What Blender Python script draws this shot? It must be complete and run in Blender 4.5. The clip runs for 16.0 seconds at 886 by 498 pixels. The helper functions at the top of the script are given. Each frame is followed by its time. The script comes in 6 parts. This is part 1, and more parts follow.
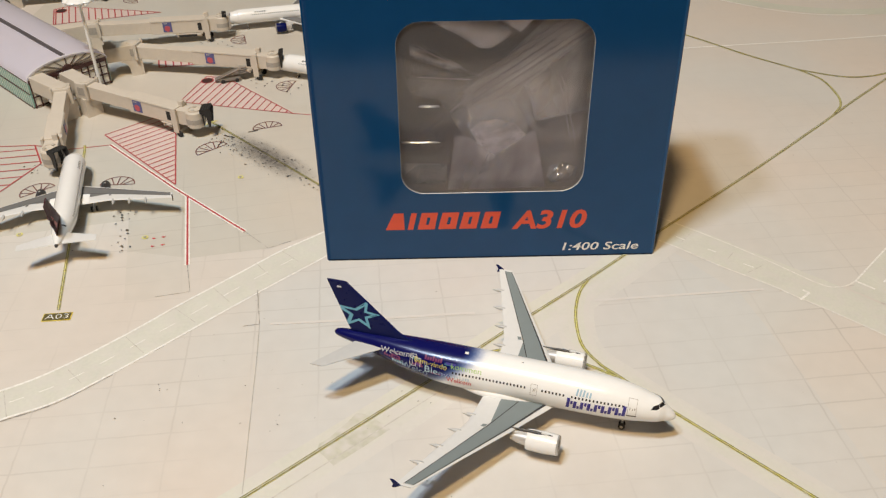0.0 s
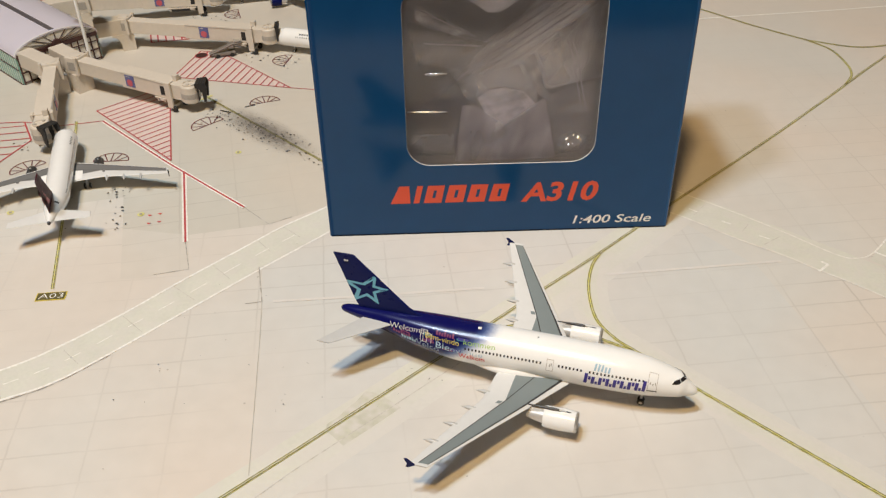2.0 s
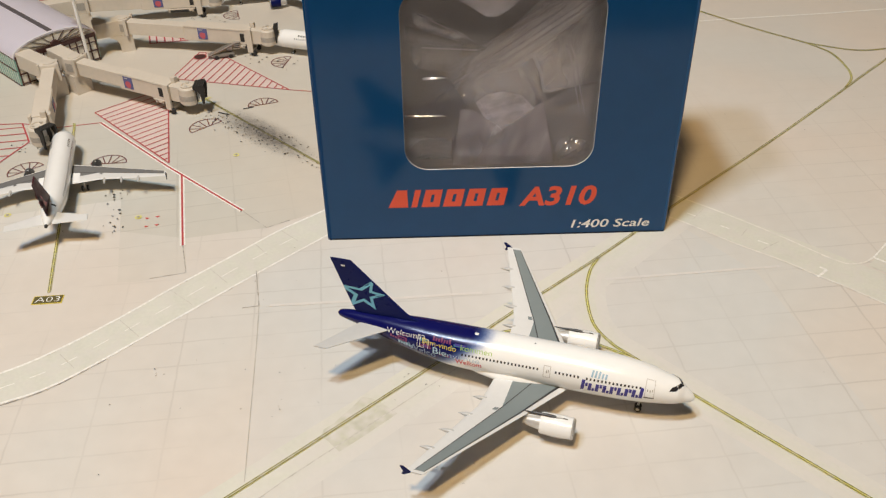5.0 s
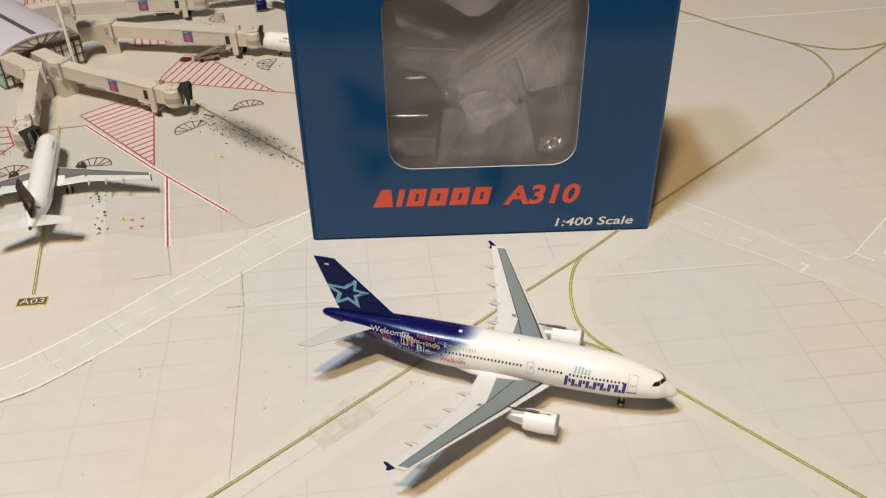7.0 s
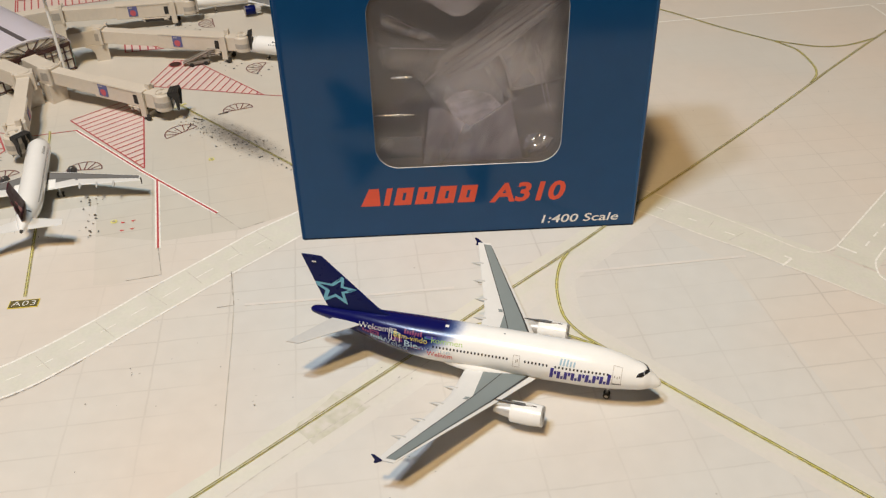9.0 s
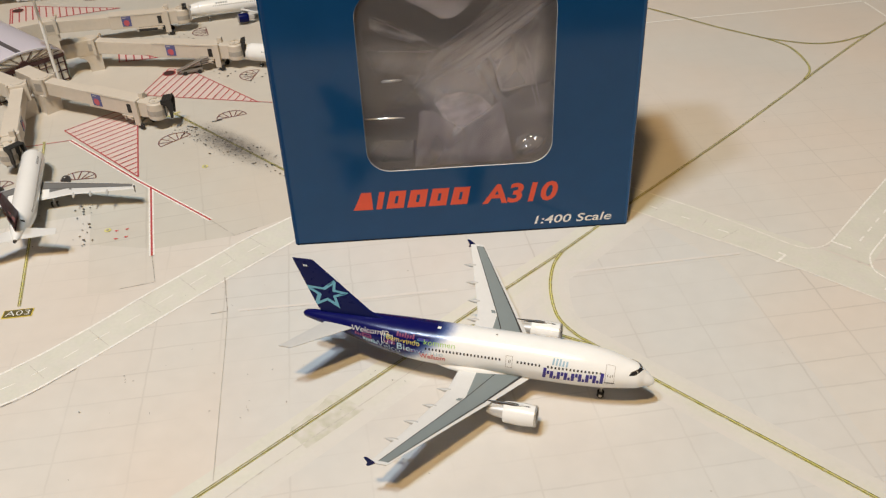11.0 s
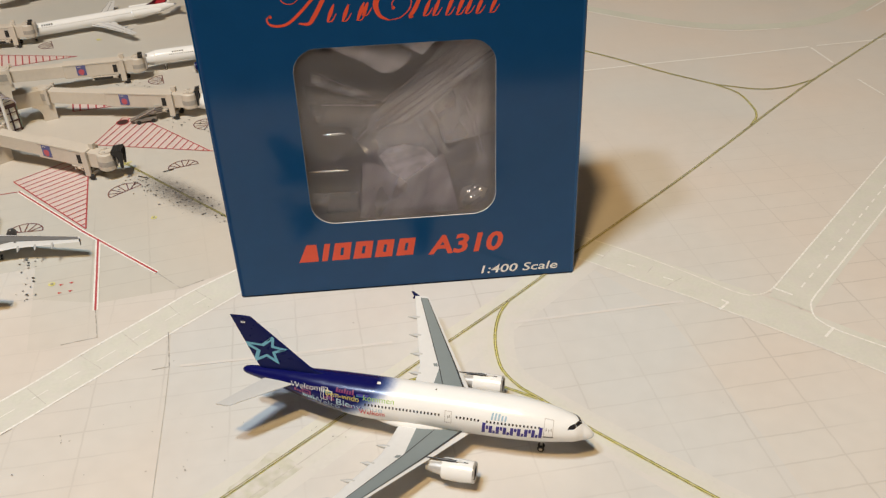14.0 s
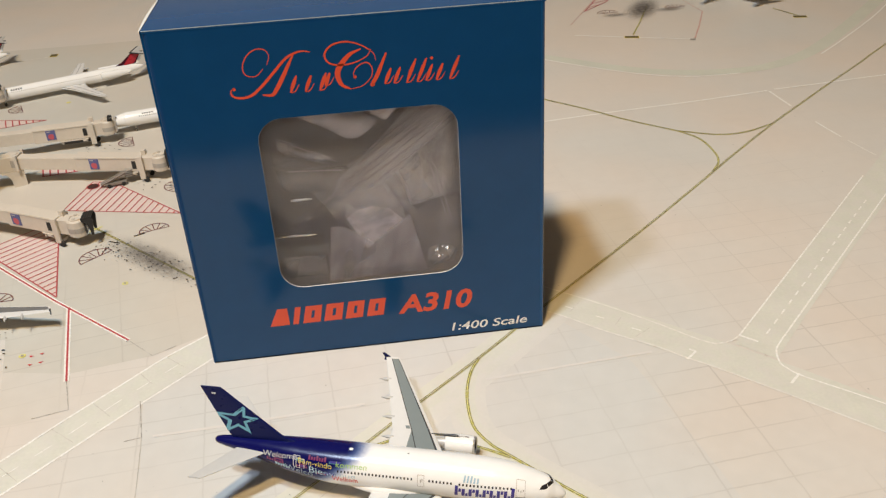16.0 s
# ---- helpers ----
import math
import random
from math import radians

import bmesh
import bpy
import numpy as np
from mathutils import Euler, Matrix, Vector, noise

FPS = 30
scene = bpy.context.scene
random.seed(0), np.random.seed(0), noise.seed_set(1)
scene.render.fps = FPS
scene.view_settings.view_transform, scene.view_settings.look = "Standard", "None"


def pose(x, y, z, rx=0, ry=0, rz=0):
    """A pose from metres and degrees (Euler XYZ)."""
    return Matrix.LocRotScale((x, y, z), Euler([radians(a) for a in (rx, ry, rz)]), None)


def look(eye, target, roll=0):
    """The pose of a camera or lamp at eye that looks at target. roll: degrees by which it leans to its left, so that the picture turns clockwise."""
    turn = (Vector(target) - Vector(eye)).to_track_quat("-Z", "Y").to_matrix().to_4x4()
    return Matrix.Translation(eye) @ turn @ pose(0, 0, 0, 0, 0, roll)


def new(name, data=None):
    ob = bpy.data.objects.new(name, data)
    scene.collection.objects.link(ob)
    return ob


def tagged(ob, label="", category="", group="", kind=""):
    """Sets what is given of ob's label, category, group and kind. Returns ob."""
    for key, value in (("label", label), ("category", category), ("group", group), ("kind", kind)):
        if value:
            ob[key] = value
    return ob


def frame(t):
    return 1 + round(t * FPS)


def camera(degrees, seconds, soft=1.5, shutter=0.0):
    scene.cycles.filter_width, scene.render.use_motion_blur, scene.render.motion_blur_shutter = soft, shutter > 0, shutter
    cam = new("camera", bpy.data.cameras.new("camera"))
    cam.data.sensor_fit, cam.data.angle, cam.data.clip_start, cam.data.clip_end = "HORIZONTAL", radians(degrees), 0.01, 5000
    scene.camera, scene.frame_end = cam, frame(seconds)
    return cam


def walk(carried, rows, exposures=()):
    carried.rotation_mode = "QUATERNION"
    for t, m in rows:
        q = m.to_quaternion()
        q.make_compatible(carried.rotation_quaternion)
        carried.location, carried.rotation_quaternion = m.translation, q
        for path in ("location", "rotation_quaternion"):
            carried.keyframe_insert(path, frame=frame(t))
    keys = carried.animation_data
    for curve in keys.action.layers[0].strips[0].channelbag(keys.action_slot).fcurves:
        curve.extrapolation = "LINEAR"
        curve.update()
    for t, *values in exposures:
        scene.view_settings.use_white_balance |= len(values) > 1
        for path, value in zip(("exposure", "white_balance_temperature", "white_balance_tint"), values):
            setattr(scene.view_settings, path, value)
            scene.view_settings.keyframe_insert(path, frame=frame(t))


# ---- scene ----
METRES_PER_MM = 0.001
cam = camera(53.8, 16.0, soft=1.3)
PATH = [
    (0, (0.04596, -0.29508, 0.21482), (0.05294, 0.51974, -0.36484), -0.87),
    (0.5, (0.04573, -0.29285, 0.21283), (0.05095, 0.52087, -0.36841), -0.96),
    (1, (0.04488, -0.29426, 0.20814), (0.06694, 0.51846, -0.37410), -1.00),
    (1.5, (0.04456, -0.29371, 0.20595), (0.07484, 0.51372, -0.38323), -0.80),
    (2, (0.03976, -0.28838, 0.20472), (0.05589, 0.51643, -0.38858), -0.99),
    (2.5, (0.04458, -0.28655, 0.20447), (0.05983, 0.51691, -0.39069), -1.49),
    (3, (0.04342, -0.28679, 0.20589), (0.06189, 0.51626, -0.38973), -1.03),
    (3.5, (0.04204, -0.28653, 0.20584), (0.05955, 0.51668, -0.38959), -0.82),
    (4, (0.04145, -0.28643, 0.20620), (0.05675, 0.51707, -0.38892), -0.86),
    (6.5, (0.04059, -0.28685, 0.20550), (0.06057, 0.51829, -0.38725), -0.79),
    (7, (0.04329, -0.28883, 0.20518), (0.06920, 0.51743, -0.38581), -0.86),
    (7.5, (0.04561, -0.29151, 0.20465), (0.07412, 0.51572, -0.38490), -0.95),
    (8, (0.04680, -0.29156, 0.20434), (0.07961, 0.51579, -0.38481), -0.81),
    (8.5, (0.04589, -0.29287, 0.20507), (0.07812, 0.51583, -0.38227), -1.04),
    (11, (0.05025, -0.29462, 0.20348), (0.07757, 0.51932, -0.37683), -2.56),
    (11.5, (0.05009, -0.29297, 0.20804), (0.07851, 0.52433, -0.36748), -2.28),
    (12, (0.05320, -0.29217, 0.20597), (0.06767, 0.52362, -0.37220), -3.10),
    (12.5, (0.05572, -0.29302, 0.20460), (0.05971, 0.52448, -0.37131), -3.81),
    (13, (0.05553, -0.29170, 0.20430), (0.05341, 0.52718, -0.36967), -4.07),
    (13.5, (0.05391, -0.29501, 0.20808), (0.06260, 0.52532, -0.36374), -3.46),
    (14, (0.06314, -0.29233, 0.20831), (0.11904, 0.54238, -0.33953), -2.12),
    (14.5, (0.06759, -0.29388, 0.21429), (0.12411, 0.55383, -0.31315), -2.81),
    (15, (0.06600, -0.29075, 0.21636), (0.14326, 0.55944, -0.30442), -2.70),
    (15.5, (0.06831, -0.29240, 0.21743), (0.15401, 0.56268, -0.29394), -2.74),
    (16, (0.06789, -0.29179, 0.21722), (0.15068, 0.56342, -0.29439), -3.13),
]
EXPOSURE = -0.07
walk(cam, [(t, look(eye, target, roll)) for t, eye, target, roll in PATH], exposures=[(0.0, EXPOSURE), (13.5, EXPOSURE), (14.5, EXPOSURE + 0.03), (15.0, EXPOSURE + 0.04), (15.5, EXPOSURE + 0.11), (16.0, EXPOSURE + 0.13)])

# ---- light: three bulbs of one hanging fitting, in front of and to the left of the middle; one is a warm bulb ----
world = bpy.data.worlds.new("room_air")
scene.world = world
world.use_nodes = True
world.node_tree.nodes["Background"].inputs["Color"].default_value = (1.0, 0.94, 0.86, 1)
world.node_tree.nodes["Background"].inputs["Strength"].default_value = 0.008


def bulb(x, y, z, watts, colour, size):
    data = bpy.data.lights.new("ceiling_bulb", "AREA")
    data.shape, data.size, data.energy, data.color = "DISK", size, watts, colour
    ob = new("ceiling_bulb", data)
    ob.matrix_world = look((x, y, z), (0.06, 0.05, 0.0))
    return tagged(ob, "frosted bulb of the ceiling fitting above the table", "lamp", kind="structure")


for place_, watts, colour, size in (((-0.135, -0.274, 1.02), 5.6, (0.76, 0.90, 0.968), 0.075), ((-0.31, -0.335, 1.02), 4.3, (0.63, 0.75, 0.97), 0.09), ((-0.19, -0.716, 1.60), 19.2, (1.0, 0.67, 0.31), 0.12)):
    bulb(*place_, watts, colour, size)


# ---- materials ----
def material(name, colour, rough=0.5, metal=0.0, vary=0.08, size=0.01, bump=0.0, coat=0.0, specular=0.5):
    """A principled surface with variation at two scales; size is the grain in metres."""
    m = bpy.data.materials.new(name)
    m.use_nodes = True
    nt = m.node_tree
    bsdf = nt.nodes["Principled BSDF"]
    co = nt.nodes.new("ShaderNodeTexCoord")
    big, fine = nt.nodes.new("ShaderNodeTexNoise"), nt.nodes.new("ShaderNodeTexNoise")
    big.inputs["Scale"].default_value, fine.inputs["Scale"].default_value = 0.35 / size, 3.0 / size
    big.inputs["Detail"].default_value, fine.inputs["Detail"].default_value = 3, 4
    for n in (big, fine):
        nt.links.new(co.outputs["Object"], n.inputs["Vector"])
    both = nt.nodes.new("ShaderNodeMath")
    both.operation = "ADD"
    nt.links.new(big.outputs["Fac"], both.inputs[0])
    nt.links.new(fine.outputs["Fac"], both.inputs[1])
    ramp = nt.nodes.new("ShaderNodeMapRange")
    ramp.inputs["From Min"].default_value, ramp.inputs["From Max"].default_value = 0.6, 1.4
    ramp.inputs["To Min"].default_value, ramp.inputs["To Max"].default_value = 1 - vary, 1 + vary * 0.5
    nt.links.new(both.outputs[0], ramp.inputs["Value"])
    mix = nt.nodes.new("ShaderNodeVectorMath")
    mix.operation = "SCALE"
    mix.inputs[0].default_value = colour
    nt.links.new(ramp.outputs["Result"], mix.inputs["Scale"])
    nt.links.new(mix.outputs["Vector"], bsdf.inputs["Base Color"])
    rr = nt.nodes.new("ShaderNodeMapRange")
    rr.inputs["From Min"].default_value, rr.inputs["From Max"].default_value = 0.3, 0.7
    rr.inputs["To Min"].default_value, rr.inputs["To Max"].default_value = max(0.02, rough * 0.85), min(1, rough * 1.15)
    nt.links.new(fine.outputs["Fac"], rr.inputs["Value"])
    nt.links.new(rr.outputs["Result"], bsdf.inputs["Roughness"])
    bsdf.inputs["Metallic"].default_value = metal
    bsdf.inputs["Coat Weight"].default_value = coat
    bsdf.inputs["Specular IOR Level"].default_value = specular
    if bump:
        b = nt.nodes.new("ShaderNodeBump")
        b.inputs["Strength"].default_value, b.inputs["Distance"].default_value = bump, size * 0.05
        nt.links.new(fine.outputs["Fac"], b.inputs["Height"])
        nt.links.new(b.outputs["Normal"], bsdf.inputs["Normal"])
    return m


def clear_plastic(name, rough=0.05, haze=0.0, ior=1.55):
    m = bpy.data.materials.new(name)
    m.use_nodes = True
    nt = m.node_tree
    out = nt.nodes["Material Output"]
    bsdf = nt.nodes["Principled BSDF"]
    bsdf.inputs["Roughness"].default_value = rough
    bsdf.inputs["Base Color"].default_value = (0.90, 0.85, 0.87, 1)
    gloss = nt.nodes.new("ShaderNodeBsdfGlossy")
    gloss.inputs["Roughness"].default_value = rough
    clear = nt.nodes.new("ShaderNodeBsdfTransparent")
    fres = nt.nodes.new("ShaderNodeFresnel")
    fres.inputs["IOR"].default_value = ior
    a = nt.nodes.new("ShaderNodeMixShader")
    nt.links.new(fres.outputs["Fac"], a.inputs["Fac"])
    nt.links.new(clear.outputs[0], a.inputs[1])
    nt.links.new(gloss.outputs[0], a.inputs[2])
    last = a
    if haze:
        last = nt.nodes.new("ShaderNodeMixShader")
        last.inputs["Fac"].default_value = haze
        nt.links.new(a.outputs[0], last.inputs[1])
        nt.links.new(bsdf.outputs[0], last.inputs[2])
    nt.links.new(last.outputs[0], out.inputs["Surface"])
    return m


def streaked_film(name, sheen, tint=(1, 1, 1), rough=0.3, angle=42.0, grain=(35, 30, 420)):
    """Crumpled clear film: streaks of gloss that run slanting over a clear sheet."""
    m = bpy.data.materials.new(name)
    m.use_nodes = True
    nt = m.node_tree
    nt.nodes.remove(nt.nodes["Principled BSDF"])
    gloss = nt.nodes.new("ShaderNodeBsdfGlossy")
    gloss.inputs["Roughness"].default_value = rough
    gloss.inputs["Color"].default_value = (*tint, 1)
    clear = nt.nodes.new("ShaderNodeBsdfTransparent")
    co = nt.nodes.new("ShaderNodeTexCoord")
    turn = nt.nodes.new("ShaderNodeVectorRotate")
    turn.rotation_type = "Y_AXIS"
    turn.inputs["Angle"].default_value = radians(angle)
    nt.links.new(co.outputs["Object"], turn.inputs["Vector"])
    scale = nt.nodes.new("ShaderNodeVectorMath")
    scale.operation = "MULTIPLY"
    scale.inputs[1].default_value = grain
    nt.links.new(turn.outputs["Vector"], scale.inputs[0])
    n = nt.nodes.new("ShaderNodeTexNoise")
    n.inputs["Scale"].default_value, n.inputs["Detail"].default_value = 1.0, 4
    nt.links.new(scale.outputs[0], n.inputs["Vector"])
    r = nt.nodes.new("ShaderNodeMapRange")
    r.inputs["From Min"].default_value, r.inputs["From Max"].default_value = 0.3, 0.7
    r.inputs["To Min"].default_value, r.inputs["To Max"].default_value = sheen * 0.55, sheen * 1.4
    nt.links.new(n.outputs["Fac"], r.inputs["Value"])
    mix = nt.nodes.new("ShaderNodeMixShader")
    nt.links.new(r.outputs[0], mix.inputs["Fac"])
    nt.links.new(clear.outputs[0], mix.inputs[1])
    nt.links.new(gloss.outputs[0], mix.inputs[2])
    nt.links.new(mix.outputs[0], nt.nodes["Material Output"].inputs["Surface"])
    return m


def worn_ink(name, colour, low=0.3, grain=0.0012, **more):
    """Printed ink, rubbed through to the paper in places."""
    m = material(name, colour, **more)
    nt = m.node_tree
    co = nt.nodes.new("ShaderNodeTexCoord")
    n = nt.nodes.new("ShaderNodeTexNoise")
    n.inputs["Scale"].default_value, n.inputs["Detail"].default_value = 1 / grain, 4
    nt.links.new(co.outputs["Object"], n.inputs["Vector"])
    r = nt.nodes.new("ShaderNodeMapRange")
    r.inputs["From Min"].default_value, r.inputs["From Max"].default_value = 0.36, 0.58
    r.inputs["To Min"].default_value, r.inputs["To Max"].default_value = low, 1.0
    nt.links.new(n.outputs["Fac"], r.inputs["Value"])
    bsdf = nt.nodes["Principled BSDF"]
    source = bsdf.inputs["Base Color"].links[0].from_socket
    mix = nt.nodes.new("ShaderNodeMix")
    mix.data_type = "RGBA"
    mix.inputs[6].default_value = (0.655, 0.624, 0.586, 1)
    nt.links.new(r.outputs[0], mix.inputs[0])
    nt.links.new(source, mix.inputs[7])
    nt.links.new(mix.outputs[2], bsdf.inputs["Base Color"])
    return m


def print_paper(name, colour, angle, shifts, strength=0.16, grid=(0.02406, 0.01203)):
    """Printed mat paper: faint concrete slabs with joints, worn and stained."""
    m = material(name, colour, rough=0.42, vary=0.05, size=0.02, bump=0.05)
    nt = m.node_tree
    bsdf = nt.nodes["Principled BSDF"]
    source = bsdf.inputs["Base Color"].links[0].from_socket
    co = nt.nodes.new("ShaderNodeTexCoord")
    wob = nt.nodes.new("ShaderNodeTexNoise")
    wob.inputs["Scale"].default_value = 9.0
    nt.links.new(co.outputs["Object"], wob.inputs["Vector"])
    turn = nt.nodes.new("ShaderNodeVectorRotate")
    turn.rotation_type = "Z_AXIS"
    turn.inputs["Angle"].default_value = radians(angle)
    nt.links.new(co.outputs["Object"], turn.inputs["Vector"])
    waver = nt.nodes.new("ShaderNodeTexNoise")
    waver.inputs["Scale"].default_value, waver.inputs["Detail"].default_value = 160.0, 4
    nt.links.new(co.outputs["Object"], waver.inputs["Vector"])
    shake = nt.nodes.new("ShaderNodeVectorMath")
    shake.operation = "MULTIPLY_ADD"
    shake.inputs[1].default_value = (0.0011, 0.0011, 0)
    nt.links.new(waver.outputs["Color"], shake.inputs[0])
    nt.links.new(turn.outputs["Vector"], shake.inputs[2])
    sep = nt.nodes.new("ShaderNodeSeparateXYZ")
    nt.links.new(shake.outputs[0], sep.inputs["Vector"])
    lines = []
    for axis, shift, pitch in zip("XY", shifts, grid):
        add = nt.nodes.new("ShaderNodeMath")
        add.operation = "ADD"
        add.inputs[1].default_value = shift - 0.00055 + 100 * pitch
        nt.links.new(sep.outputs[axis], add.inputs[0])
        pp = nt.nodes.new("ShaderNodeMath")
        pp.operation = "PINGPONG"
        pp.inputs[1].default_value = pitch / 2
        nt.links.new(add.outputs[0], pp.inputs[0])
        near = nt.nodes.new("ShaderNodeMapRange")
        near.interpolation_type = "SMOOTHSTEP"
        near.inputs["From Min"].default_value, near.inputs["From Max"].default_value = 0.0, 0.00055
        near.inputs["To Min"].default_value, near.inputs["To Max"].default_value = 1, 0
        nt.links.new(pp.outputs[0], near.inputs["Value"])
        lines.append(near)
    most = nt.nodes.new("ShaderNodeMath")
    most.operation = "MAXIMUM"
    nt.links.new(lines[0].outputs[0], most.inputs[0])
    nt.links.new(lines[1].outputs[0], most.inputs[1])
    worn = nt.nodes.new("ShaderNodeTexNoise")
    worn.inputs["Scale"].default_value, worn.inputs["Detail"].default_value = 14.0, 6
    nt.links.new(co.outputs["Object"], worn.inputs["Vector"])
    wr = nt.nodes.new("ShaderNodeMapRange")
    wr.inputs["From Min"].default_value, wr.inputs["From Max"].default_value = 0.38, 0.68
    wr.inputs["To Min"].default_value, wr.inputs["To Max"].default_value = 0.05 * strength, 1.9 * strength
    nt.links.new(worn.outputs["Fac"], wr.inputs["Value"])
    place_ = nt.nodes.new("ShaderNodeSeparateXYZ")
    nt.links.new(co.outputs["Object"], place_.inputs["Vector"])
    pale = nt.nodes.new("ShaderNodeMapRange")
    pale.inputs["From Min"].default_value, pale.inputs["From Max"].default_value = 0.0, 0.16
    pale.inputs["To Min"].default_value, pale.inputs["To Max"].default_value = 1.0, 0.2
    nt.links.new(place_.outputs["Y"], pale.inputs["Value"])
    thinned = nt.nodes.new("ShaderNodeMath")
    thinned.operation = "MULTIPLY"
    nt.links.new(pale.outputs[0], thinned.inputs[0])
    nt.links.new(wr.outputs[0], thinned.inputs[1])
    fac = nt.nodes.new("ShaderNodeMath")
    fac.operation = "MULTIPLY"
    nt.links.new(most.outputs[0], fac.inputs[0])
    nt.links.new(thinned.outputs[0], fac.inputs[1])
    # scattered dirt specks
    vor = nt.nodes.new("ShaderNodeTexVoronoi")
    vor.inputs["Scale"].default_value = 95.0
    nt.links.new(co.outputs["Object"], vor.inputs["Vector"])
    spot = nt.nodes.new("ShaderNodeMapRange")
    spot.inputs["From Min"].default_value, spot.inputs["From Max"].default_value = 0.020, 0.045
    spot.inputs["To Min"].default_value, spot.inputs["To Max"].default_value = 0.45, 0
    nt.links.new(vor.outputs["Distance"], spot.inputs["Value"])
    thin = nt.nodes.new("ShaderNodeSeparateColor")
    nt.links.new(vor.outputs["Color"], thin.inputs["Color"])
    rare = nt.nodes.new("ShaderNodeMath")
    rare.operation = "LESS_THAN"
    rare.inputs[1].default_value = 0.42
    nt.links.new(thin.outputs[0], rare.inputs[0])
    spots = nt.nodes.new("ShaderNodeMath")
    spots.operation = "MULTIPLY"
    nt.links.new(spot.outputs[0], spots.inputs[0])
    nt.links.new(rare.outputs[0], spots.inputs[1])
    total = nt.nodes.new("ShaderNodeMath")
    total.operation = "MAXIMUM"
    nt.links.new(fac.outputs[0], total.inputs[0])
    nt.links.new(spots.outputs[0], total.inputs[1])
    # broad tint: cooler and pinker patches of print
    tint = nt.nodes.new("ShaderNodeMix")
    tint.data_type = "RGBA"
    tint.inputs[6].default_value = (1.02, 0.97, 0.915, 1)
    tint.inputs[7].default_value = (0.94, 0.965, 0.96, 1)
    tr = nt.nodes.new("ShaderNodeMapRange")
    tr.inputs["From Min"].default_value, tr.inputs["From Max"].default_value = 0.35, 0.65
    nt.links.new(wob.outputs["Fac"], tr.inputs["Value"])
    nt.links.new(tr.outputs[0], tint.inputs[0])
    mul = nt.nodes.new("ShaderNodeVectorMath")
    mul.operation = "MULTIPLY"
    nt.links.new(source, mul.inputs[0])
    nt.links.new(tint.outputs[2], mul.inputs[1])
    mix = nt.nodes.new("ShaderNodeMix")
    mix.data_type = "RGBA"
    mix.inputs[7].default_value = (0.20, 0.17, 0.14, 1)
    nt.links.new(total.outputs[0], mix.inputs[0])
    nt.links.new(mul.outputs[0], mix.inputs[6])
    nt.links.new(mix.outputs[2], bsdf.inputs["Base Color"])
    return m


def faded(name, colour, strength, length, width, grain=0.004):
    """A smudge that fades to its rim, on a flat sheet whose own axes run along and across it."""
    m = bpy.data.materials.new(name)
    m.use_nodes = True
    nt = m.node_tree
    bsdf = nt.nodes["Principled BSDF"]
    bsdf.inputs["Base Color"].default_value = (*colour, 1)
    bsdf.inputs["Roughness"].default_value = 0.7
    co = nt.nodes.new("ShaderNodeTexCoord")
    scale = nt.nodes.new("ShaderNodeVectorMath")
    scale.operation = "DIVIDE"
    scale.inputs[1].default_value = (length / 2, width / 2, 1)
    nt.links.new(co.outputs["Object"], scale.inputs[0])
    dist = nt.nodes.new("ShaderNodeVectorMath")
    dist.operation = "LENGTH"
    nt.links.new(scale.outputs[0], dist.inputs[0])
    fall = nt.nodes.new("ShaderNodeMapRange")
    fall.interpolation_type = "SMOOTHSTEP"
    fall.inputs["To Min"].default_value, fall.inputs["To Max"].default_value = strength, 0
    nt.links.new(dist.outputs["Value"], fall.inputs["Value"])
    n = nt.nodes.new("ShaderNodeTexNoise")
    n.inputs["Scale"].default_value, n.inputs["Detail"].default_value = 1 / grain, 5
    nt.links.new(co.outputs["Object"], n.inputs["Vector"])
    nr = nt.nodes.new("ShaderNodeMapRange")
    nr.inputs["From Min"].default_value, nr.inputs["From Max"].default_value = 0.25, 0.7
    nr.inputs["To Min"].default_value, nr.inputs["To Max"].default_value = 0.45, 1
    nt.links.new(n.outputs["Fac"], nr.inputs["Value"])
    f = nt.nodes.new("ShaderNodeMath")
    f.operation = "MULTIPLY"
    nt.links.new(fall.outputs[0], f.inputs[0])
    nt.links.new(nr.outputs[0], f.inputs[1])
    nt.links.new(f.outputs[0], bsdf.inputs["Alpha"])
    return m


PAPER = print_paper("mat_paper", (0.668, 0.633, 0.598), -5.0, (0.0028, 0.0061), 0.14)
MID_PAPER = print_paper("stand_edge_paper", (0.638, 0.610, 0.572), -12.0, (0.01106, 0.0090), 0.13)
# sheet past the seam; its cool white includes light thrown off the carton
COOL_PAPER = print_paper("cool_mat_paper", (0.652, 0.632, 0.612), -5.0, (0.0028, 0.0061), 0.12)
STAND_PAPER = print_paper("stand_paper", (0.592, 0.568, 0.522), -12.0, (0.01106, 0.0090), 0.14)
ROAD_TINT = worn_ink("road_print", (0.655, 0.650, 0.575), 0.45, 0.006, rough=0.45, vary=0.10, size=0.004)
TINT_FAINT = worn_ink("faint_taxi_print", (0.652, 0.632, 0.588), 0.2, 0.011, rough=0.45, vary=0.06, size=0.005)
TINT_HALF = worn_ink("half_taxi_print", (0.652, 0.636, 0.578), 0.25, 0.010, rough=0.45, vary=0.06, size=0.005)
TAXI_TINT = worn_ink("taxi_print", (0.652, 0.642, 0.565), 0.3, 0.009, rough=0.45, vary=0.07, size=0.005)
PATCH_TINT = worn_ink("patch_print", (0.56, 0.55, 0.455), 0.12, 0.004, rough=0.45, vary=0.16, size=0.003)
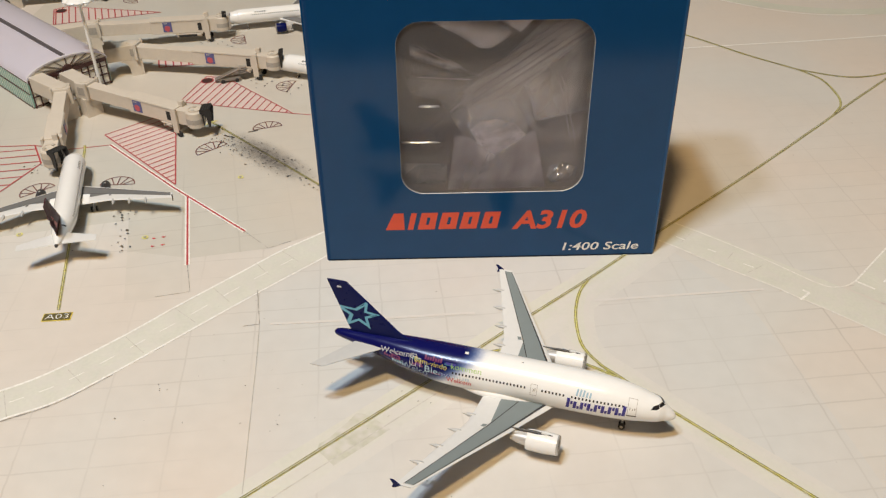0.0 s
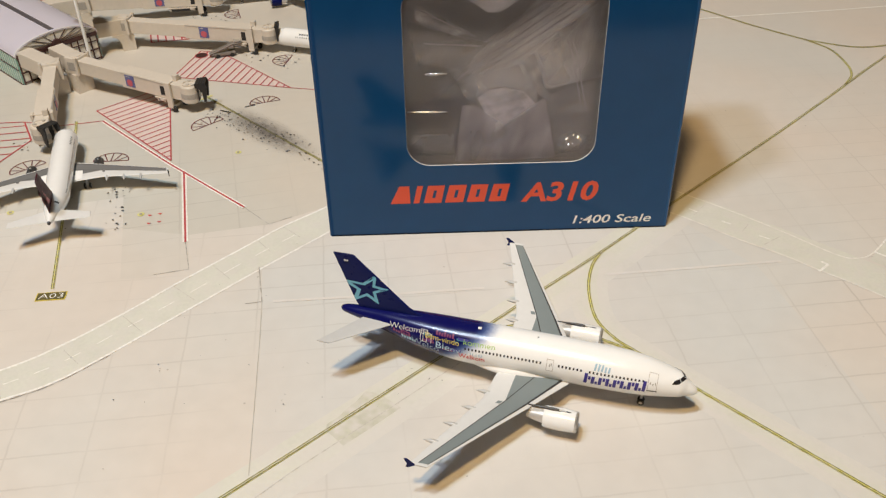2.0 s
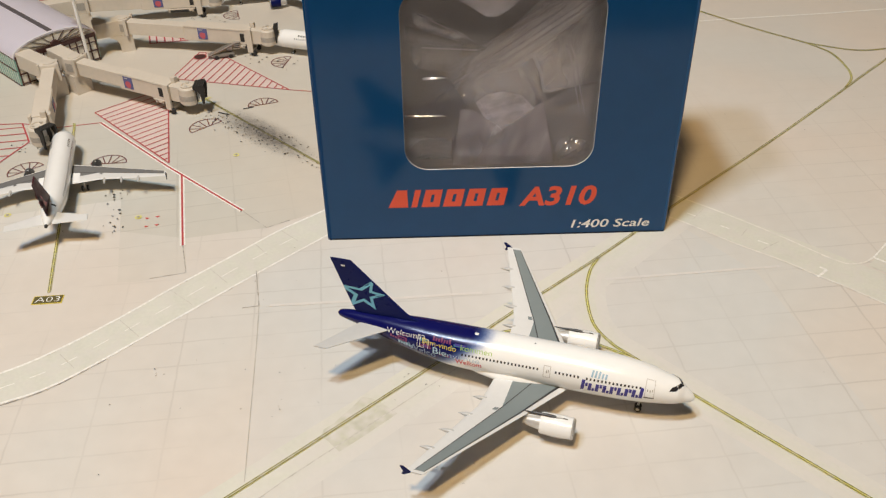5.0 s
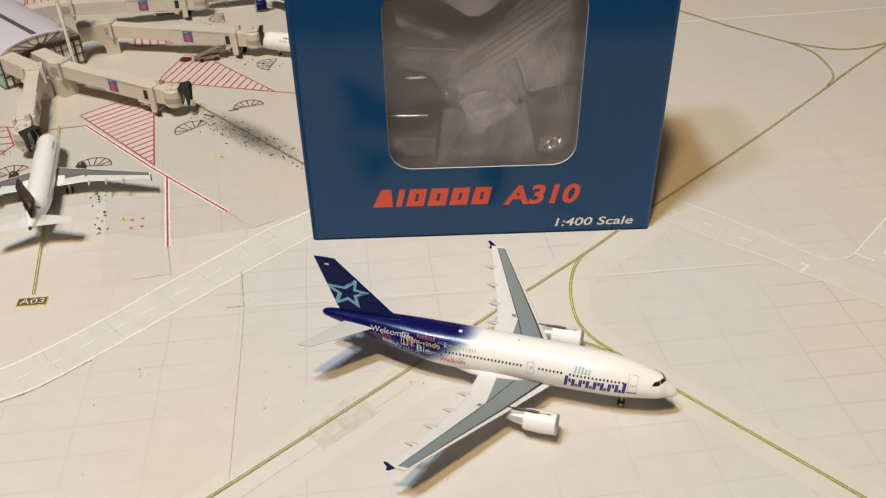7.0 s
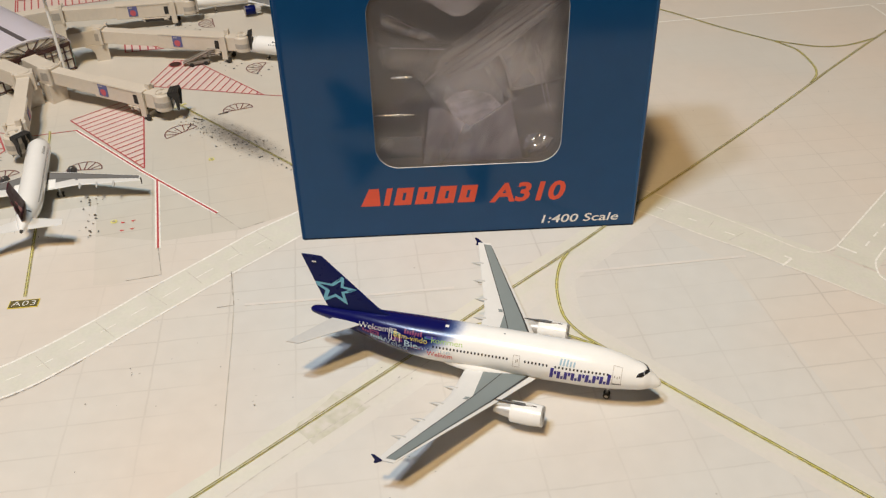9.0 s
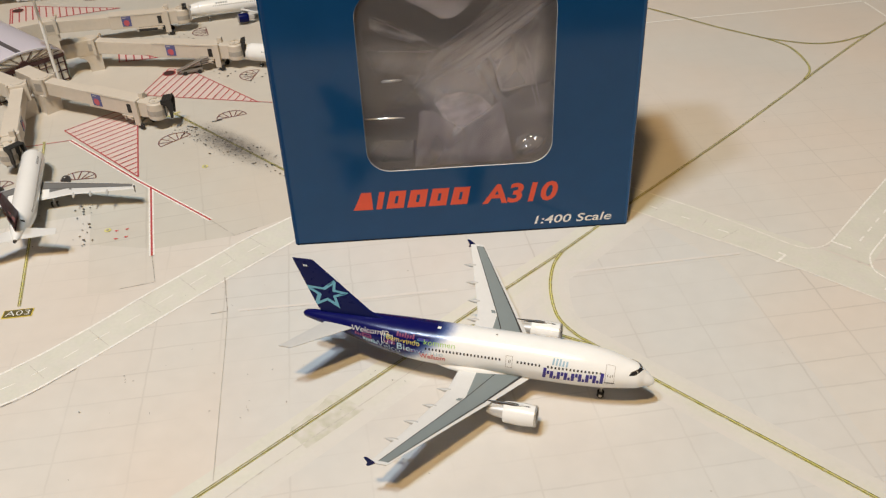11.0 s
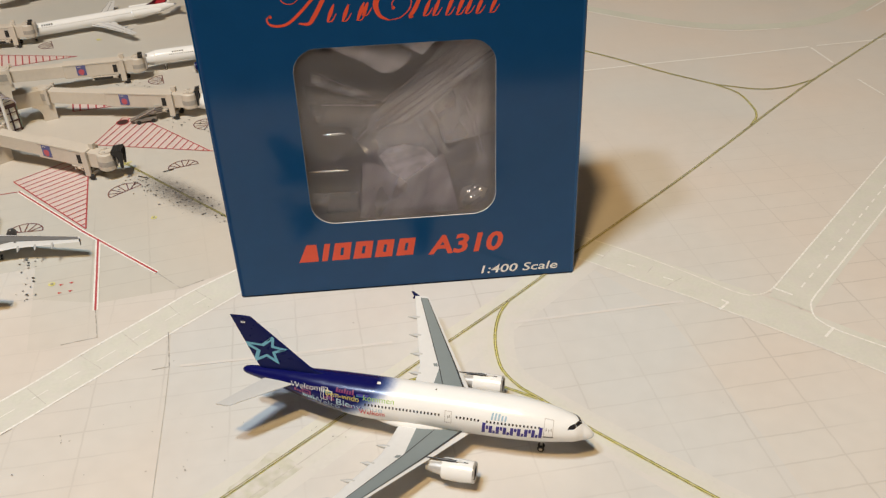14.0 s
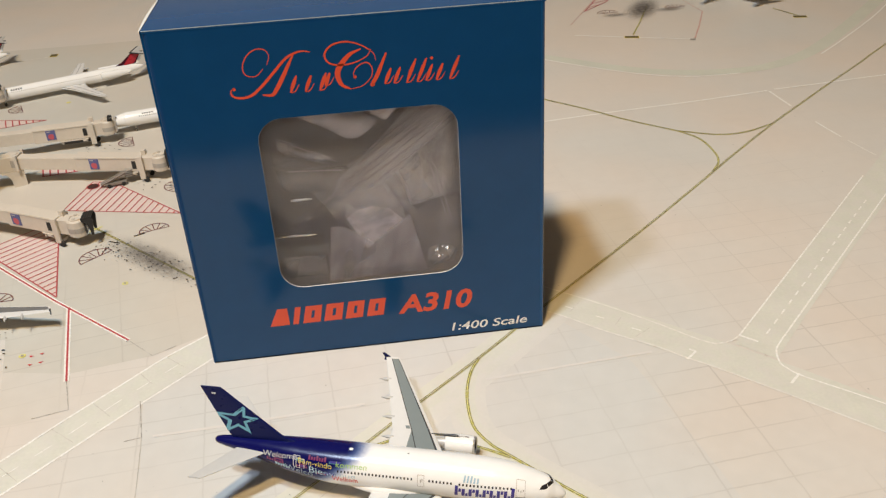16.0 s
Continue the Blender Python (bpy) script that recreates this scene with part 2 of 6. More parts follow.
BAND_TINT = material("green_band_print", (0.615, 0.625, 0.545), 0.45, vary=0.1, size=0.008)
WHITE_INK = worn_ink("white_ink", (0.87, 0.855, 0.81), 0.45, 0.0015, rough=0.5, vary=0.04)
CREAM_INK = worn_ink("cream_ink", (0.80, 0.775, 0.72), 0.3, 0.002, rough=0.5, vary=0.05)
FAINT_INK = worn_ink("faint_white_ink", (0.688, 0.658, 0.628), 0.2, 0.004, rough=0.5, vary=0.06)
YELLOW_INK = worn_ink("yellow_ink", (0.68, 0.64, 0.17), 0.62, 0.0014, rough=0.5, vary=0.15, size=0.004)
PALE_YELLOW = worn_ink("pale_yellow_ink", (0.62, 0.59, 0.36), 0.5, 0.0014, rough=0.5, vary=0.12, size=0.004)
DULL_YELLOW = material("dull_yellow_ink", (0.52, 0.48, 0.18), 0.5, vary=0.25, size=0.004)
OLIVE_INK = material("olive_ink", (0.12, 0.10, 0.035), 0.5, vary=0.15, size=0.004)
LINE_OLIVE = worn_ink("worn_olive_ink", (0.15, 0.13, 0.045), 0.7, 0.0014, rough=0.5, vary=0.15, size=0.004)
JOINT_INK = worn_ink("joint_ink", (0.50, 0.475, 0.42), 0.1, 0.002, rough=0.6, vary=0.15)
RED_INK = material("red_ink", (0.47, 0.075, 0.085), 0.5, vary=0.12, size=0.004)
FADED_RED = worn_ink("faded_red_ink", (0.60, 0.34, 0.31), 0.3, 0.004, rough=0.5, vary=0.12, size=0.004)
PINK_INK = material("pink_ink", (0.68, 0.572, 0.53), 0.5, vary=0.08, size=0.004)
MAROON_INK = material("maroon_ink", (0.17, 0.06, 0.06), 0.5, vary=0.12, size=0.004)
DRAIN_INK = material("drain_ink", (0.045, 0.014, 0.014), 0.5, vary=0.2, size=0.003)
BLACK_INK = material("black_ink", (0.05, 0.048, 0.045), 0.5, vary=0.2, size=0.004)
SEAM_INK = worn_ink("seam_ink", (0.44, 0.41, 0.36), 0.6, 0.004, rough=0.6, vary=0.12)
EDGE_SHADE = worn_ink("edge_shade_ink", (0.30, 0.27, 0.235), 0.25, 0.003, rough=0.6, vary=0.2)
GREY_INK = material("grey_ink", (0.36, 0.33, 0.29), 0.6, vary=0.2, size=0.004)
CARD_BLUE = material("blue_card", (0.006, 0.056, 0.160), 0.14, vary=0.10, size=0.03, bump=0.02, coat=0.05, specular=0.36)
# CARD_BLUE lightened and darkened: lit right fold, shaded left fold
LIT_FOLD = material("lit_blue_fold", (0.008, 0.085, 0.25), 0.2, vary=0.10, size=0.03, coat=0.08, specular=0.3)
SHADED_FOLD = material("shaded_blue_fold", (0.004, 0.045, 0.14), 0.45, vary=0.12, size=0.02, specular=0.12)
FOOT_NAVY = material("dark_blue_card_edge", (0.004, 0.012, 0.03), 0.7, vary=0.2, size=0.004, specular=0.1)
# pale colour of the highlight painted on the lid's front fold
FOLD_BLUE = material("pale_fold_glint", (0.42, 0.48, 0.54), 0.4, vary=0.35, size=0.004)
CARD_EDGE = material("card_cut_edge", (0.62, 0.62, 0.61), 0.7, vary=0.06, size=0.002)
CARD_INSIDE = material("grey_card", (0.34, 0.30, 0.305), 0.75, vary=0.10, size=0.006, bump=0.1)
ORANGE_INK = material("orange_red_ink", (0.72, 0.085, 0.035), 0.35, vary=0.05)
PALE_INK = material("pale_ink", (0.80, 0.80, 0.78), 0.4, vary=0.03)
FILM = clear_plastic("clear_film", 0.04, 0.07)
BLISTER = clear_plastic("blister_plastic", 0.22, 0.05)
SHINY = clear_plastic("shiny_film_fold", 0.10, 0.15, 2.6)
GLINT = clear_plastic("glinting_film", 0.2, 0.10, 2.2)
# sheen and tint of each film are set to imitate the reflected mat
SIDE_FILM = streaked_film("side_film", 0.56, (0.98, 0.93, 0.99), 0.36, 70.0, (50, 30, 110))
LOW_FILM = streaked_film("mauve_film", 0.36, (0.98, 0.90, 1.0), 0.5, 70.0, (40, 30, 110))
BRIGHT_FILM = streaked_film("bright_sheen_film", 0.82, (0.98, 0.93, 0.99), 0.42, 20.0, (120, 50, 260))
PALE_FILM = streaked_film("pale_film", 0.56, (0.98, 0.93, 0.99), 0.34, 25.0, (60, 30, 90))
MID_FILM = streaked_film("crumpled_film", 0.41, (0.98, 0.93, 0.99), 0.32, 38.0, (30, 30, 120))
VEIL_FILM = streaked_film("veil_film", 0.25, (0.98, 0.93, 0.99), 0.33, 52.0, (40, 30, 130))
THIN_FILM = streaked_film("thin_film", 0.12, (0.98, 0.89, 1.0), 0.3, 60.0, (60, 30, 160))
STREAK_FILM = streaked_film("streaked_film", 0.34, (0.98, 0.93, 0.99), 0.24, 36.0, (18, 30, 260))
PLANE_WHITE = material("white_enamel", (0.885, 0.885, 0.87), 0.22, vary=0.03, size=0.01, coat=0.4)
WING_GREY = material("wing_grey_enamel", (0.212, 0.247, 0.252), 0.4, vary=0.05, size=0.006)
GATE_GREY = material("dark_wing_enamel", (0.17, 0.17, 0.17), 0.4, vary=0.08, size=0.006)
WING_PALE = material("pale_grey_enamel", (0.69, 0.69, 0.68), 0.35, vary=0.05, size=0.006)
# WING_PALE darkened: the shade on the tilted tailplane is in its colour
STAB_GREY = material("tailplane_shaded_grey", (0.57, 0.57, 0.56), 0.35, vary=0.05, size=0.006)
FAIRING_GREY = material("fairing_grey_enamel", (0.50, 0.50, 0.49), 0.35, vary=0.05, size=0.006)
METAL = material("bare_metal", (0.55, 0.53, 0.50), 0.32, metal=0.8, vary=0.08, size=0.003)
NOZZLE_METAL = material("pale_metal", (0.66, 0.64, 0.61), 0.4, metal=0.5, vary=0.08, size=0.003)
DARK_METAL = material("dark_metal", (0.06, 0.06, 0.062), 0.45, metal=0.3, vary=0.15, size=0.003)
RUBBER = material("black_rubber", (0.022, 0.021, 0.02), 0.7, vary=0.2, size=0.002)
NAVY = material("navy_enamel", (0.004, 0.008, 0.078), 0.3, vary=0.06, size=0.006, specular=0.12)
PURPLE_INK = material("purple_ink", (0.045, 0.035, 0.26), 0.3, vary=0.06)
SKY_INK = material("sky_blue_ink", (0.16, 0.46, 0.62), 0.3, vary=0.06)
LIGHT_BLUE_INK = material("light_blue_ink", (0.38, 0.54, 0.66), 0.35, vary=0.06)
DOOR_INK = material("door_line_ink", (0.48, 0.44, 0.41), 0.4, vary=0.1)
DIM_INK = material("dim_blue_ink", (0.20, 0.27, 0.42), 0.35, vary=0.15, size=0.003)
GREEN_INK = material("green_ink", (0.34, 0.55, 0.10), 0.35, vary=0.06)
GOLD_INK = material("gold_ink", (0.70, 0.56, 0.08), 0.35, vary=0.06)
CRIMSON_INK = material("crimson_ink", (0.60, 0.06, 0.07), 0.35, vary=0.06)
TEAL_INK = material("teal_ink", (0.05, 0.20, 0.26), 0.35, vary=0.2, size=0.003)
PLUM_INK = material("plum_ink", (0.20, 0.03, 0.11), 0.35, vary=0.2, size=0.003)
WINDOW_INK = material("window_ink", (0.025, 0.023, 0.025), 0.25, vary=0.1)
TAIL_RED = material("tail_red_enamel", (0.45, 0.015, 0.03), 0.3, vary=0.1, size=0.004)
TAIL_MAROON = material("tail_maroon_enamel", (0.055, 0.006, 0.014), 0.45, vary=0.2, size=0.004, specular=0.15)
BRIDGE_CREAM = material("cream_plastic", (0.635, 0.572, 0.488), 0.5, vary=0.07, size=0.006, bump=0.05)
LOADER_GREY = material("loader_grey", (0.27, 0.245, 0.215), 0.4, metal=0.3, vary=0.15, size=0.003)
CAB_GLASS = material("cab_window_band", (0.40, 0.37, 0.33), 0.3, vary=0.1, size=0.003)
# BRIDGE_CREAM darkened, shade put into the colour of small bridge parts
BRIDGE_SHADE = material("shaded_cream_plastic", (0.54, 0.495, 0.428), 0.55, vary=0.08, size=0.005)
HOOD_BLACK = material("black_hood", (0.02, 0.019, 0.018), 0.6, vary=0.2, size=0.003)
ROOF_LILAC = material("lilac_roof", (0.80, 0.765, 0.87), 0.34, metal=0.2, vary=0.03, size=0.02, coat=0.2)
RIB_LILAC = material("lilac_roof_rib", (0.74, 0.71, 0.82), 0.34, metal=0.2, vary=0.03, size=0.02)
PANE_BAR = material("pale_green_bar", (0.55, 0.62, 0.56), 0.4, vary=0.08, size=0.004)
WALL_PALE = material("cream_panel", (0.84, 0.82, 0.74), 0.5, vary=0.12, size=0.004)
ROOF_STRIP = material("roof_skylight", (0.09, 0.08, 0.09), 0.4, vary=0.12, size=0.006)
GLASS_GREEN = material("green_glass_print", (0.30, 0.52, 0.45), 0.2, vary=0.15, size=0.004)
GLASS_PALE = material("pale_glass_print", (0.56, 0.54, 0.49), 0.25, vary=0.12, size=0.004)
MULLION = material("dark_mullion", (0.075, 0.032, 0.028), 0.5, vary=0.15, size=0.004)
SIGN_BLUE = material("sign_blue", (0.11, 0.12, 0.29), 0.4, vary=0.1)
SIGN_RED = material("sign_red", (0.52, 0.10, 0.13), 0.4, vary=0.1)
# paints of the unseen room, toned to steer bounce light and reflections
WALL_PAINT = material("wall_paint", (0.10, 0.088, 0.076), 0.85, vary=0.06, size=0.2, bump=0.1)
WHITE_PAINT = material("white_wall_paint", (0.50, 0.475, 0.44), 0.85, vary=0.05, size=0.2, bump=0.1)
CEILING_PAINT = material("ceiling_paint", (0.17, 0.155, 0.14), 0.9, vary=0.04, size=0.2)
FLOOR_WOOD = material("floor_wood", (0.22, 0.14, 0.085), 0.5, vary=0.3, size=0.1)
TABLE_WOOD = material("table_board", (0.42, 0.33, 0.23), 0.6, vary=0.15, size=0.05)


def livery_enamel():
    """White enamel that turns navy towards the tail, in a slanting, speckled fade."""
    m = material("white_to_navy_enamel", (0.90, 0.90, 0.885), 0.22, vary=0.03, size=0.01, coat=0.06, specular=0.4)
    nt = m.node_tree
    bsdf = nt.nodes["Principled BSDF"]
    source = bsdf.inputs["Base Color"].links[0].from_socket
    co = nt.nodes.new("ShaderNodeTexCoord")
    sep = nt.nodes.new("ShaderNodeSeparateXYZ")
    nt.links.new(co.outputs["Object"], sep.inputs["Vector"])
    lean = nt.nodes.new("ShaderNodeMath")
    lean.operation = "MULTIPLY_ADD"
    lean.inputs[1].default_value, lean.inputs[2].default_value = -1.38, 0.0
    nt.links.new(sep.outputs["Z"], lean.inputs[0])
    along = nt.nodes.new("ShaderNodeMath")
    along.operation = "ADD"
    nt.links.new(sep.outputs["X"], along.inputs[0])
    nt.links.new(lean.outputs[0], along.inputs[1])
    n = nt.nodes.new("ShaderNodeTexNoise")
    n.inputs["Scale"].default_value, n.inputs["Detail"].default_value = 900, 3
    nt.links.new(co.outputs["Object"], n.inputs["Vector"])
    jit = nt.nodes.new("ShaderNodeMath")
    jit.operation = "MULTIPLY_ADD"
    jit.inputs[1].default_value = 0.0016
    nt.links.new(n.outputs["Fac"], jit.inputs[0])
    nt.links.new(along.outputs[0], jit.inputs[2])
    ramp = nt.nodes.new("ShaderNodeMapRange")
    ramp.interpolation_type = "SMOOTHSTEP"
    ramp.inputs["From Min"].default_value, ramp.inputs["From Max"].default_value = -0.0955, -0.0878
    ramp.inputs["To Min"].default_value, ramp.inputs["To Max"].default_value = 1, 0
    nt.links.new(jit.outputs[0], ramp.inputs["Value"])
    # lighter, teal-violet flank under the dark crown
    low = nt.nodes.new("ShaderNodeMapRange")
    low.inputs["From Min"].default_value, low.inputs["From Max"].default_value = 0.0085, 0.0165
    nt.links.new(sep.outputs["Z"], low.inputs["Value"])
    hue = nt.nodes.new("ShaderNodeMix")
    hue.data_type = "RGBA"
    hue.inputs[6].default_value = (0.009, 0.011, 0.075, 1)
    hue.inputs[7].default_value = (0.004, 0.005, 0.085, 1)
    nt.links.new(low.outputs[0], hue.inputs[0])
    mix = nt.nodes.new("ShaderNodeMix")
    mix.data_type = "RGBA"
    nt.links.new(ramp.outputs[0], mix.inputs[0])
    # a blue breath of spray ahead of the navy
    spray = nt.nodes.new("ShaderNodeMapRange")
    spray.interpolation_type = "SMOOTHSTEP"
    spray.inputs["From Min"].default_value, spray.inputs["From Max"].default_value = -0.0935, -0.0862
    spray.inputs["To Min"].default_value, spray.inputs["To Max"].default_value = 1, 0
    nt.links.new(jit.outputs[0], spray.inputs["Value"])
    veil = nt.nodes.new("ShaderNodeMix")
    veil.data_type = "RGBA"
    veil.inputs[7].default_value = (0.16, 0.27, 0.56, 1)
    nt.links.new(spray.outputs[0], veil.inputs[0])
    nt.links.new(source, veil.inputs[6])
    nt.links.new(veil.outputs[2], mix.inputs[6])
    nt.links.new(hue.outputs[2], mix.inputs[7])
    nt.links.new(mix.outputs[2], bsdf.inputs["Base Color"])
    return m


LIVERY = livery_enamel()


# ---- mesh helpers: all shapes are written in millimetres ----
def part(name, bm, mat, parent=None, label="", smooth=None, kind=""):
    """Links a bmesh, written in millimetres, as one mesh object."""
    bmesh.ops.recalc_face_normals(bm, faces=bm.faces)
    bmesh.ops.scale(bm, vec=(METRES_PER_MM,) * 3, verts=bm.verts)
    me = bpy.data.meshes.new(name)
    bm.to_mesh(me)
    bm.free()
    me.materials.append(mat)
    if smooth is not None:
        me.polygons.foreach_set("use_smooth", [True] * len(me.polygons))
        me.set_sharp_from_angle(angle=radians(smooth))
    ob = new(name, me)
    if parent:
        ob.parent = parent
    return tagged(ob, label, kind=kind)


def thing(name, label, category, x=0.0, y=0.0, z=0.0, rz=0.0, group=""):
    """An Empty at a thing's base, placed in millimetres and degrees."""
    ob = new(name)
    ob.empty_display_size = 0.01
    ob.matrix_world = pose(x * METRES_PER_MM, y * METRES_PER_MM, z * METRES_PER_MM, 0, 0, rz)
    return tagged(ob, label, category, group)


def add_box(bm, x0, x1, y0, y1, z0, z1, bevel=0.0, turn=None):
    vs = [bm.verts.new((x, y, z)) for x in (x0, x1) for y in (y0, y1) for z in (z0, z1)]
    fs = [bm.faces.new([vs[i] for i in q]) for q in ((0, 1, 3, 2), (4, 6, 7, 5), (0, 4, 5, 1), (2, 3, 7, 6), (0, 2, 6, 4), (1, 5, 7, 3))]
    if bevel:
        es = list({e for f in fs for e in f.edges})
        out = bmesh.ops.bevel(bm, geom=es, offset=bevel, segments=2, affect="EDGES", profile=0.6)
        vs = list({v for f in out["faces"] for v in f.verts} | {v for v in vs if v.is_valid})
    if turn is not None:
        bmesh.ops.transform(bm, matrix=turn, verts=vs)
    return vs


def box(x0, x1, y0, y1, z0, z1, bevel=0.0, turn=None):
    bm = bmesh.new()
    add_box(bm, x0, x1, y0, y1, z0, z1, bevel, turn)
    return bm


def loft(rings, closed=True, caps=True, bm=None):
    """Skins rings of equally many points."""
    bm = bm or bmesh.new()
    rows = [[bm.verts.new(p) for p in ring] for ring in rings]
    n = len(rows[0])
    for a, b in zip(rows, rows[1:]):
        for i in range(n if closed else n - 1):
            j = (i + 1) % n
            bm.faces.new((a[i], a[j], b[j], b[i]))
    if caps and closed:
        bm.faces.new(rows[0])
        bm.faces.new(rows[-1])
    return bm


def lathe(profile, segs=24, axis="x", bm=None, at=(0, 0, 0), caps=True):
    """Turns (along, radius) pairs round an axis."""
    rings = []
    for a, r in profile:
        ring = []
        for k in range(segs):
            c, s = r * math.cos(2 * math.pi * k / segs), r * math.sin(2 * math.pi * k / segs)
            p = {"x": (a, c, s), "y": (c, a, s), "z": (c, s, a)}[axis]
            ring.append((p[0] + at[0], p[1] + at[1], p[2] + at[2]))
        rings.append(ring)
    return loft(rings, caps=caps, bm=bm)


def smooth_line(points, steps=8):
    """A gliding line through the points."""
    p = [Vector((*q, 0)) if len(q) == 2 else Vector(q) for q in points]
    if len(p) < 3:
        return p
    p = [2 * p[0] - p[1], *p, 2 * p[-1] - p[-2]]
    out = []
    for a, b, c, d in zip(p, p[1:], p[2:], p[3:]):
        for k in range(steps):
            t = k / steps
            out.append(0.5 * (2 * b + (c - a) * t + (2 * a - 5 * b + 4 * c - d) * t * t + (3 * b - a - 3 * c + d) * t * t * t))
    return [*out, p[-2]]


def add_ribbon(bm, line, width, z, shift=0.0):
    """A flat strip along a line, shifted to its left."""
    left, right = [], []
    for i, q in enumerate(line):
        d = line[min(i + 1, len(line) - 1)] - line[max(i - 1, 0)]
        n = Vector((-d.y, d.x, 0)).normalized()
        left.append(bm.verts.new((q.x + n.x * (shift + width / 2), q.y + n.y * (shift + width / 2), z)))
        right.append(bm.verts.new((q.x + n.x * (shift - width / 2), q.y + n.y * (shift - width / 2), z)))
    for i in range(len(line) - 1):
        bm.faces.new((right[i], right[i + 1], left[i + 1], left[i]))


def ribbon(points, width, z, shift=0.0, glide=True):
    bm = bmesh.new()
    line = smooth_line(points) if glide else [Vector((*q, 0)) for q in points]
    add_ribbon(bm, line, width, z, shift)
    return bm


def flat(points, z):
    bm = bmesh.new()
    bm.faces.new([bm.verts.new((x, y, z)) for x, y in points])
    bmesh.ops.triangulate(bm, faces=bm.faces)
    return bm


def font_mesh(text, height, shear=0.0, bold=0.0):
    """Lettering of the built-in font as a bmesh, from the baseline's left end, in millimetres."""
    cu = bpy.data.curves.new("lettering", "FONT")
    cu.body, cu.size, cu.shear, cu.offset, cu.resolution_u = text, 1.0, shear, bold, 3
    ob = bpy.data.objects.new("lettering", cu)
    scene.collection.objects.link(ob)
    me = bpy.data.meshes.new_from_object(ob.evaluated_get(bpy.context.evaluated_depsgraph_get()))
    bpy.data.objects.remove(ob)
    bpy.data.curves.remove(cu)
    bm = bmesh.new()
    bm.from_mesh(me)
    bpy.data.meshes.remove(me)
    bmesh.ops.scale(bm, vec=(height / 0.69,) * 3, verts=bm.verts)
    return bm


def fit_width(bm, width):
    x0, x1 = min(v.co.x for v in bm.verts), max(v.co.x for v in bm.verts)
    for v in bm.verts:
        v.co.x = (v.co.x - x0) * width / (x1 - x0)
    return bm


# ---- room, table and mat ----
def room():
    # unseen room shell, added round the table to shape the bounce light
    tagged(part("floor", box(-1300, 1400, -1400, 1300, -770, -750), FLOOR_WOOD), "brown wooden floor of the room", "floor", kind="structure")
    tagged(part("ceiling", box(-1300, 1400, -1400, 1300, 1650, 1700), CEILING_PAINT), "unseen dim taupe ceiling, added to limit bounce light", "ceiling", kind="structure")
    for name, x0, x1, y0, y1 in (("wall_north", -1400, 1500, 1300, 1400), ("wall_south", -1400, 1500, -1500, -1400), ("wall_west", -1400, -1300, -1400, 1300), ("wall_east", 1400, 1500, -1400, 1300)):
        tagged(part(name, box(x0, x1, y0, y1, -770, 1700), WHITE_PAINT if name == "wall_north" else WALL_PAINT), "unseen white wall, added for bounce light and reflections" if name == "wall_north" else "unseen dark taupe wall, added to limit bounce light", "wall", kind="structure")
    table = thing("table", "plain board table under the printed airport mat", "table", 0, 350, -750)
    part("tabletop", box(-850, 1050, -560, 760, 720, 749, 3), TABLE_WOOD, table)
    for sx in (-800, 960):
        for sy in (-520, 680):
            part("leg", box(sx, sx + 60, sy, sy + 60, 0, 720, 3), TABLE_WOOD, table)


room()
ground = tagged(part("ground", box(-840, 1040, -200, 1100, -1, 0), PAPER), "printed off-white airport apron mat with faint slab joints", "mat", kind="structure")


def ink(name, bm, mat, label=""):
    return part(name, bm, mat, ground, label)


LAYER = [0.02, 0.04, 0.07, 0.10, 0.20, 0.32, 0.40]
STEP = [0]


def lift(base):
    """A height of its own for each print, so that no two lie in one plane."""
    STEP[0] += 1
    return base + 0.0021 * (STEP[0] % 40)


def taxi_line(points, label="yellow taxi line between two dark edge lines", glide=True, yellow=None, pale=False):
    line = smooth_line(points) if glide else [Vector((*q, 0)) for q in points]
    base = bmesh.new()
    z = lift(LAYER[4])
    add_ribbon(base, line, 1.3, z)
    ob = ink("taxi_line", base, yellow or YELLOW_INK, label)
    for shift in (-0.36, 0.36):
        bm = bmesh.new()
        add_ribbon(bm, line, 0.3, z + 0.1, shift)
        part("stripe", bm, LINE_OLIVE, ob)
    if pale:
        bm = bmesh.new()
        add_ribbon(bm, line, 0.34, z + 0.1)
        part("middle", bm, PALE_YELLOW, ob)


# cooler printed sheets of the aircraft stands
ink("stand_sheet", flat([(-58, 4), (-86, 10), (-92, 34), (-230, 5), (-230, 470), (-40, 470), (60, 300), (60, 40), (-3, 22), (-26, 10)], LAYER[0]), STAND_PAPER, "cooler grey printed sheet of the stands")

ink("stand_sheet", flat([(-53, -18.5), (-71, -24), (-78, -23.7), (-86, 10), (-58, 4)], LAYER[0] - 0.004), MID_PAPER)
ink("mat_sheet", flat([(-22, -40), (-25, -18), (0, 14), (130, 24), (165, -28), (171, -60), (177, -95), (186, -160), (-12, -160), (-15, -120)], LAYER[0] - 0.008), COOL_PAPER, "middle sheet of the printed mat, whitened for light off the carton")

# tints of taxiways and roads
for k, (width, mat) in enumerate(((19, TINT_FAINT), (15, TINT_HALF), (11, TAXI_TINT))):
    ink("taxi_tint", ribbon([(-60, -160), (-15, -122), (13, -98), (42, -73), (71, -47), (107, -16), (142, 16)], width, 0.03 + 0.006 * k, shift=-(width - 11) / 2), mat, "pale greenish strip along the taxi line")
    ink("taxi_tint", ribbon([(107, -16), (101.9, -25), (98.4, -39), (98.3, -55), (102.9, -65.6), (108.9, -72.6), (125, -91), (158, -126), (185, -155)], width - 5, 0.027 + 0.006 * k), mat)
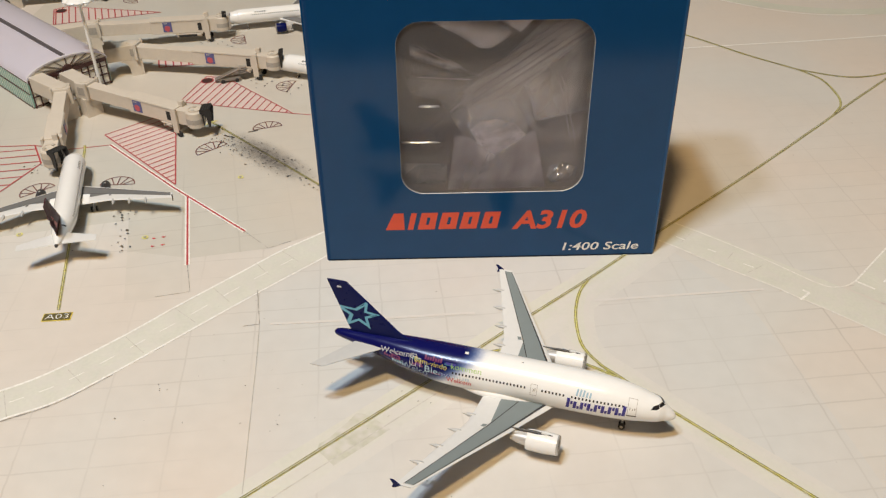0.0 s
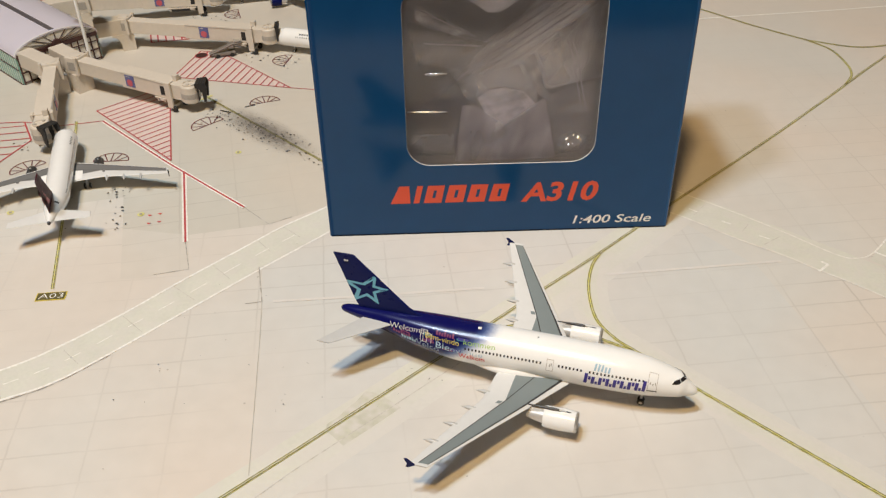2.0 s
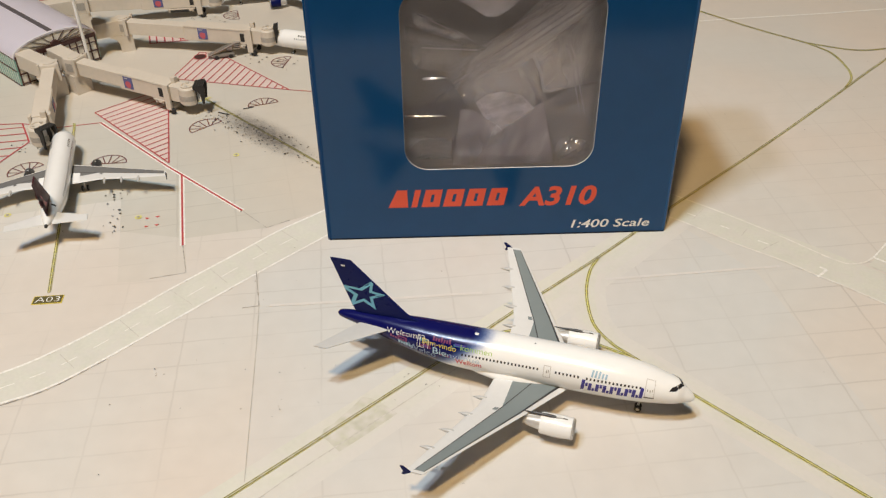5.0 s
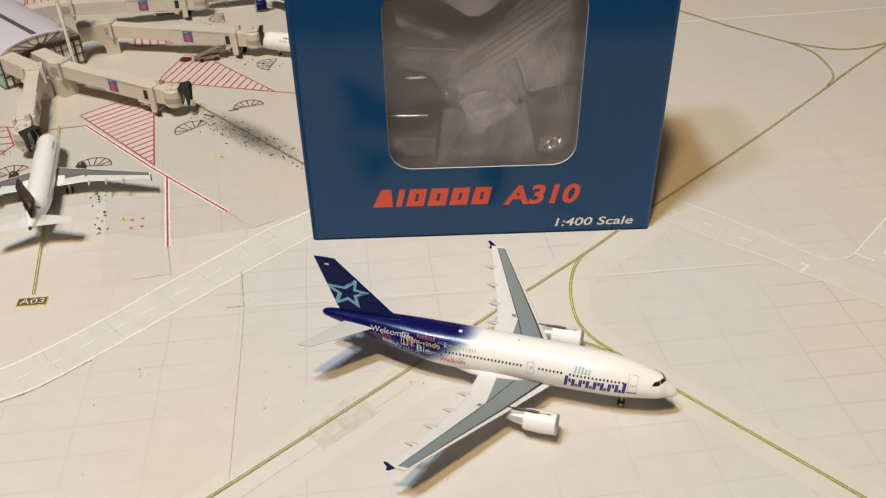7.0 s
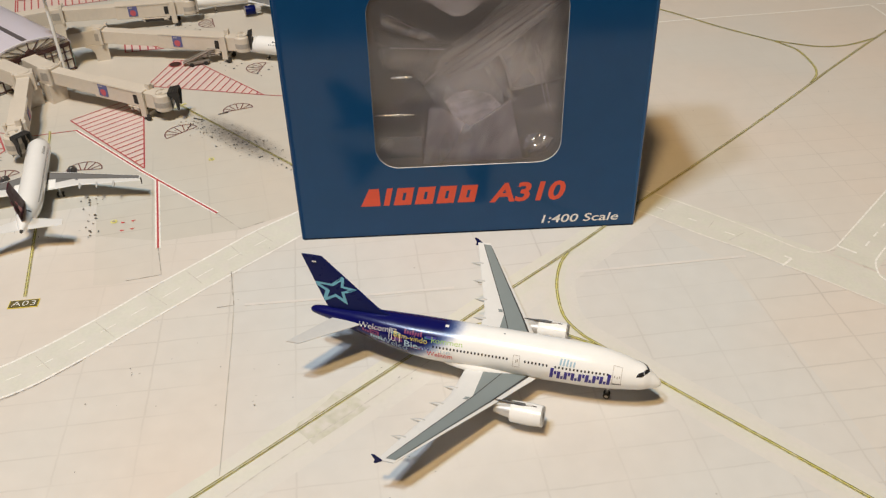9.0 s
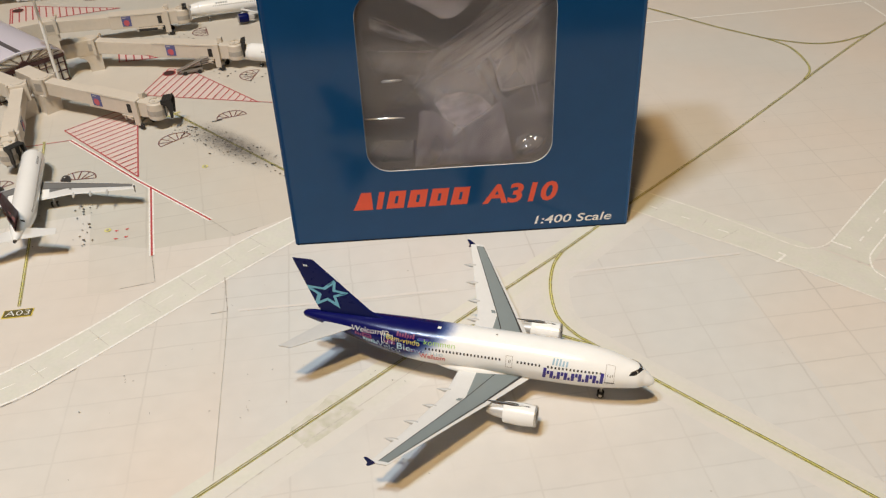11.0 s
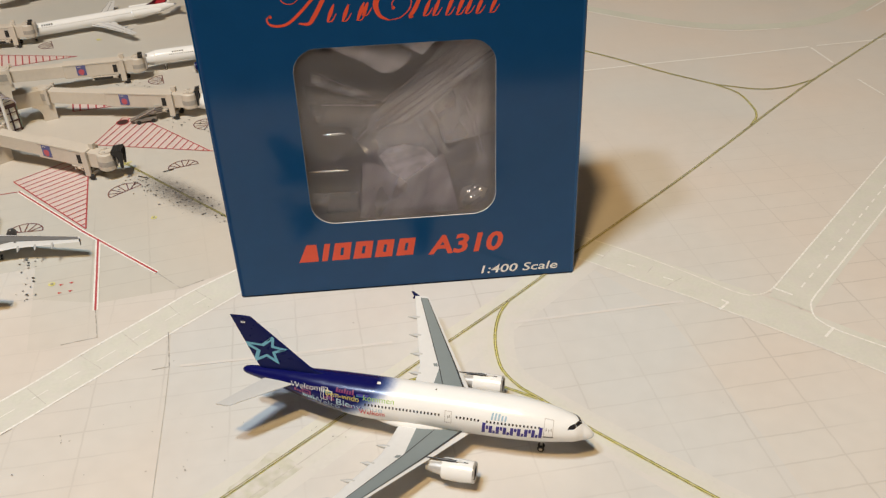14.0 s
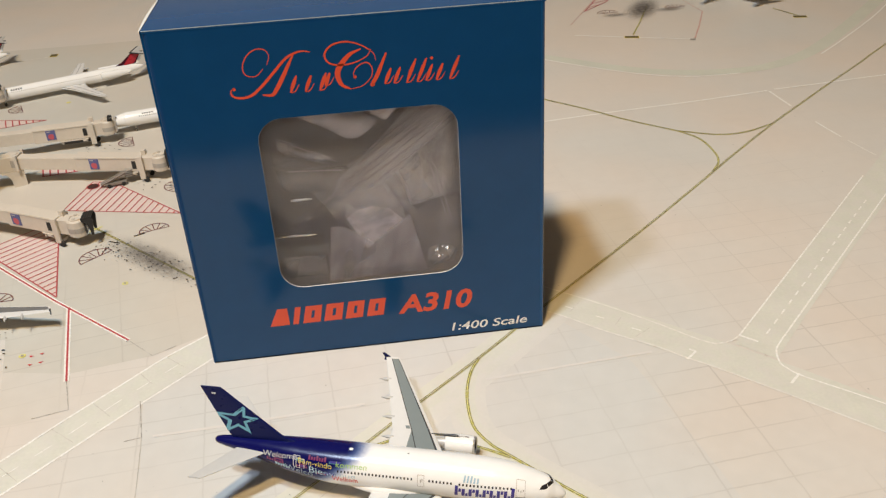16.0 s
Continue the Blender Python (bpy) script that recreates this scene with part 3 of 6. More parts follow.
ink("print_patch", flat([(6.1, -103.4), (6.6, -100.6), (9.6, -98.2), (12.3, -94.6), (15, -91.6), (17.9, -87.2), (21, -88), (24.0, -89.9), (29.4, -94.9), (21.0, -102.3), (12.0, -109.8), (8.6, -105.8)], LAYER[2]), PATCH_TINT, "worn darker olive patch of print")
ink("road_surface", ribbon([(-150, -101), (-124, -91), (-104, -80), (-87, -70), (-70, -54), (-52, -36), (-31, -14), (-12, 4), (8, 22), (28, 44)], 15.5, LAYER[2]), ROAD_TINT, "pale greenish service road between white lines")
ink("road_surface", ribbon([(136, 22), (152, 12), (170, -4), (190, -22), (206, -37), (222, -53), (240, -72), (262, -96)], 17.5, LAYER[2]), ROAD_TINT)
ink("road_surface", ribbon([(215, -32), (245, -1), (290, 44), (332, 86), (380, 134)], 17, LAYER[2] + 0.005, glide=False), ROAD_TINT)
ink("green_band", ribbon([(196, 352), (226, 327), (255, 303), (285, 285), (318, 275), (356, 275), (392, 290), (428, 318), (480, 368), (540, 430)], 11, LAYER[2]), BAND_TINT, "worn grey-green curved band")


def white_line(points, width=0.7, glide=True, label="", mat=None):
    ink("white_line", ribbon(points, width, lift(LAYER[3]), glide=glide), mat or WHITE_INK, label)


white_line([(-150, -92), (-107, -73), (-89, -61), (-71, -44), (-55, -27), (-36, -8), (-20, 8), (-3, 22), (20, 44)], 0.9)
white_line([(-130, -101), (-102, -87), (-86, -79), (-70, -65), (-49, -44), (-25, -20), (-1, 3), (22, 26)], 0.9)
white_line([(335, 102), (330, 97), (213, -21)], glide=False)
white_line([(213, -21), (208, -24), (202, -24.5), (198.5, -22.6), (194, -18.5), (182, -5.5), (166, 10), (148, 25.5), (138, 34)], mat=CREAM_INK)
white_line([(372, 117), (335, 80), (289, 34), (236, -19), (227, -28), (223, -33), (221, -40), (222, -44), (226, -50), (240, -63), (262, -84)])
white_line([(134, 15), (146, 6), (162, -9), (178, -22), (186, -30), (196, -39), (208, -51), (217, -60), (240, -84)], mat=CREAM_INK)
for a, b in (((213, -21), (218.5, -26.5)), ((192, -28), (187, -32)), ((192, -28), (190, -26)), ((225, -48), (219.5, -53))):
    white_line([a, b], 1.0, glide=False)
for p, q in (((160, 3), (163, 0.6)), ((172, -8), (175.4, -10.6)), ((149, 12.5), (152, 10))):
    ink("lane_dash", ribbon([p, q], 0.6, LAYER[3], glide=False), WHITE_INK)
for k in range(17):
    a, b = Vector((224, -22)), Vector((325, 79))
    p, q = a.lerp(b, k / 17), a.lerp(b, (k + 0.5) / 17)
    ink("lane_dash", ribbon([p[:], q[:]], 0.7, LAYER[3], glide=False), WHITE_INK)
middle = smooth_line([(-104, -80), (-87, -70), (-70, -54), (-52, -36), (-31, -14), (-12, 4)], 8)
for k in range(1, len(middle) - 3, 4):
    bm = bmesh.new()
    add_ribbon(bm, middle[k:k + 3], 0.4, LAYER[3])
    ink("lane_dash", bm, WHITE_INK)
for a, b in (((-87, -63), (-80, -70)), ((-71, -46), (-62, -55)), ((-57, -29), (-47, -38)), ((-45, -16), (-36, -26)), ((-30, 0), (-23, -9)), ((-106, -73), (-100, -86)), ((-20, 8), (-12, 0)), ((170, 0), (166, -5)), ((180, -9), (172, -14)), ((156, 15), (150, 8))):
    ink("slab_joint", ribbon([a, b], 0.26, LAYER[3], glide=False), JOINT_INK)
white_line([(160, 211), (190, 215.5), (231, 220), (250, 221.8), (290, 225.5), (341, 232)], 1.5)
white_line([(346.5, 233), (381, 236), (415, 239.6), (445, 242)], 1.5, glide=False)
white_line([(341.7, 230.6), (343.6, 203)], 1.4, glide=False)
white_line([(346, 176), (347.7, 163), (349.4, 151.5)], 1.2, glide=False)
white_line([(350.5, 146), (355, 124)], 1.0, glide=False, mat=CREAM_INK)
white_line([(196, 348), (211, 333), (243, 305), (276, 281), (306, 269.5), (338, 268)], 1.3)
white_line([(410, 292), (440, 318), (490, 364), (530, 405)], 1.3)
for faint in ([(107, -30), (175, -25)], [(-18, -40), (8, -39), (60, -36)]):
    ink("faint_line", ribbon(faint, 1.3, lift(LAYER[3]), glide=False), FAINT_INK, "faint pale sheet seam")
white_line([(249, 383), (286, 368), (337, 348)], 1.5, glide=False)

# taxi lines
taxi_line([(-60, -160), (-15, -122), (13, -98), (42, -73), (71, -47), (107, -16), (142, 16), (201, 68.5), (242, 106.5), (261, 124.5), (281, 143.5), (320, 179), (353, 207), (385, 234), (424, 266), (464, 300), (600, 410)], pale=True)
taxi_line([(107, -16), (101.9, -25), (98.4, -39), (98.3, -55), (102.9, -65.6), (108.9, -72.6), (125, -91), (158, -126), (185, -155)])
taxi_line([(50, -66.5), (66, -58), (84, -58), (99, -66.5), (108.5, -73)])
taxi_line([(130, 310), (170, 275), (210, 236), (237, 205), (261, 181.5)])
taxi_line([(261, 181.5), (269.5, 167), (270.5, 147), (268, 135.5), (263.5, 128.3), (259.8, 123.6)])
taxi_line([(261, 181.5), (282, 171), (300, 171), (322, 180)])
taxi_line([(-75, 130), (-42, 95.5), (-9, 61), (20, 31)], "dirty olive taxi line worn by tyres", yellow=DULL_YELLOW)
taxi_line([(-134, 105), (-132, 98), (-117, 35), (-102, -29)], glide=False)
taxi_line([(294, 372), (309, 402), (330, 447)], glide=False)
taxi_line([(438, 385), (428, 410)], glide=False)


# red hatched keep-clear areas
def hatch(corners, direction, gap, tint=True, width=0.75):
    """A red outlined area, filled with slanting bars that are clipped to it."""
    if tint:
        ob = ink("keep_clear_area", flat(corners, LAYER[2]), PINK_INK, "red hatched keep-clear area on a pink ground")
    else:
        ob = ink("keep_clear_area", flat(corners, LAYER[2]), STAND_PAPER, "red hatched keep-clear area")
    n = len(corners)
    for i in range(n):
        part("border", ribbon([corners[i], corners[(i + 1) % n]], width, lift(LAYER[4]), glide=False), RED_INK, ob)
    d = Vector(direction).normalized()
    across = Vector((-d.y, d.x))
    values = [Vector(c).dot(across) for c in corners]
    v = min(values) + gap
    while v < max(values) - 0.3 * gap:
        hits = []
        for i in range(n):
            a, b = Vector(corners[i]), Vector(corners[(i + 1) % n])
            va, vb = a.dot(across) - v, b.dot(across) - v
            if va * vb < 0:
                hits.append(a.lerp(b, va / (va - vb)))
        if len(hits) == 2:
            part("bar", ribbon([hits[0][:], hits[1][:]], width, lift(LAYER[4]), glide=False), RED_INK, ob)
        v += gap


hatch([(-127, 116), (-78, 64), (-96, 143)], (31, 27), 4.4, width=0.65)
hatch([(-96.5, 154), (-31, 137), (-76, 185), (-88, 188)], (9, 31), 4.3, width=0.65)
hatch([(-185, 105), (-160, 106), (-150, 87), (-162, 55), (-195, 40)], (20, 3), 7.0, tint=False)
hatch([(-219, 306), (-209.4, 276.5), (-142, 296.5), (-211, 311)], (-10, 30), 4.3, width=0.8)
hatch([(-119.7, 201.8), (-98, 206), (-125, 221)], (-3.9, 13.5), 4.5, width=0.9)
hatch([(300, 492), (274, 446), (300, 470), (330, 520)], (20, 10), 7.0)


def red_line(points, width=0.85, pale=True, mat=None):
    if pale:
        ink("white_line", ribbon(points, width + 1.4, lift(LAYER[3] - 0.002), glide=False), WHITE_INK)
    ink("red_line", ribbon(points, width, lift(LAYER[4]), glide=False), mat or RED_INK)


red_line([(-121, 105), (-78, 61), (-38, 23)])
red_line([(-70, 54), (-58, -1)])
red_line([(-121, 105), (-141, 101), (-160, 106)], 0.6, pale=False)
red_line([(-31, 137), (10, 128), (60, 118)], 0.6, pale=False)
red_line([(253, 411), (292, 481)], 0.7, pale=False, mat=FADED_RED)
red_line([(337, 351), (352, 381), (369, 418)], 1.1, pale=False, mat=FADED_RED)
red_line([(369, 418), (366, 455), (376, 490)], 0.6, pale=False, mat=FADED_RED)
ink("black_dash", flat([(331.5, 346), (336, 346.6), (337, 350), (332.5, 349.4)], LAYER[5]), GREY_INK)
# the thin shadow at sheet edges is drawn as dark ribbons
for pts in (((-58, -1), (-53, -19), (-66, -22)), ((-38, 23), (-26, 10), (-17, 15)), ((-22, -40), (-26, -19)), ((-28, -41), (-22, -40))):
    ink("sheet_edge", ribbon(list(pts), 0.36, LAYER[3] + 0.005, glide=False), EDGE_SHADE, "dark shadow line painted at the edge of an overlapping sheet")
ink("sheet_edge", ribbon([(-102, -88), (-86, -80), (-70, -66)], 0.5, LAYER[3] + 0.006), EDGE_SHADE)
ink("sheet_seam", ribbon([(-22, -40), (-20, -60), (-15, -120)], 0.3, LAYER[3] + 0.007, glide=False), SEAM_INK, "pale grey seam of the mat")
ink("strip_edge", ribbon([(-12, -128), (-3, -119.5), (50, -74.5)], 0.34, LAYER[3], glide=False), JOINT_INK)


def half_round_mark(x, y, rz, radius, flatten=0.62):
    """A dark red half disc with spokes: where an engine stands."""
    bm = bmesh.new()
    arc = [Vector((radius * math.cos(a), radius * flatten * 2 * math.sin(a) * 0.75, 0)) for a in np.linspace(0, math.pi, 19)]
    add_ribbon(bm, [*arc], 0.55, LAYER[4])
    add_ribbon(bm, [arc[-1], arc[0]], 0.55, LAYER[4])
    for k in (3, 6, 9, 12, 15):
        add_ribbon(bm, [Vector((arc[k].x * 0.35, 0, 0)), arc[k]], 0.5, LAYER[4] + 0.003)
    bmesh.ops.transform(bm, matrix=Matrix.Translation((x, y, 0)) @ Matrix.Rotation(radians(rz), 4, "Z"), verts=bm.verts)
    ink("engine_mark", bm, MAROON_INK, "dark red half-round spoked mark")


half_round_mark(-67, 98, 42, 8.5)
half_round_mark(-42.4, 120.7, 18, 7.6)
half_round_mark(-36.2, 171.9, 77, 7.3, 0.8)
half_round_mark(-75, 244.4, 105, 7.5, 0.8)
half_round_mark(-106, 65, 3, 8)
half_round_mark(-142, 60, 38, 8)
half_round_mark(-166, 323.4, 111, 7.5, 0.8)
half_round_mark(292, 436, 5, 9)
half_round_mark(352, 436, 5, 9)


def specks(a, b, spread, count, seed, size=(0.3, 0.8)):
    """Tyre crumbs scattered along a line."""
    rnd = random.Random(seed)
    bm = bmesh.new()
    a, b = Vector(a), Vector(b)
    n = Vector((-(b - a).y, (b - a).x)).normalized()
    for _ in range(count):
        p = a.lerp(b, rnd.random()) + n * rnd.gauss(0, spread)
        r, turn, thin = rnd.uniform(*size), rnd.uniform(0, 3.14), rnd.uniform(0.4, 0.8)
        ring = []
        for k in range(7):
            w = 2 * math.pi * k / 7
            u, v = r * math.cos(w) * rnd.uniform(0.8, 1.2), r * thin * math.sin(w)
            ring.append(bm.verts.new((p.x + u * math.cos(turn) - v * math.sin(turn), p.y + u * math.sin(turn) + v * math.cos(turn), LAYER[6])))
        bm.faces.new(ring)
    tagged(ink("tyre_specks", bm, BLACK_INK, "black tyre crumbs and oil specks"), kind="stuff")


specks((-70, 112), (0, 58), 5.0, 150, 3, (0.25, 0.65))
specks((-96, 42), (-88, 8), 3.0, 22, 4)
specks((-60, 182), (-30, 168), 5.0, 16, 5)
specks((-104, 236), (-80, 232), 4.0, 12, 6)
specks((-150, 75), (-144, 84), 4.0, 9, 7)
specks((-140, 40), (-90, 5), 14.0, 16, 8, (0.15, 0.35))
specks((-60, -60), (60, -110), 25.0, 40, 9, (0.10, 0.28))
for p in (((-64, 113), (-58, 110)), ((-52, 116), (-47, 118))):
    ink("black_dash", ribbon([p[0], p[1]], 0.8, LAYER[5], glide=False), BLACK_INK)


def smudge(x, y, rz, length, width, strength, colour=(0.10, 0.09, 0.085)):
    m = faded("smudge", colour, strength, length * METRES_PER_MM, width * METRES_PER_MM)
    ob = part("smudge", flat([(-length / 2, -width / 2), (length / 2, -width / 2), (length / 2, width / 2), (-length / 2, width / 2)], 0), m, ground, "dark sooty tyre smudge")
    ob.matrix_basis = pose(x * METRES_PER_MM, y * METRES_PER_MM, LAYER[6] * METRES_PER_MM + 0.00002 + 0.00001 * (len(ground.children) % 7), 0, 0, rz)


smudge(-38, 90, -45, 90, 24, 0.72)
smudge(324, 440, 63, 84, 34, 1.0)
smudge(296, 428, 5, 30, 16, 0.6)
smudge(345, 432, 5, 34, 16, 0.6)
smudge(-118, 40, 103, 70, 18, 0.25)

# small painted marks
ink("stop_bar", ribbon([(-76.5, 125.0), (-70.8, 130.4)], 1.1, LAYER[5] + 0.01, glide=False), YELLOW_INK, "short yellow stop bar")
for x, y in ((-48, 70), (-137, 24), (-81, 20)):
    ink("service_dot", lathe([(LAYER[4], 0.1), (LAYER[4] + 0.005, 1.5)], 14, "z", at=(x, y, 0), caps=False), YELLOW_INK, "yellow painted service dot")
    ink("dot_centre", lathe([(LAYER[5], 0.05), (LAYER[5] + 0.005, 0.7)], 12, "z", at=(x, y, 0), caps=False), GREY_INK)
for x, y, d in ((-77, 19, 1), (-73, 20, -1), (-76, 13, 1), (-72, 14, -1)):
    ink("corner_mark", flat([(x - d, y + 0.6), (x + d, y + 0.2), (x - d * 0.2, y - 0.7)], LAYER[4]), CRIMSON_INK)
for x, y, r in ((-86.5, 181.5, 3.2), (-212.8, 302.4, 3.4)):
    cover = ink("manhole", lathe([(LAYER[5], 0.1), (LAYER[5] + 0.005, r + 0.6)], 20, "z", at=(x, y, 0), caps=False), RED_INK, "dark round drain cover print with a red rim")
    part("cover", lathe([(LAYER[6], 0.1), (LAYER[6] + 0.005, r)], 20, "z", at=(x, y, 0), caps=False), DRAIN_INK, cover)
ink("service_dot", lathe([(LAYER[4], 0.1), (LAYER[4] + 0.005, 1.8)], 14, "z", at=(-135, 328.5, 0), caps=False), YELLOW_INK)


def stand_sign(x, y, rz, text, width=11.0, height=4.8):
    """A dark painted stand number field with a yellow rim."""
    place = Matrix.Translation((x, y, 0)) @ Matrix.Rotation(radians(rz), 4, "Z")
    rim = ink("stand_sign", box(-width / 2, width / 2, -height / 2, height / 2, LAYER[3], LAYER[4], turn=place), GOLD_INK, "dark painted stand sign with a thin yellow rim")
    part("field", box(-width / 2 + 0.35, width / 2 - 0.35, -height / 2 + 0.35, height / 2 - 0.35, LAYER[4], LAYER[5], turn=place), OLIVE_INK, rim)
    if text:
        bm = fit_width(font_mesh(text, height * 0.60, bold=-0.012), width * 0.80)
        bmesh.ops.transform(bm, matrix=place @ Matrix.Translation((-width * 0.40, -height * 0.30, LAYER[6])), verts=bm.verts)
        part("lettering", bm, PALE_INK, rim, "pale letters")


stand_sign(-101, -33.3, 4, "A03")
stand_sign(291, 366.5, -14, "", 11, 5)
stand_sign(438, 382, -12, "", 11, 5)
stand_sign(-174.6, 446, 2, "", 6, 7)
white_line([(-240, 432), (-203.6, 438.3), (-178, 442.6)], 0.7, glide=False, mat=CREAM_INK)


# ---- model aircraft; nose at the origin, x ahead, so that the tail lies at minus x ----
class Airframe:
    """The shape of one fuselage, in millimetres, with lettering and windows laid on its skin."""

    def __init__(self, rings):
        self.rings = np.array(rings, float)

    def ring(self, aft):
        a = self.rings
        return [float(np.interp(aft, a[:, 0], a[:, k])) for k in (1, 2, 3)]

    def skin(self, aft, phi, off=0.0, side=-1):
        z, w, h = self.ring(aft)
        c, s = math.cos(phi), math.sin(phi)
        return Vector((-aft, side * (w + off) * c, z + (h + off) * s))

    def body(self, segs=36):
        a, fine = self.rings, []
        knots = smooth_line([tuple(r[:3]) for r in a], 5)
        heights = smooth_line([(r[0], r[3], 0) for r in a], 5)
        for p, q in zip(knots, heights):
            fine.append((p.x, p.y, max(p.z, 0.03), max(q.y, 0.03)))
        self.rings = np.array(sorted(fine))
        rows = []
        for aft, z, w, h in self.rings:
            rows.append([(-aft, w * math.cos(2 * math.pi * k / segs), z + h * math.sin(2 * math.pi * k / segs)) for k in range(segs)])
        return loft(rows)

    def patch(self, bm, a0, a1, p0, p1, off=0.06, n=4, m=6, side=-1):
        """A rectangle of paint on the skin, from aft a0 to a1 and from the angle p0 to p1 in degrees."""
        grid = [[bm.verts.new(self.skin(a0 + (a1 - a0) * i / n, radians(p0 + (p1 - p0) * j / m), off, side)) for j in range(m + 1)] for i in range(n + 1)]
        for i in range(n):
            for j in range(m):
                bm.faces.new((grid[i][j], grid[i + 1][j], grid[i + 1][j + 1], grid[i][j + 1]))

    def outline(self, bm, a0, a1, p0, p1, w=0.14, side=-1):
        dp = math.degrees(w / self.ring(a0)[1])
        self.patch(bm, a0, a1, p0, p0 + dp, n=2, m=1, side=side)
        self.patch(bm, a0, a1, p1 - dp, p1, n=2, m=1, side=side)
        self.patch(bm, a0, a0 - w, p0, p1, n=1, side=side)
        self.patch(bm, a1 + w, a1, p0, p1, n=1, side=side)

    def letters(self, bm, aft, phi, width, slope=0.0, off=0.08, side=-1):
        """Wraps flat lettering round the skin: its left end at aft, reading towards the nose."""
        fit_width(bm, width)
        for v in np.arange(-2.0, 5.0, 0.5):
            bmesh.ops.bisect_plane(bm, geom=[*bm.verts, *bm.edges, *bm.faces], plane_co=(0, float(v), 0), plane_no=(0, 1, 0))
        for v in bm.verts:
            a = aft - v.co.x
            v.co = self.skin(a, radians(phi) + (v.co.y + slope * v.co.x) / self.ring(a)[2], off, side)
        return bm


def foil(root, tip, side, thick=0.10, upright=False, n=9, mids=()):
    """A wing between sections (lat, le, te, z): le and te are counted aft of the nose."""
    rows = []
    for lat, le, te, z in (root, *mids, tip):
        ring, chord = [], te - le
        xs = [0.5 - 0.5 * math.cos(math.pi * k / n) for k in range(n + 1)]
        prof = [thick * 5 * (0.2969 * math.sqrt(x) - 0.126 * x - 0.3516 * x * x + 0.2843 * x**3 - 0.1036 * x**4) * 0.5 for x in xs]
        for x, t in [*zip(xs, prof), *[(x, -t) for x, t in list(zip(xs, prof))[-2:0:-1]]]:
            t = t * chord + (0.12 if t >= 0 else -0.12)
            ring.append((-(le + x * chord), lat + t, z) if upright else (-(le + x * chord), side * lat, z + t))
        rows.append(ring)
    return loft(rows)


def foil_panel(stations, side, c0, c1, thick, off, n=7, ends=None, starts=None):
    """A painted sheet on a wing's upper skin between two chord fractions."""
    rows = []
    for i, (lat, le, te, z) in enumerate(stations):
        chord, row = te - le, []
        end, begin = ends[i] if ends else c1, starts[i] if starts else c0
        for k in range(n + 1):
            x = begin + (end - begin) * k / n
            t = thick * 5 * (0.2969 * math.sqrt(x) - 0.126 * x - 0.3516 * x * x + 0.2843 * x**3 - 0.1036 * x**4) * 0.5
            row.append((-(le + x * chord), side * lat, z + t * chord + 0.12 + off))
        rows.append(row)
    return loft(rows, closed=False)


def engine(parent, aft, lat, z, length, radius, cowl, wing_z, core=NOZZLE_METAL):
    """A nacelle with an open, dark intake, a core nozzle and a pylon."""
    eng = part("engine", lathe([(-0.2, radius * 0.72), (0.0, radius * 0.86), (-0.25, radius * 0.97), (-length * 0.3, radius * 1.05), (-length * 0.62, radius), (-length * 0.66, radius * 0.93), (-length * 0.64, radius * 0.8)], 28, at=(-aft, lat, z), caps=False), cowl, parent, "rounded engine cowling", 40)
    part("intake", lathe([(-0.15, radius * 0.80), (-2.0, radius * 0.76), (-2.1, 0.05)], 24, at=(-aft, lat, z), caps=False), DARK_METAL, eng, smooth=40)
    part("intake_lip", lathe([(-0.6, radius * 1.0), (-0.1, radius * 0.95), (0.12, radius * 0.87), (-0.1, radius * 0.78)], 28, at=(-aft, lat, z), caps=False), METAL, eng, "bare metal intake lip", 60)
    part("nozzle", lathe([(-length * 0.6, radius * 0.72), (-length * 0.85, radius * 0.55), (-length, radius * 0.36), (-length * 0.95, 0.1)], 20, at=(-aft, lat, z), caps=False), core, eng, smooth=40)
    part("nozzle_ring", lathe([(-length * 0.60, radius * 0.90), (-length * 0.655, radius * 0.82), (-length * 0.66, radius * 0.66)], 20, at=(-aft, lat, z), caps=False), DARK_METAL, eng, smooth=40)
    top = wing_z + 0.2
    rows = []
    for x, zz, w in ((0.12, z + radius * 0.95, 0.1), (0.3, z + radius * 1.25, 0.45), (0.65, (top + z + radius) / 2 + 0.4, 0.55), (1.25, top, 0.4)):
        rows.append([(-(aft + x * length), lat - w, z + radius * 0.5), (-(aft + x * length), lat + w, z + radius * 0.5), (-(aft + x * length), lat + w * 0.6, zz), (-(aft + x * length), lat - w * 0.6, zz)])
    part("pylon", loft(rows), WING_PALE, parent, "pale engine pylon", 40)
    bm = lathe([(0, 0.1), (-length * 0.35, 0.55), (-length * 0.85, 0.15)], 8, at=(-(aft + 0.14 * length), lat, z + radius * 1.08))
    part("pylon_fairing", bm, DARK_METAL, parent, smooth=60)
    return eng


def wheel(parent, x, y, r, w):
    tyre = part("tyre", lathe([(-w / 2, r * 0.55), (-w / 2, r * 0.9), (-w / 4, r), (w / 4, r), (w / 2, r * 0.9), (w / 2, r * 0.55)], 16, "y", at=(x, y, r)), RUBBER, parent, smooth=40)
    part("rim", lathe([(-w / 2 - 0.04, 0.05), (-w / 2 - 0.04, r * 0.5), (w / 2 + 0.04, r * 0.5), (w / 2 + 0.04, 0.05)], 12, "y", at=(x, y, r)), METAL, tyre)


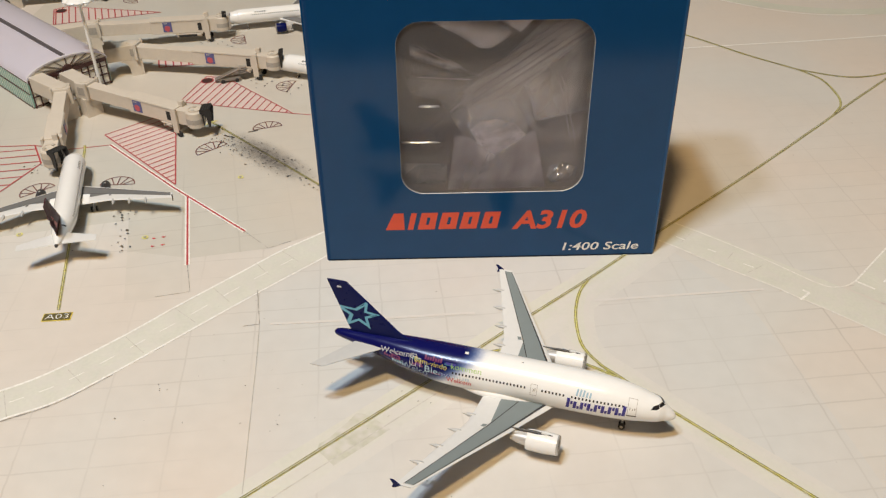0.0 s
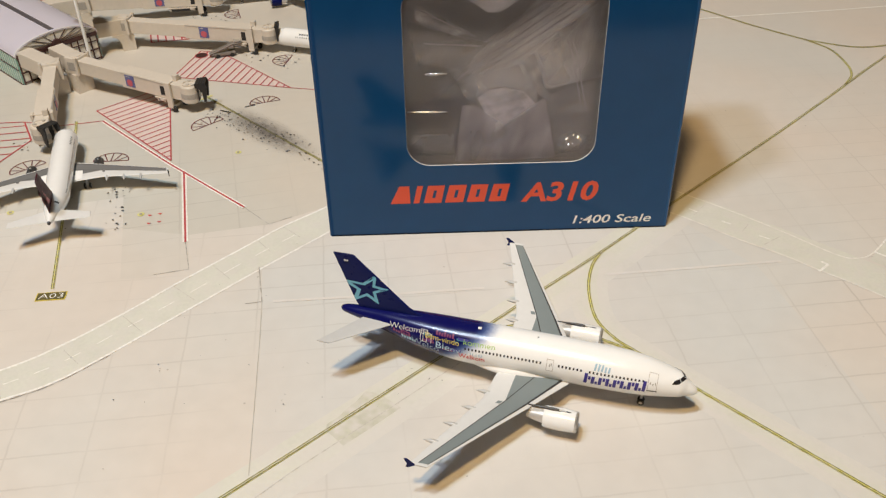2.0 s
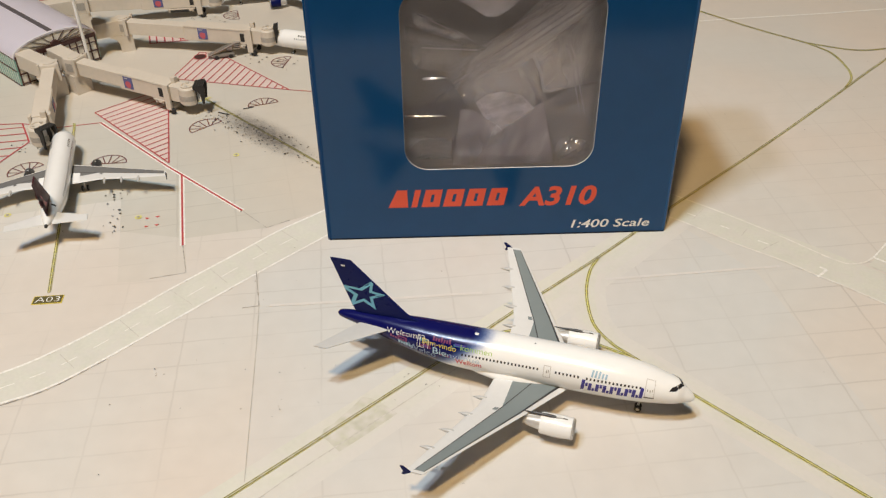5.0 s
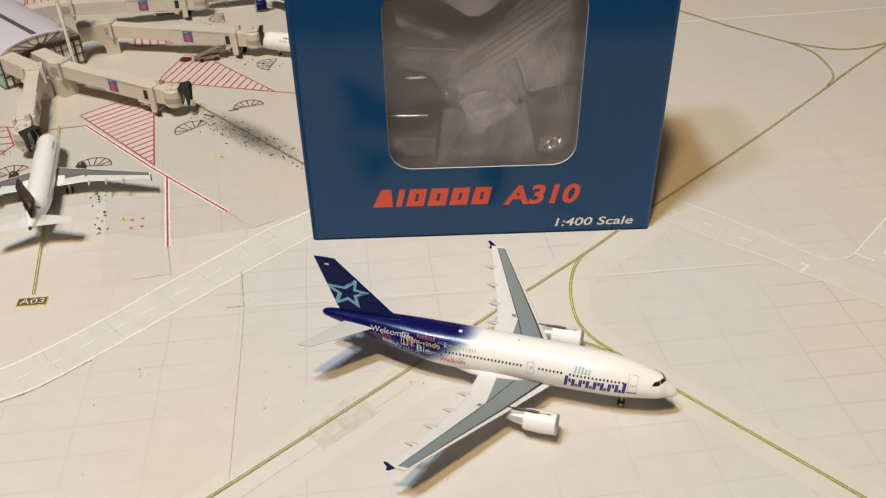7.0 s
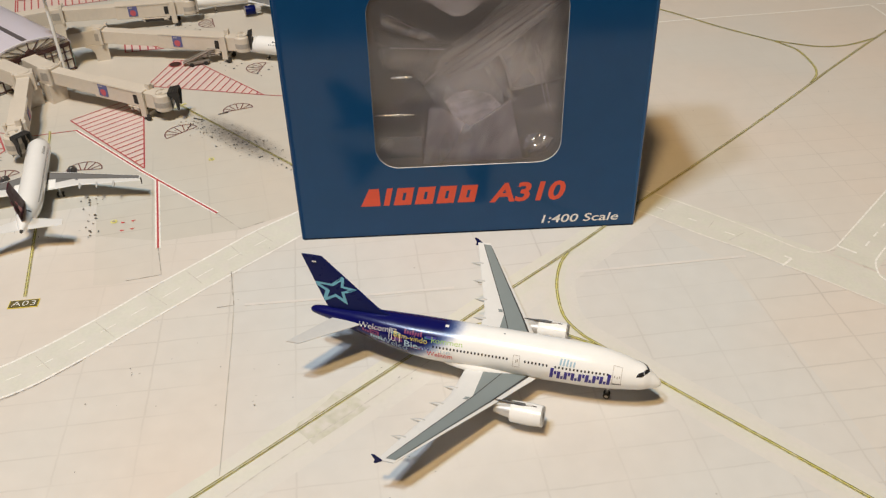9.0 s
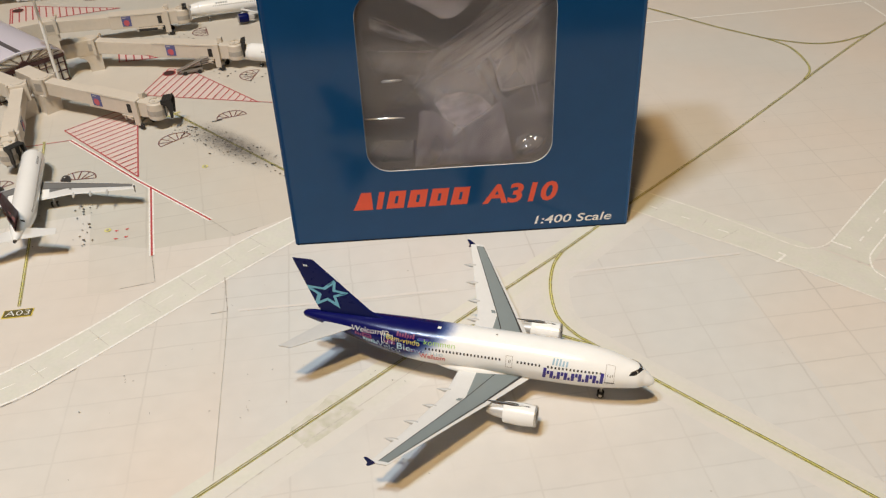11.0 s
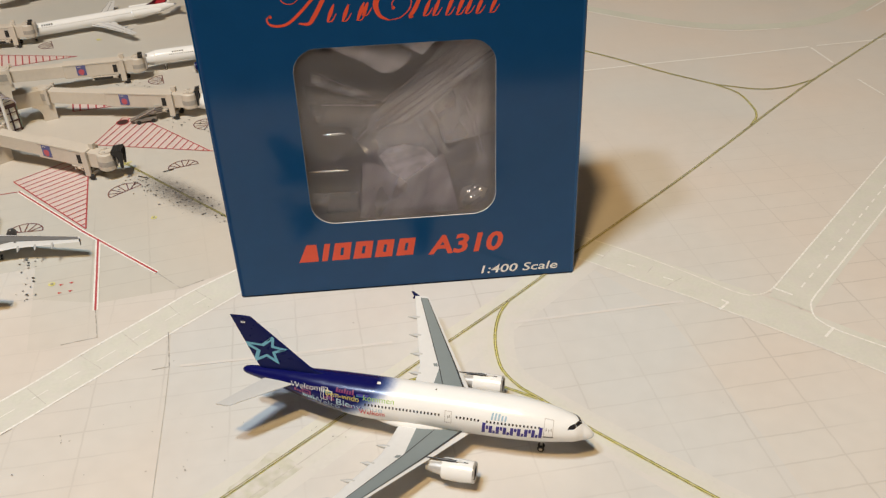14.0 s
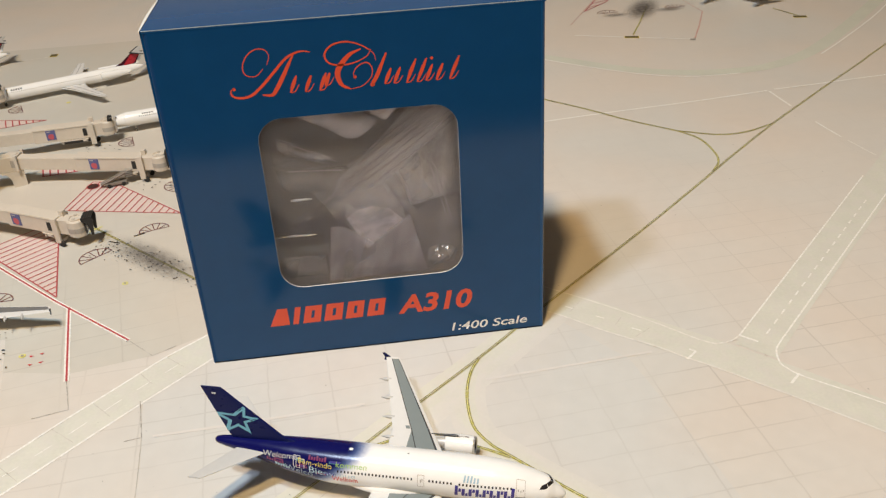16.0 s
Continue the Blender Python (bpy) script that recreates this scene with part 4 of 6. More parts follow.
def gear(parent, aft, lat, top, r, twin, axles=1, gap=2.6):
    leg = part("landing_gear", lathe([(r, 0.35), (r + 0.6, 0.4), (top, 0.5)], 10, "z", at=(-aft, lat, 0)), METAL, parent, "small metal undercarriage leg")
    for k in range(axles):
        x = -aft + (k - (axles - 1) / 2) * gap
        for s in (-1, 1):
            wheel(leg, x, lat + s * twin, r, 0.8)


def airliner(label, x, y, rz, rings, wing, wing_mid, tip, fin, stab, engines, nose_gear, main_gear, thick=0.11, skin=PLANE_WHITE, fin_mat=NAVY, cowl=PLANE_WHITE, panel=WING_GREY, tip_mat=None, t_tail=False, main_axles=1, fairings=(0.32, 0.48, 0.64, 0.8), skew=0.0, belly=False, stab_mat=WING_PALE):
    ob = thing("model_airliner", label, "model airplane", x, y, 0, rz, "model airliners on the mat")
    frame_ = Airframe(rings)
    part("fuselage", frame_.body(), skin, ob, smooth=60)
    plain = wing, wing_mid, tip
    for side in (-1, 1):
        wing, wing_mid, tip = ((lat, le - side * skew * lat, te - side * skew * lat, z) for lat, le, te, z in plain)
        part("wing", foil(wing, tip, side, thick, mids=(wing_mid,)), WING_PALE, ob, "pale grey wing with a darker top panel", 35)
        near_tip = tuple(0.03 * a + 0.97 * b for a, b in zip(wing_mid, tip))
        spread = (wing, wing_mid, near_tip)
        rear = (0.74, 0.52, 0.58)
        part("wing_panel", foil_panel(spread, side, 0.12, 0.55, thick, 0.05, ends=rear), panel, ob, "blue-grey wing-top panel")
        part("panel_line", foil_panel(spread, side, 0.09, 0.13, thick, 0.06, 1), DARK_METAL, ob)
        part("panel_line", foil_panel(spread, side, 0, 0, thick, 0.06, 1, starts=(0.45, 0.52, 0.58), ends=(0.465, 0.545, 0.62)), DARK_METAL, ob)
        part("flap_tab", foil_panel([tuple(wing_mid[i] + (tip[i] - wing_mid[i]) * t for i in range(4)) for t in (0.0, 0.04)], side, 0.56, 0.66, thick, 0.07, 2), panel, ob)
        for f in fairings:
            if f * tip[0] > wing_mid[0]:
                g = (f * tip[0] - wing_mid[0]) / (tip[0] - wing_mid[0])
                a, b = wing_mid, tip
            else:
                g = (f * tip[0] - wing[0]) / (wing_mid[0] - wing[0])
                a, b = wing, wing_mid
            lat, le, te, zz = (a[k] + (b[k] - a[k]) * g for k in range(4))
            part("flap_fairing", lathe([(0, 0.1), (-0.9, 0.62), (-3.0, 0.66), (-5.4, 0.06)], 10, at=(-(te - 2.0), side * lat, zz - 0.3)), FAIRING_GREY, ob, smooth=60)
        part("tailplane", foil(stab[0], stab[1], side, 0.09), stab_mat, ob, "tailplane half", 35)
        if tip_mat:
            lat, le, te, zz = tip
            pts = [(-(te - 1.9), 0.1), (-(te + 0.5), 1.9), (-(te + 1.3), 1.8), (-(te + 0.4), 0.1), (-(te + 0.9), -1.3), (-(te + 0.2), -1.4)]
            bm = loft([[(px, side * (lat - 0.18), zz + pz) for px, pz in pts], [(px, side * (lat + 0.18), zz + pz) for px, pz in pts]])
            part("wingtip_fence", bm, tip_mat, ob, "small dark blue wingtip fence")
    if belly:
        rows = []
        for t in np.linspace(0, 1, 15):
            w = math.sin(math.pi * t) ** 0.5
            rows.append([(-(belly[0] + (belly[1] - belly[0]) * t), belly[2] * w * math.cos(v), belly[3] + belly[4] * w * math.sin(v)) for v in np.linspace(0, 2 * math.pi, 24, endpoint=False)])
        part("belly_fairing", loft(rows), PLANE_WHITE, ob, "white bulge where the wings join", 60)
    part("fin", foil(fin[0], fin[-1], 1, 0.08, upright=True, mids=fin[1:-1]), fin_mat, ob, "painted tail fin", 35)
    for aft, lat, z, length, radius in engines:
        if t_tail:
            part("rear_engine", lathe([(0, radius * 0.75), (-0.4, radius), (-length * 0.6, radius), (-length, radius * 0.6)], 20, at=(-aft, lat, z)), cowl, ob, "tail-mounted engine pod", 40)
            part("pod_pylon", box(-aft - length * 0.7, -aft - length * 0.25, min(lat, 0), max(lat, 0), z - 0.4, z + 0.4, 0.1), cowl, ob)
        else:
            engine(ob, aft, lat, z, length, radius, cowl, 8.6 * radius / 3.4)
    gear(ob, nose_gear[0], 0, nose_gear[1], nose_gear[2], 0.75)
    for s in (-1, 1):
        gear(ob, main_gear[0], s * main_gear[1], main_gear[2], main_gear[3], 1.1, main_axles)
    return ob, frame_


def tube(L, z, r, nose=0.14, tail=0.34, rise=0.6, droop=0.25):
    """Rings (aft, z, half width, half height) of a plain airliner tube of length L and radius r at height z."""
    n, t = nose * L, (1 - tail) * L
    rows = [(0, z - droop * r * 1.3, 0.06, 0.06)]
    for f, k in ((0.03, 0.20), (0.10, 0.38), (0.25, 0.60), (0.45, 0.80), (0.70, 0.94), (1.0, 1.0)):
        rows.append((f * n, z - droop * r * 1.3 * (1 - k) ** 0.8, k * r, k * r))
    rows.append(((n + t) / 2, z, r, r))
    rows.append((t, z, r, r))
    for f, k in ((0.22, 0.95), (0.45, 0.80), (0.65, 0.60), (0.82, 0.38), (0.94, 0.20), (1.0, 0.08)):
        rows.append((t + f * (L - t), z + rise * r * f ** 1.3, k * r, k * r))
    return rows


# the wide-bodied twin in the foreground
WIDE = [(-0.8, 9.75, .06, .06), (-.55, 9.8, .7, .65), (0.1, 10.0, 1.43, 1.38), (1.2, 10.33, 2.15, 2.1), (2.4, 10.75, 2.7, 2.65), (3.4, 11.15, 3.35, 3.25), (4.6, 11.43, 4.03, 3.93), (6.2, 11.58, 4.5, 4.34), (9, 11.83, 5.15, 4.92), (12, 12.1, 5.75, 5.58), (15, 12.3, 6.2, 6.05), (18, 12.42, 6.52, 6.38), (22, 12.55, 6.82, 6.72), (29, 12.62, 7.0, 6.95), (36, 12.65, 7.05, 7.05), (52, 12.65, 7.05, 7.05), (70, 12.65, 7.05, 7.05), (77, 12.9, 6.85, 6.8), (84, 13.5, 6.3, 6.2), (91, 14.4, 5.4, 5.3), (98, 15.3, 4.2, 4.2), (104, 16.0, 3.1, 3.1), (109, 16.6, 2.3, 2.2), (113, 17.0, 1.7, 1.55), (115.0, 17.1, 1.1, 1.0), (115.9, 17.1, .1, .1)]
jet, skin = airliner("white model airliner with navy tail and coloured welcome words", 120, -101, -18.35, WIDE,
                     (5.5, 37.2, 60.2, 8.2), (21.0, 46.6, 61.2, 10.0), (54.4, 67.4, 72.6, 14.2), ((0, 83.5, 108.6, 18.4), (0, 88.4, 109.8, 20.2), (0, 91.6, 110.5, 22.0), (0, 109.6, 116.6, 39.8)),
                     ((2.5, 95.5, 107.5, 16.6), (19.6, 111.8, 116.2, 19.0)), [(32.6, -20.0, 6.9, 15.5, 3.35), (31.2, 20.0, 6.7, 15.5, 3.35)],
                     (15.4, 7.0, 1.15), (54.5, 12.0, 9.0, 1.4), skin=LIVERY, fin_mat=NAVY, tip_mat=NAVY, main_axles=2, skew=0.03, belly=(35, 75, 7.6, 8.4, 3.2), stab_mat=STAB_GREY)


def paint(name, build, mat, label=""):
    bm = bmesh.new()
    build(bm)
    return part(name, bm, mat, jet, label)


def cabin_windows(bm):
    for a0, a1, step in ((71.5, 46.3, 1.15), (41.6, 34.0, 1.15), (32.0, 15.8, 1.15)):
        a = a0
        while a > a1:
            p = float(np.interp(a, (16, 23, 30, 46, 73), (23, 20.5, 19.2, 19.4, 17.4)))
            skin.patch(bm, a, a - 0.52, p, p + 6.2, n=1, m=2)
            a -= step


tagged(paint("cabin_windows", cabin_windows, WINDOW_INK, "row of tiny dark cabin windows"), kind="stuff")
paint("door", lambda bm: skin.outline(bm, 14.2, 11.4, -1, 57), DOOR_INK, "thin grey door outline")
paint("door", lambda bm: skin.outline(bm, 45.2, 43.0, 4, 36), DOOR_INK)
paint("door", lambda bm: skin.outline(bm, 86.5, 84.2, 8, 46), PALE_INK)
paint("door_sill", lambda bm: skin.patch(bm, 14.4, 11.2, -4.5, -1.5, n=2, m=1), WINDOW_INK)
for a, p in ((13.6, 19), (12.8, 17), (12.1, 20), (44.3, 16), (43.8, 18)):
    paint("door_mark", lambda bm: skin.patch(bm, a, a - 0.25, p, p + 8, n=1, m=2), GREY_INK)


def cockpit(bm, side):
    # a slanting band of glazing from the cheek up to the middle of the nose, split by a post
    low, high = ((7.2, 34), (5.2, 39.5), (4.0, 59), (2.95, 90)), ((6.5, 51), (5.5, 60), (4.7, 70), (3.95, 90))

    def at(edge, t):
        return [float(np.interp(3 * t, range(4), [e[k] for e in edge])) for k in (0, 1)]
    for t0, t1 in ((0.0, 0.5), (0.53, 0.985)):
        rows = []
        for t in np.linspace(t0, t1, 8):
            (a0, p0), (a1, p1) = at(low, t), at(high, t)
            rows.append([skin.skin(a0 + (a1 - a0) * k, radians(p0 + (p1 - p0) * k), 0.06, side) for k in (0, 0.33, 0.66, 1)])
        loft(rows, closed=False, bm=bm)


for side in (-1, 1):
    paint("cockpit_window", lambda bm: cockpit(bm, side), WINDOW_INK, "dark cockpit glazing")


def words(text, aft, phi, width, height, mat, slope=0.0, bold=0.0, off=0.09):
    part("lettering", skin.letters(font_mesh(text, height, bold=bold), aft, phi, width, slope, off), mat, jet)


words("Welcome", 97.3, 14.0, 12.0, 1.9, PALE_INK, 0.16, -0.014)
words("Bem-vindo", 84.8, 24, 11.4, 1.8, GOLD_INK, 0.0, -0.008)
words("kommen", 72.0, 31, 10.2, 1.8, GREEN_INK, 0.01, -0.008)
words("Welkom", 73.4, -10, 8.6, 1.9, CRIMSON_INK, 0.02, 0.006)
words("Bie", 81.0, 3, 4.6, 2.2, LIGHT_BLUE_INK, 0.0)
words("nvenue", 76.0, 4, 10.5, 1.7, LIGHT_BLUE_INK, 0.0, -0.014, off=0.08)
words("Welco", 89.5, -12, 9.5, 2.2, DIM_INK, 0.0, off=0.08)
rnd = random.Random(11)
for k in range(16):
    a, p, w = rnd.uniform(95, 74), rnd.uniform(-22, 40), rnd.uniform(1.2, 4.0)
    mat = (PLUM_INK, PURPLE_INK, PURPLE_INK, PLUM_INK, TEAL_INK, PURPLE_INK, PLUM_INK, TEAL_INK)[k % 8]
    paint("word_bar", lambda bm: skin.patch(bm, a, a - w, p, p + rnd.uniform(3, 7), off=0.05 + 0.0007 * k, n=4, m=2), mat)
for k, (a, p, w) in enumerate(((81.4, 40, 6.6), (96, 4, 7.0), (93, -8, 6.0))):
    for j in range(int(w / 0.9)):
        paint("word_bar", lambda bm: skin.patch(bm, a - j * 0.9, a - j * 0.9 - 0.6, p, p + (9 if j % 3 else 13), off=0.075, n=1, m=2), (PLUM_INK, PLUM_INK, LIGHT_BLUE_INK)[k])
for a0, p0, p1, w in ((85.6, 8, 36, 0.16), (82.8, 10, 38, 0.16)):
    paint("word_bar", lambda bm: skin.patch(bm, a0, a0 - w, p0, p1, off=0.085, n=1), PALE_INK)
paint("word_bar", lambda bm: skin.patch(bm, 85.6, 82.6, 36.5, 38, off=0.085, n=2, m=1), PALE_INK)
paint("roof_light", lambda bm: skin.patch(bm, 68.6, 67.4, 80, 88, off=0.10, n=2, m=2), PALE_INK, "pale roof light")
paint("roof_aerial", lambda bm: skin.patch(bm, 49.5, 49.0, 88, 91, off=0.10, n=1, m=1), DARK_METAL)


# the operator's name stays plain slanting bars of its colour and size
def name_bars(aft, phi, lean, bars, mat, label, climb=0.0):
    """Bars (start, width, foot, top) in millimetres along and up the skin."""
    for k, (u, w, h0, h1) in enumerate(bars):
        bm = bmesh.new()
        rows = []
        for t in np.linspace(0, 1, 5):
            h = h0 + (h1 - h0) * t
            rows.append([skin.skin(aft - u - v * w - lean * h, radians(phi + climb * u) + h / skin.ring(aft - u)[2], 0.09 + 0.002 * (k % 3)) for v in (0, 0.5, 1)])
        loft(rows, closed=False, bm=bm)
        part("name_bar", bm, mat, jet, label)


violet = [(0.2 + 2.2 * k, 1.0, 0.0, 3.9 if k in (0, 8) else 3.0) for k in range(9)]
violet += [(1.42 + 2.2 * k, 0.75, 0.0 if k % 2 else 1.7, 1.3 if k % 2 else 3.0) for k in range(8)]
name_bars(33.6, -12.5, 0.08, violet, PURPLE_INK, "bold dark violet name bars", 0.22)
name_bars(30.6, 29, 0.12, [(1.05 * k, 0.55, 0, 2.2 if k < 3 else 1.7) for k in range(5)], LIGHT_BLUE_INK, "pale blue name bars")


def fin_star():
    """A hollow, slanting five-pointed star on the fin's side."""
    for side in (-1, 1):
        bm = bmesh.new()

        tips = ((102.2, 33.7), (98.2, 28.4), (102.0, 21.5), (111.6, 20.6), (115.2, 29.4))
        mid = (105.6, 27.2)

        def ring(k):
            out = []
            for i in range(5):
                p, q = tips[i], tips[(i + 1) % 5]
                for a, z in (p, (mid[0] + 0.5 * ((p[0] + q[0]) / 2 - mid[0]), mid[1] + 0.5 * ((p[1] + q[1]) / 2 - mid[1]))):
                    out.append((-(mid[0] + (a - mid[0]) * k), 0.0, mid[1] + (z - mid[1]) * k))
            return out
        outer, inner = [bm.verts.new(p) for p in ring(1.0)], [bm.verts.new(p) for p in ring(0.6)]
        for i in range(10):
            j = (i + 1) % 10
            bm.faces.new((outer[i], outer[j], inner[j], inner[i]))
        # the paint ends at the fin's trailing edge, and follows its swelling
        bmesh.ops.bisect_plane(bm, geom=[*bm.verts, *bm.edges, *bm.faces], plane_co=(-110.35, 0, 22.0), plane_no=(-17.8, 0, -6.1), clear_outer=True)
        bmesh.ops.bisect_plane(bm, geom=[*bm.verts, *bm.edges, *bm.faces], plane_co=(-92.1, 0, 22.0), plane_no=(17.8, 0, 18.0), clear_outer=True)
        bmesh.ops.subdivide_edges(bm, edges=bm.edges, cuts=3, use_grid_fill=True)
        for v in bm.verts:
            le, te = 91.6 + 18.0 * (v.co.z - 22.0) / 17.8, 110.5 + 6.1 * (v.co.z - 22.0) / 17.8
            x = min(max((-v.co.x - le) / (te - le), 0.0), 1.0)
            t = 0.08 * 5 * (0.2969 * math.sqrt(x) - 0.126 * x - 0.3516 * x * x + 0.2843 * x**3 - 0.1036 * x**4) * 0.5
            v.co.y = side * (t * (te - le) + 0.12 + 0.06)
        part("star", bm, SKY_INK, jet, "hollow pale blue star on the fin")
        bm = bmesh.new()
        for i in range(3):
            add_box(bm, -112.9 + i * 0.5, -112.5 + i * 0.5, side * 0.62 - 0.03, side * 0.62 + 0.03, 37.4, 38.0)
        part("fin_mark", bm, PALE_INK, jet)


fin_star()


# narrow-bodied airliners at the gates
def narrow(label, x, y, rz, L=84.5, r=5.15, z=8.8, span=42.6, cowl=PLANE_WHITE, fin=TAIL_MAROON, eng_r=2.05, tips=DARK_METAL, sweep=0.0):
    k = L / 84.5
    ob, sk = airliner(label, x, y, rz, tube(L, z, r), (3.8, 27 * k, 44 * k, 6.0), (16 * span / 42.6, 34.5 * k, 45.5 * k, 7.2), (span, 47.5 * k + sweep, 51.5 * k + sweep, 10.2),
                      ((0, 63.5 * k, 79 * k, z + r * 0.75), (0, 77.5 * k, 85 * k, z + 22)), ((1.5, 73 * k, 81.5 * k, z + 2.0), (15.5, 81 * k, 85 * k, z + 3.6)),
                      [(25 * k, -14.3, 4.3, 10.5, eng_r), (25 * k, 14.3, 4.3, 10.5, eng_r)], (12.5 * k, z - 2, 0.9), (41 * k, 9.5, 6.8, 1.3), fin_mat=fin, cowl=cowl, panel=GATE_GREY, tip_mat=tips, fairings=(0.42, 0.58, 0.74))
    rows = bmesh.new()
    for side in (-1, 1):
        a = 62 * k
        while a > 15 * k:
            sk.patch(rows, a, a - 0.45, 22, 30, n=1, m=1, side=side)
            a -= 1.3
    tagged(part("cabin_windows", rows, WINDOW_INK, ob, "rows of tiny dark cabin windows"), kind="stuff")
    for side in (-1, 1):
        bars = bmesh.new()
        for i in range(5):
            sk.patch(bars, 21.5 * k - i * 1.5, 20.8 * k - i * 1.5, 40, 51, n=1, m=2, side=side)
        part("name_bar", bars, DARK_METAL, ob, "small dark name bars")
        glass = bmesh.new()
        sk.patch(glass, 5.2 * k, 2.4 * k, 44, 76, n=3, m=3, side=side)
        part("cockpit_window", glass, WINDOW_INK, ob, "dark cockpit glazing")
        mark = bmesh.new()
        sk.patch(mark, 72 * k, 71 * k, 40, 70, n=1, m=2, side=side)
        part("registration_bar", mark, DARK_METAL, ob)
    for side in (-1, 1):
        near = [(lat, 27 * k + (lat - 3.8) * 0.61 * k, 44 * k + (lat - 3.8) * 0.12 * k, 6.0 + (lat - 3.8) * 0.1) for lat in (5.4, 8.6)]
        part("root_panel", foil_panel(near, side, 0.5, 0.97, 0.11, 0.09), PLANE_WHITE, ob, "white wing-root panel")
    part("tail_nozzle", lathe([(-L + 0.4, 0.75), (-L - 0.5, 0.6), (-L - 0.4, 0.2)], 12, at=(0, 0, z + 0.6 * r)), DARK_METAL, ob)
    return ob, sk


first, first_skin = narrow("white narrow-bodied model airliner with dark maroon fin", -128.1, 80.0, 103.2, span=45.6, cowl=DARK_METAL, sweep=4.0)
for side in (-1, 1):
    bm = bmesh.new()
    for lo, hi in ((0.26, 0.47), (0.53, 0.74)):
        z0, z1 = 12.5 + 16.8 * lo, 12.5 + 16.8 * hi
        pts = [(-(65 + 13.5 * lo + 6.5), z0), (-(78 + 6.5 * lo - 1.0), z0), (-(78 + 6.5 * hi - 1.0), z1), (-(65 + 13.5 * hi + 7.0), z1)]
        bm.faces.new([bm.verts.new((px, side * 0.84, pz)) for px, pz in pts])
    part("tail_flash", bm, TAIL_RED, first, "red flash on the fin")
narrow("long white model airliner with navy engines at a gate", -93, 259, 192.5, L=118, r=4.7, span=47.5, cowl=NAVY, eng_r=2.9)
narrow("white narrow-bodied model airliner nosed up to a gate", -50, 189.5, 161, L=118, span=47.5, eng_r=2.9)


def rear_jet(label, x, y, rz, L=112):
    k, z, r = L / 112, 7.7, 4.55
    ob, sk = airliner(label, x, y, rz, tube(L, z, r, tail=0.27, rise=0.35), (3.0, 48 * k, 66 * k, 5.0), (12, 54.5 * k, 66.5 * k, 5.3), (43, 69 * k, 74 * k, 6.6),
                      ((0, 90 * k, 105 * k, z + r * 0.7), (0, 91.5 * k, 106 * k, z + 4.0)), ((0.2, 103.0 * k, 109.5 * k, z + 12.4), (10.5, 110.0 * k, 113 * k, z + 12.8)),
                      [(78 * k, -6.6, z + 1.2, 21, 2.7), (78 * k, 6.6, z + 1.2, 21, 2.7)], (10.6 * k, z - 2, 0.8), (62 * k, 6, 6.0, 1.2), fin_mat=PLANE_WHITE, t_tail=True, panel=WING_PALE, stab_mat=FAIRING_GREY, fairings=(0.5, 0.7))
    rows = bmesh.new()
    for side in (-1, 1):
        a = 79 * k
        while a > 14 * k:
            sk.patch(rows, a, a - 0.4, 20, 28, n=1, m=1, side=side)
            a -= 1.3
    tagged(part("cabin_windows", rows, GREY_INK, ob, "rows of tiny dark cabin windows"), kind="stuff")
    for side in (-1, 1):
        bars = bmesh.new()
        for i in range(5):
            sk.patch(bars, 23.6 * k - i * 1.6, 22.6 * k - i * 1.6, 36, 54, n=1, m=2, side=side)
        part("name_bar", bars, DARK_METAL, ob)
    part("fin_top", foil((0, 91.5 * k, 104.8 * k, z + 3.9), (0, 102.0 * k, 109.8 * k, z + 11.6), 1, 0.085, upright=True), TAIL_MAROON, ob, "dark maroon fin", 35)
    part("fin_flash", foil((0, 95.2 * k, 104.3 * k, z + 4.3), (0, 102.6 * k, 109.5 * k, z + 11.4), 1, 0.16, upright=True), TAIL_RED, ob, "bright red field of the fin", 35)
    part("rudder", foil((0, 104.9 * k, 107.2 * k, z + 3.9), (0, 109.9 * k, 111.6 * k, z + 11.6), 1, 0.085, upright=True), PLANE_WHITE, ob, "white rudder", 35)
    part("fin_cap", foil((0, 101.8 * k, 111.8 * k, z + 11.7), (0, 102.4 * k, 112.2 * k, z + 12.5), 1, 0.1, upright=True), GATE_GREY, ob, "dark grey fin cap", 35)
    for side in (-1, 1):
        part("tailplane_edge", foil((0.2, 101.8 * k, 103.8 * k, z + 12.45), (10.5, 109.4 * k, 111.0 * k, z + 12.85), side, 0.5), DARK_METAL, ob, "dark leading edge of the tailplane", 35)
    part("fin_root", foil((0, 87 * k, 97 * k, z + r * 0.75), (0, 94.0 * k, 99 * k, z + 6.0), 1, 0.11, upright=True), TAIL_MAROON, ob, "dark maroon root of the fin")
    return ob


rear_jet("white T-tailed model airliner with a red fin", -189.6, 330.0, 202.5)
rear_jet("white T-tailed model airliner with a red fin, further back", -306.5, 388.0, 202.5)


narrow("white narrow-bodied model airliner with maroon fin on a far stand", 396, 494, 110, cowl=DARK_METAL)


# ---- the carton with a window ----
def rounded(x0, x1, z0, z1, r, n=10):
    out = []
    for cx, cz, a0 in ((x1 - r, z1 - r, 0), (x0 + r, z1 - r, 90), (x0 + r, z0 + r, 180), (x1 - r, z0 + r, 270)):
        for k in range(n + 1):
            a = radians(a0 + 90 * k / n)
            out.append((cx + r * math.cos(a), cz + r * math.sin(a)))
    return out


BOX_W, BOX_H, BOX_D = 136.8, 137.0, 46.0


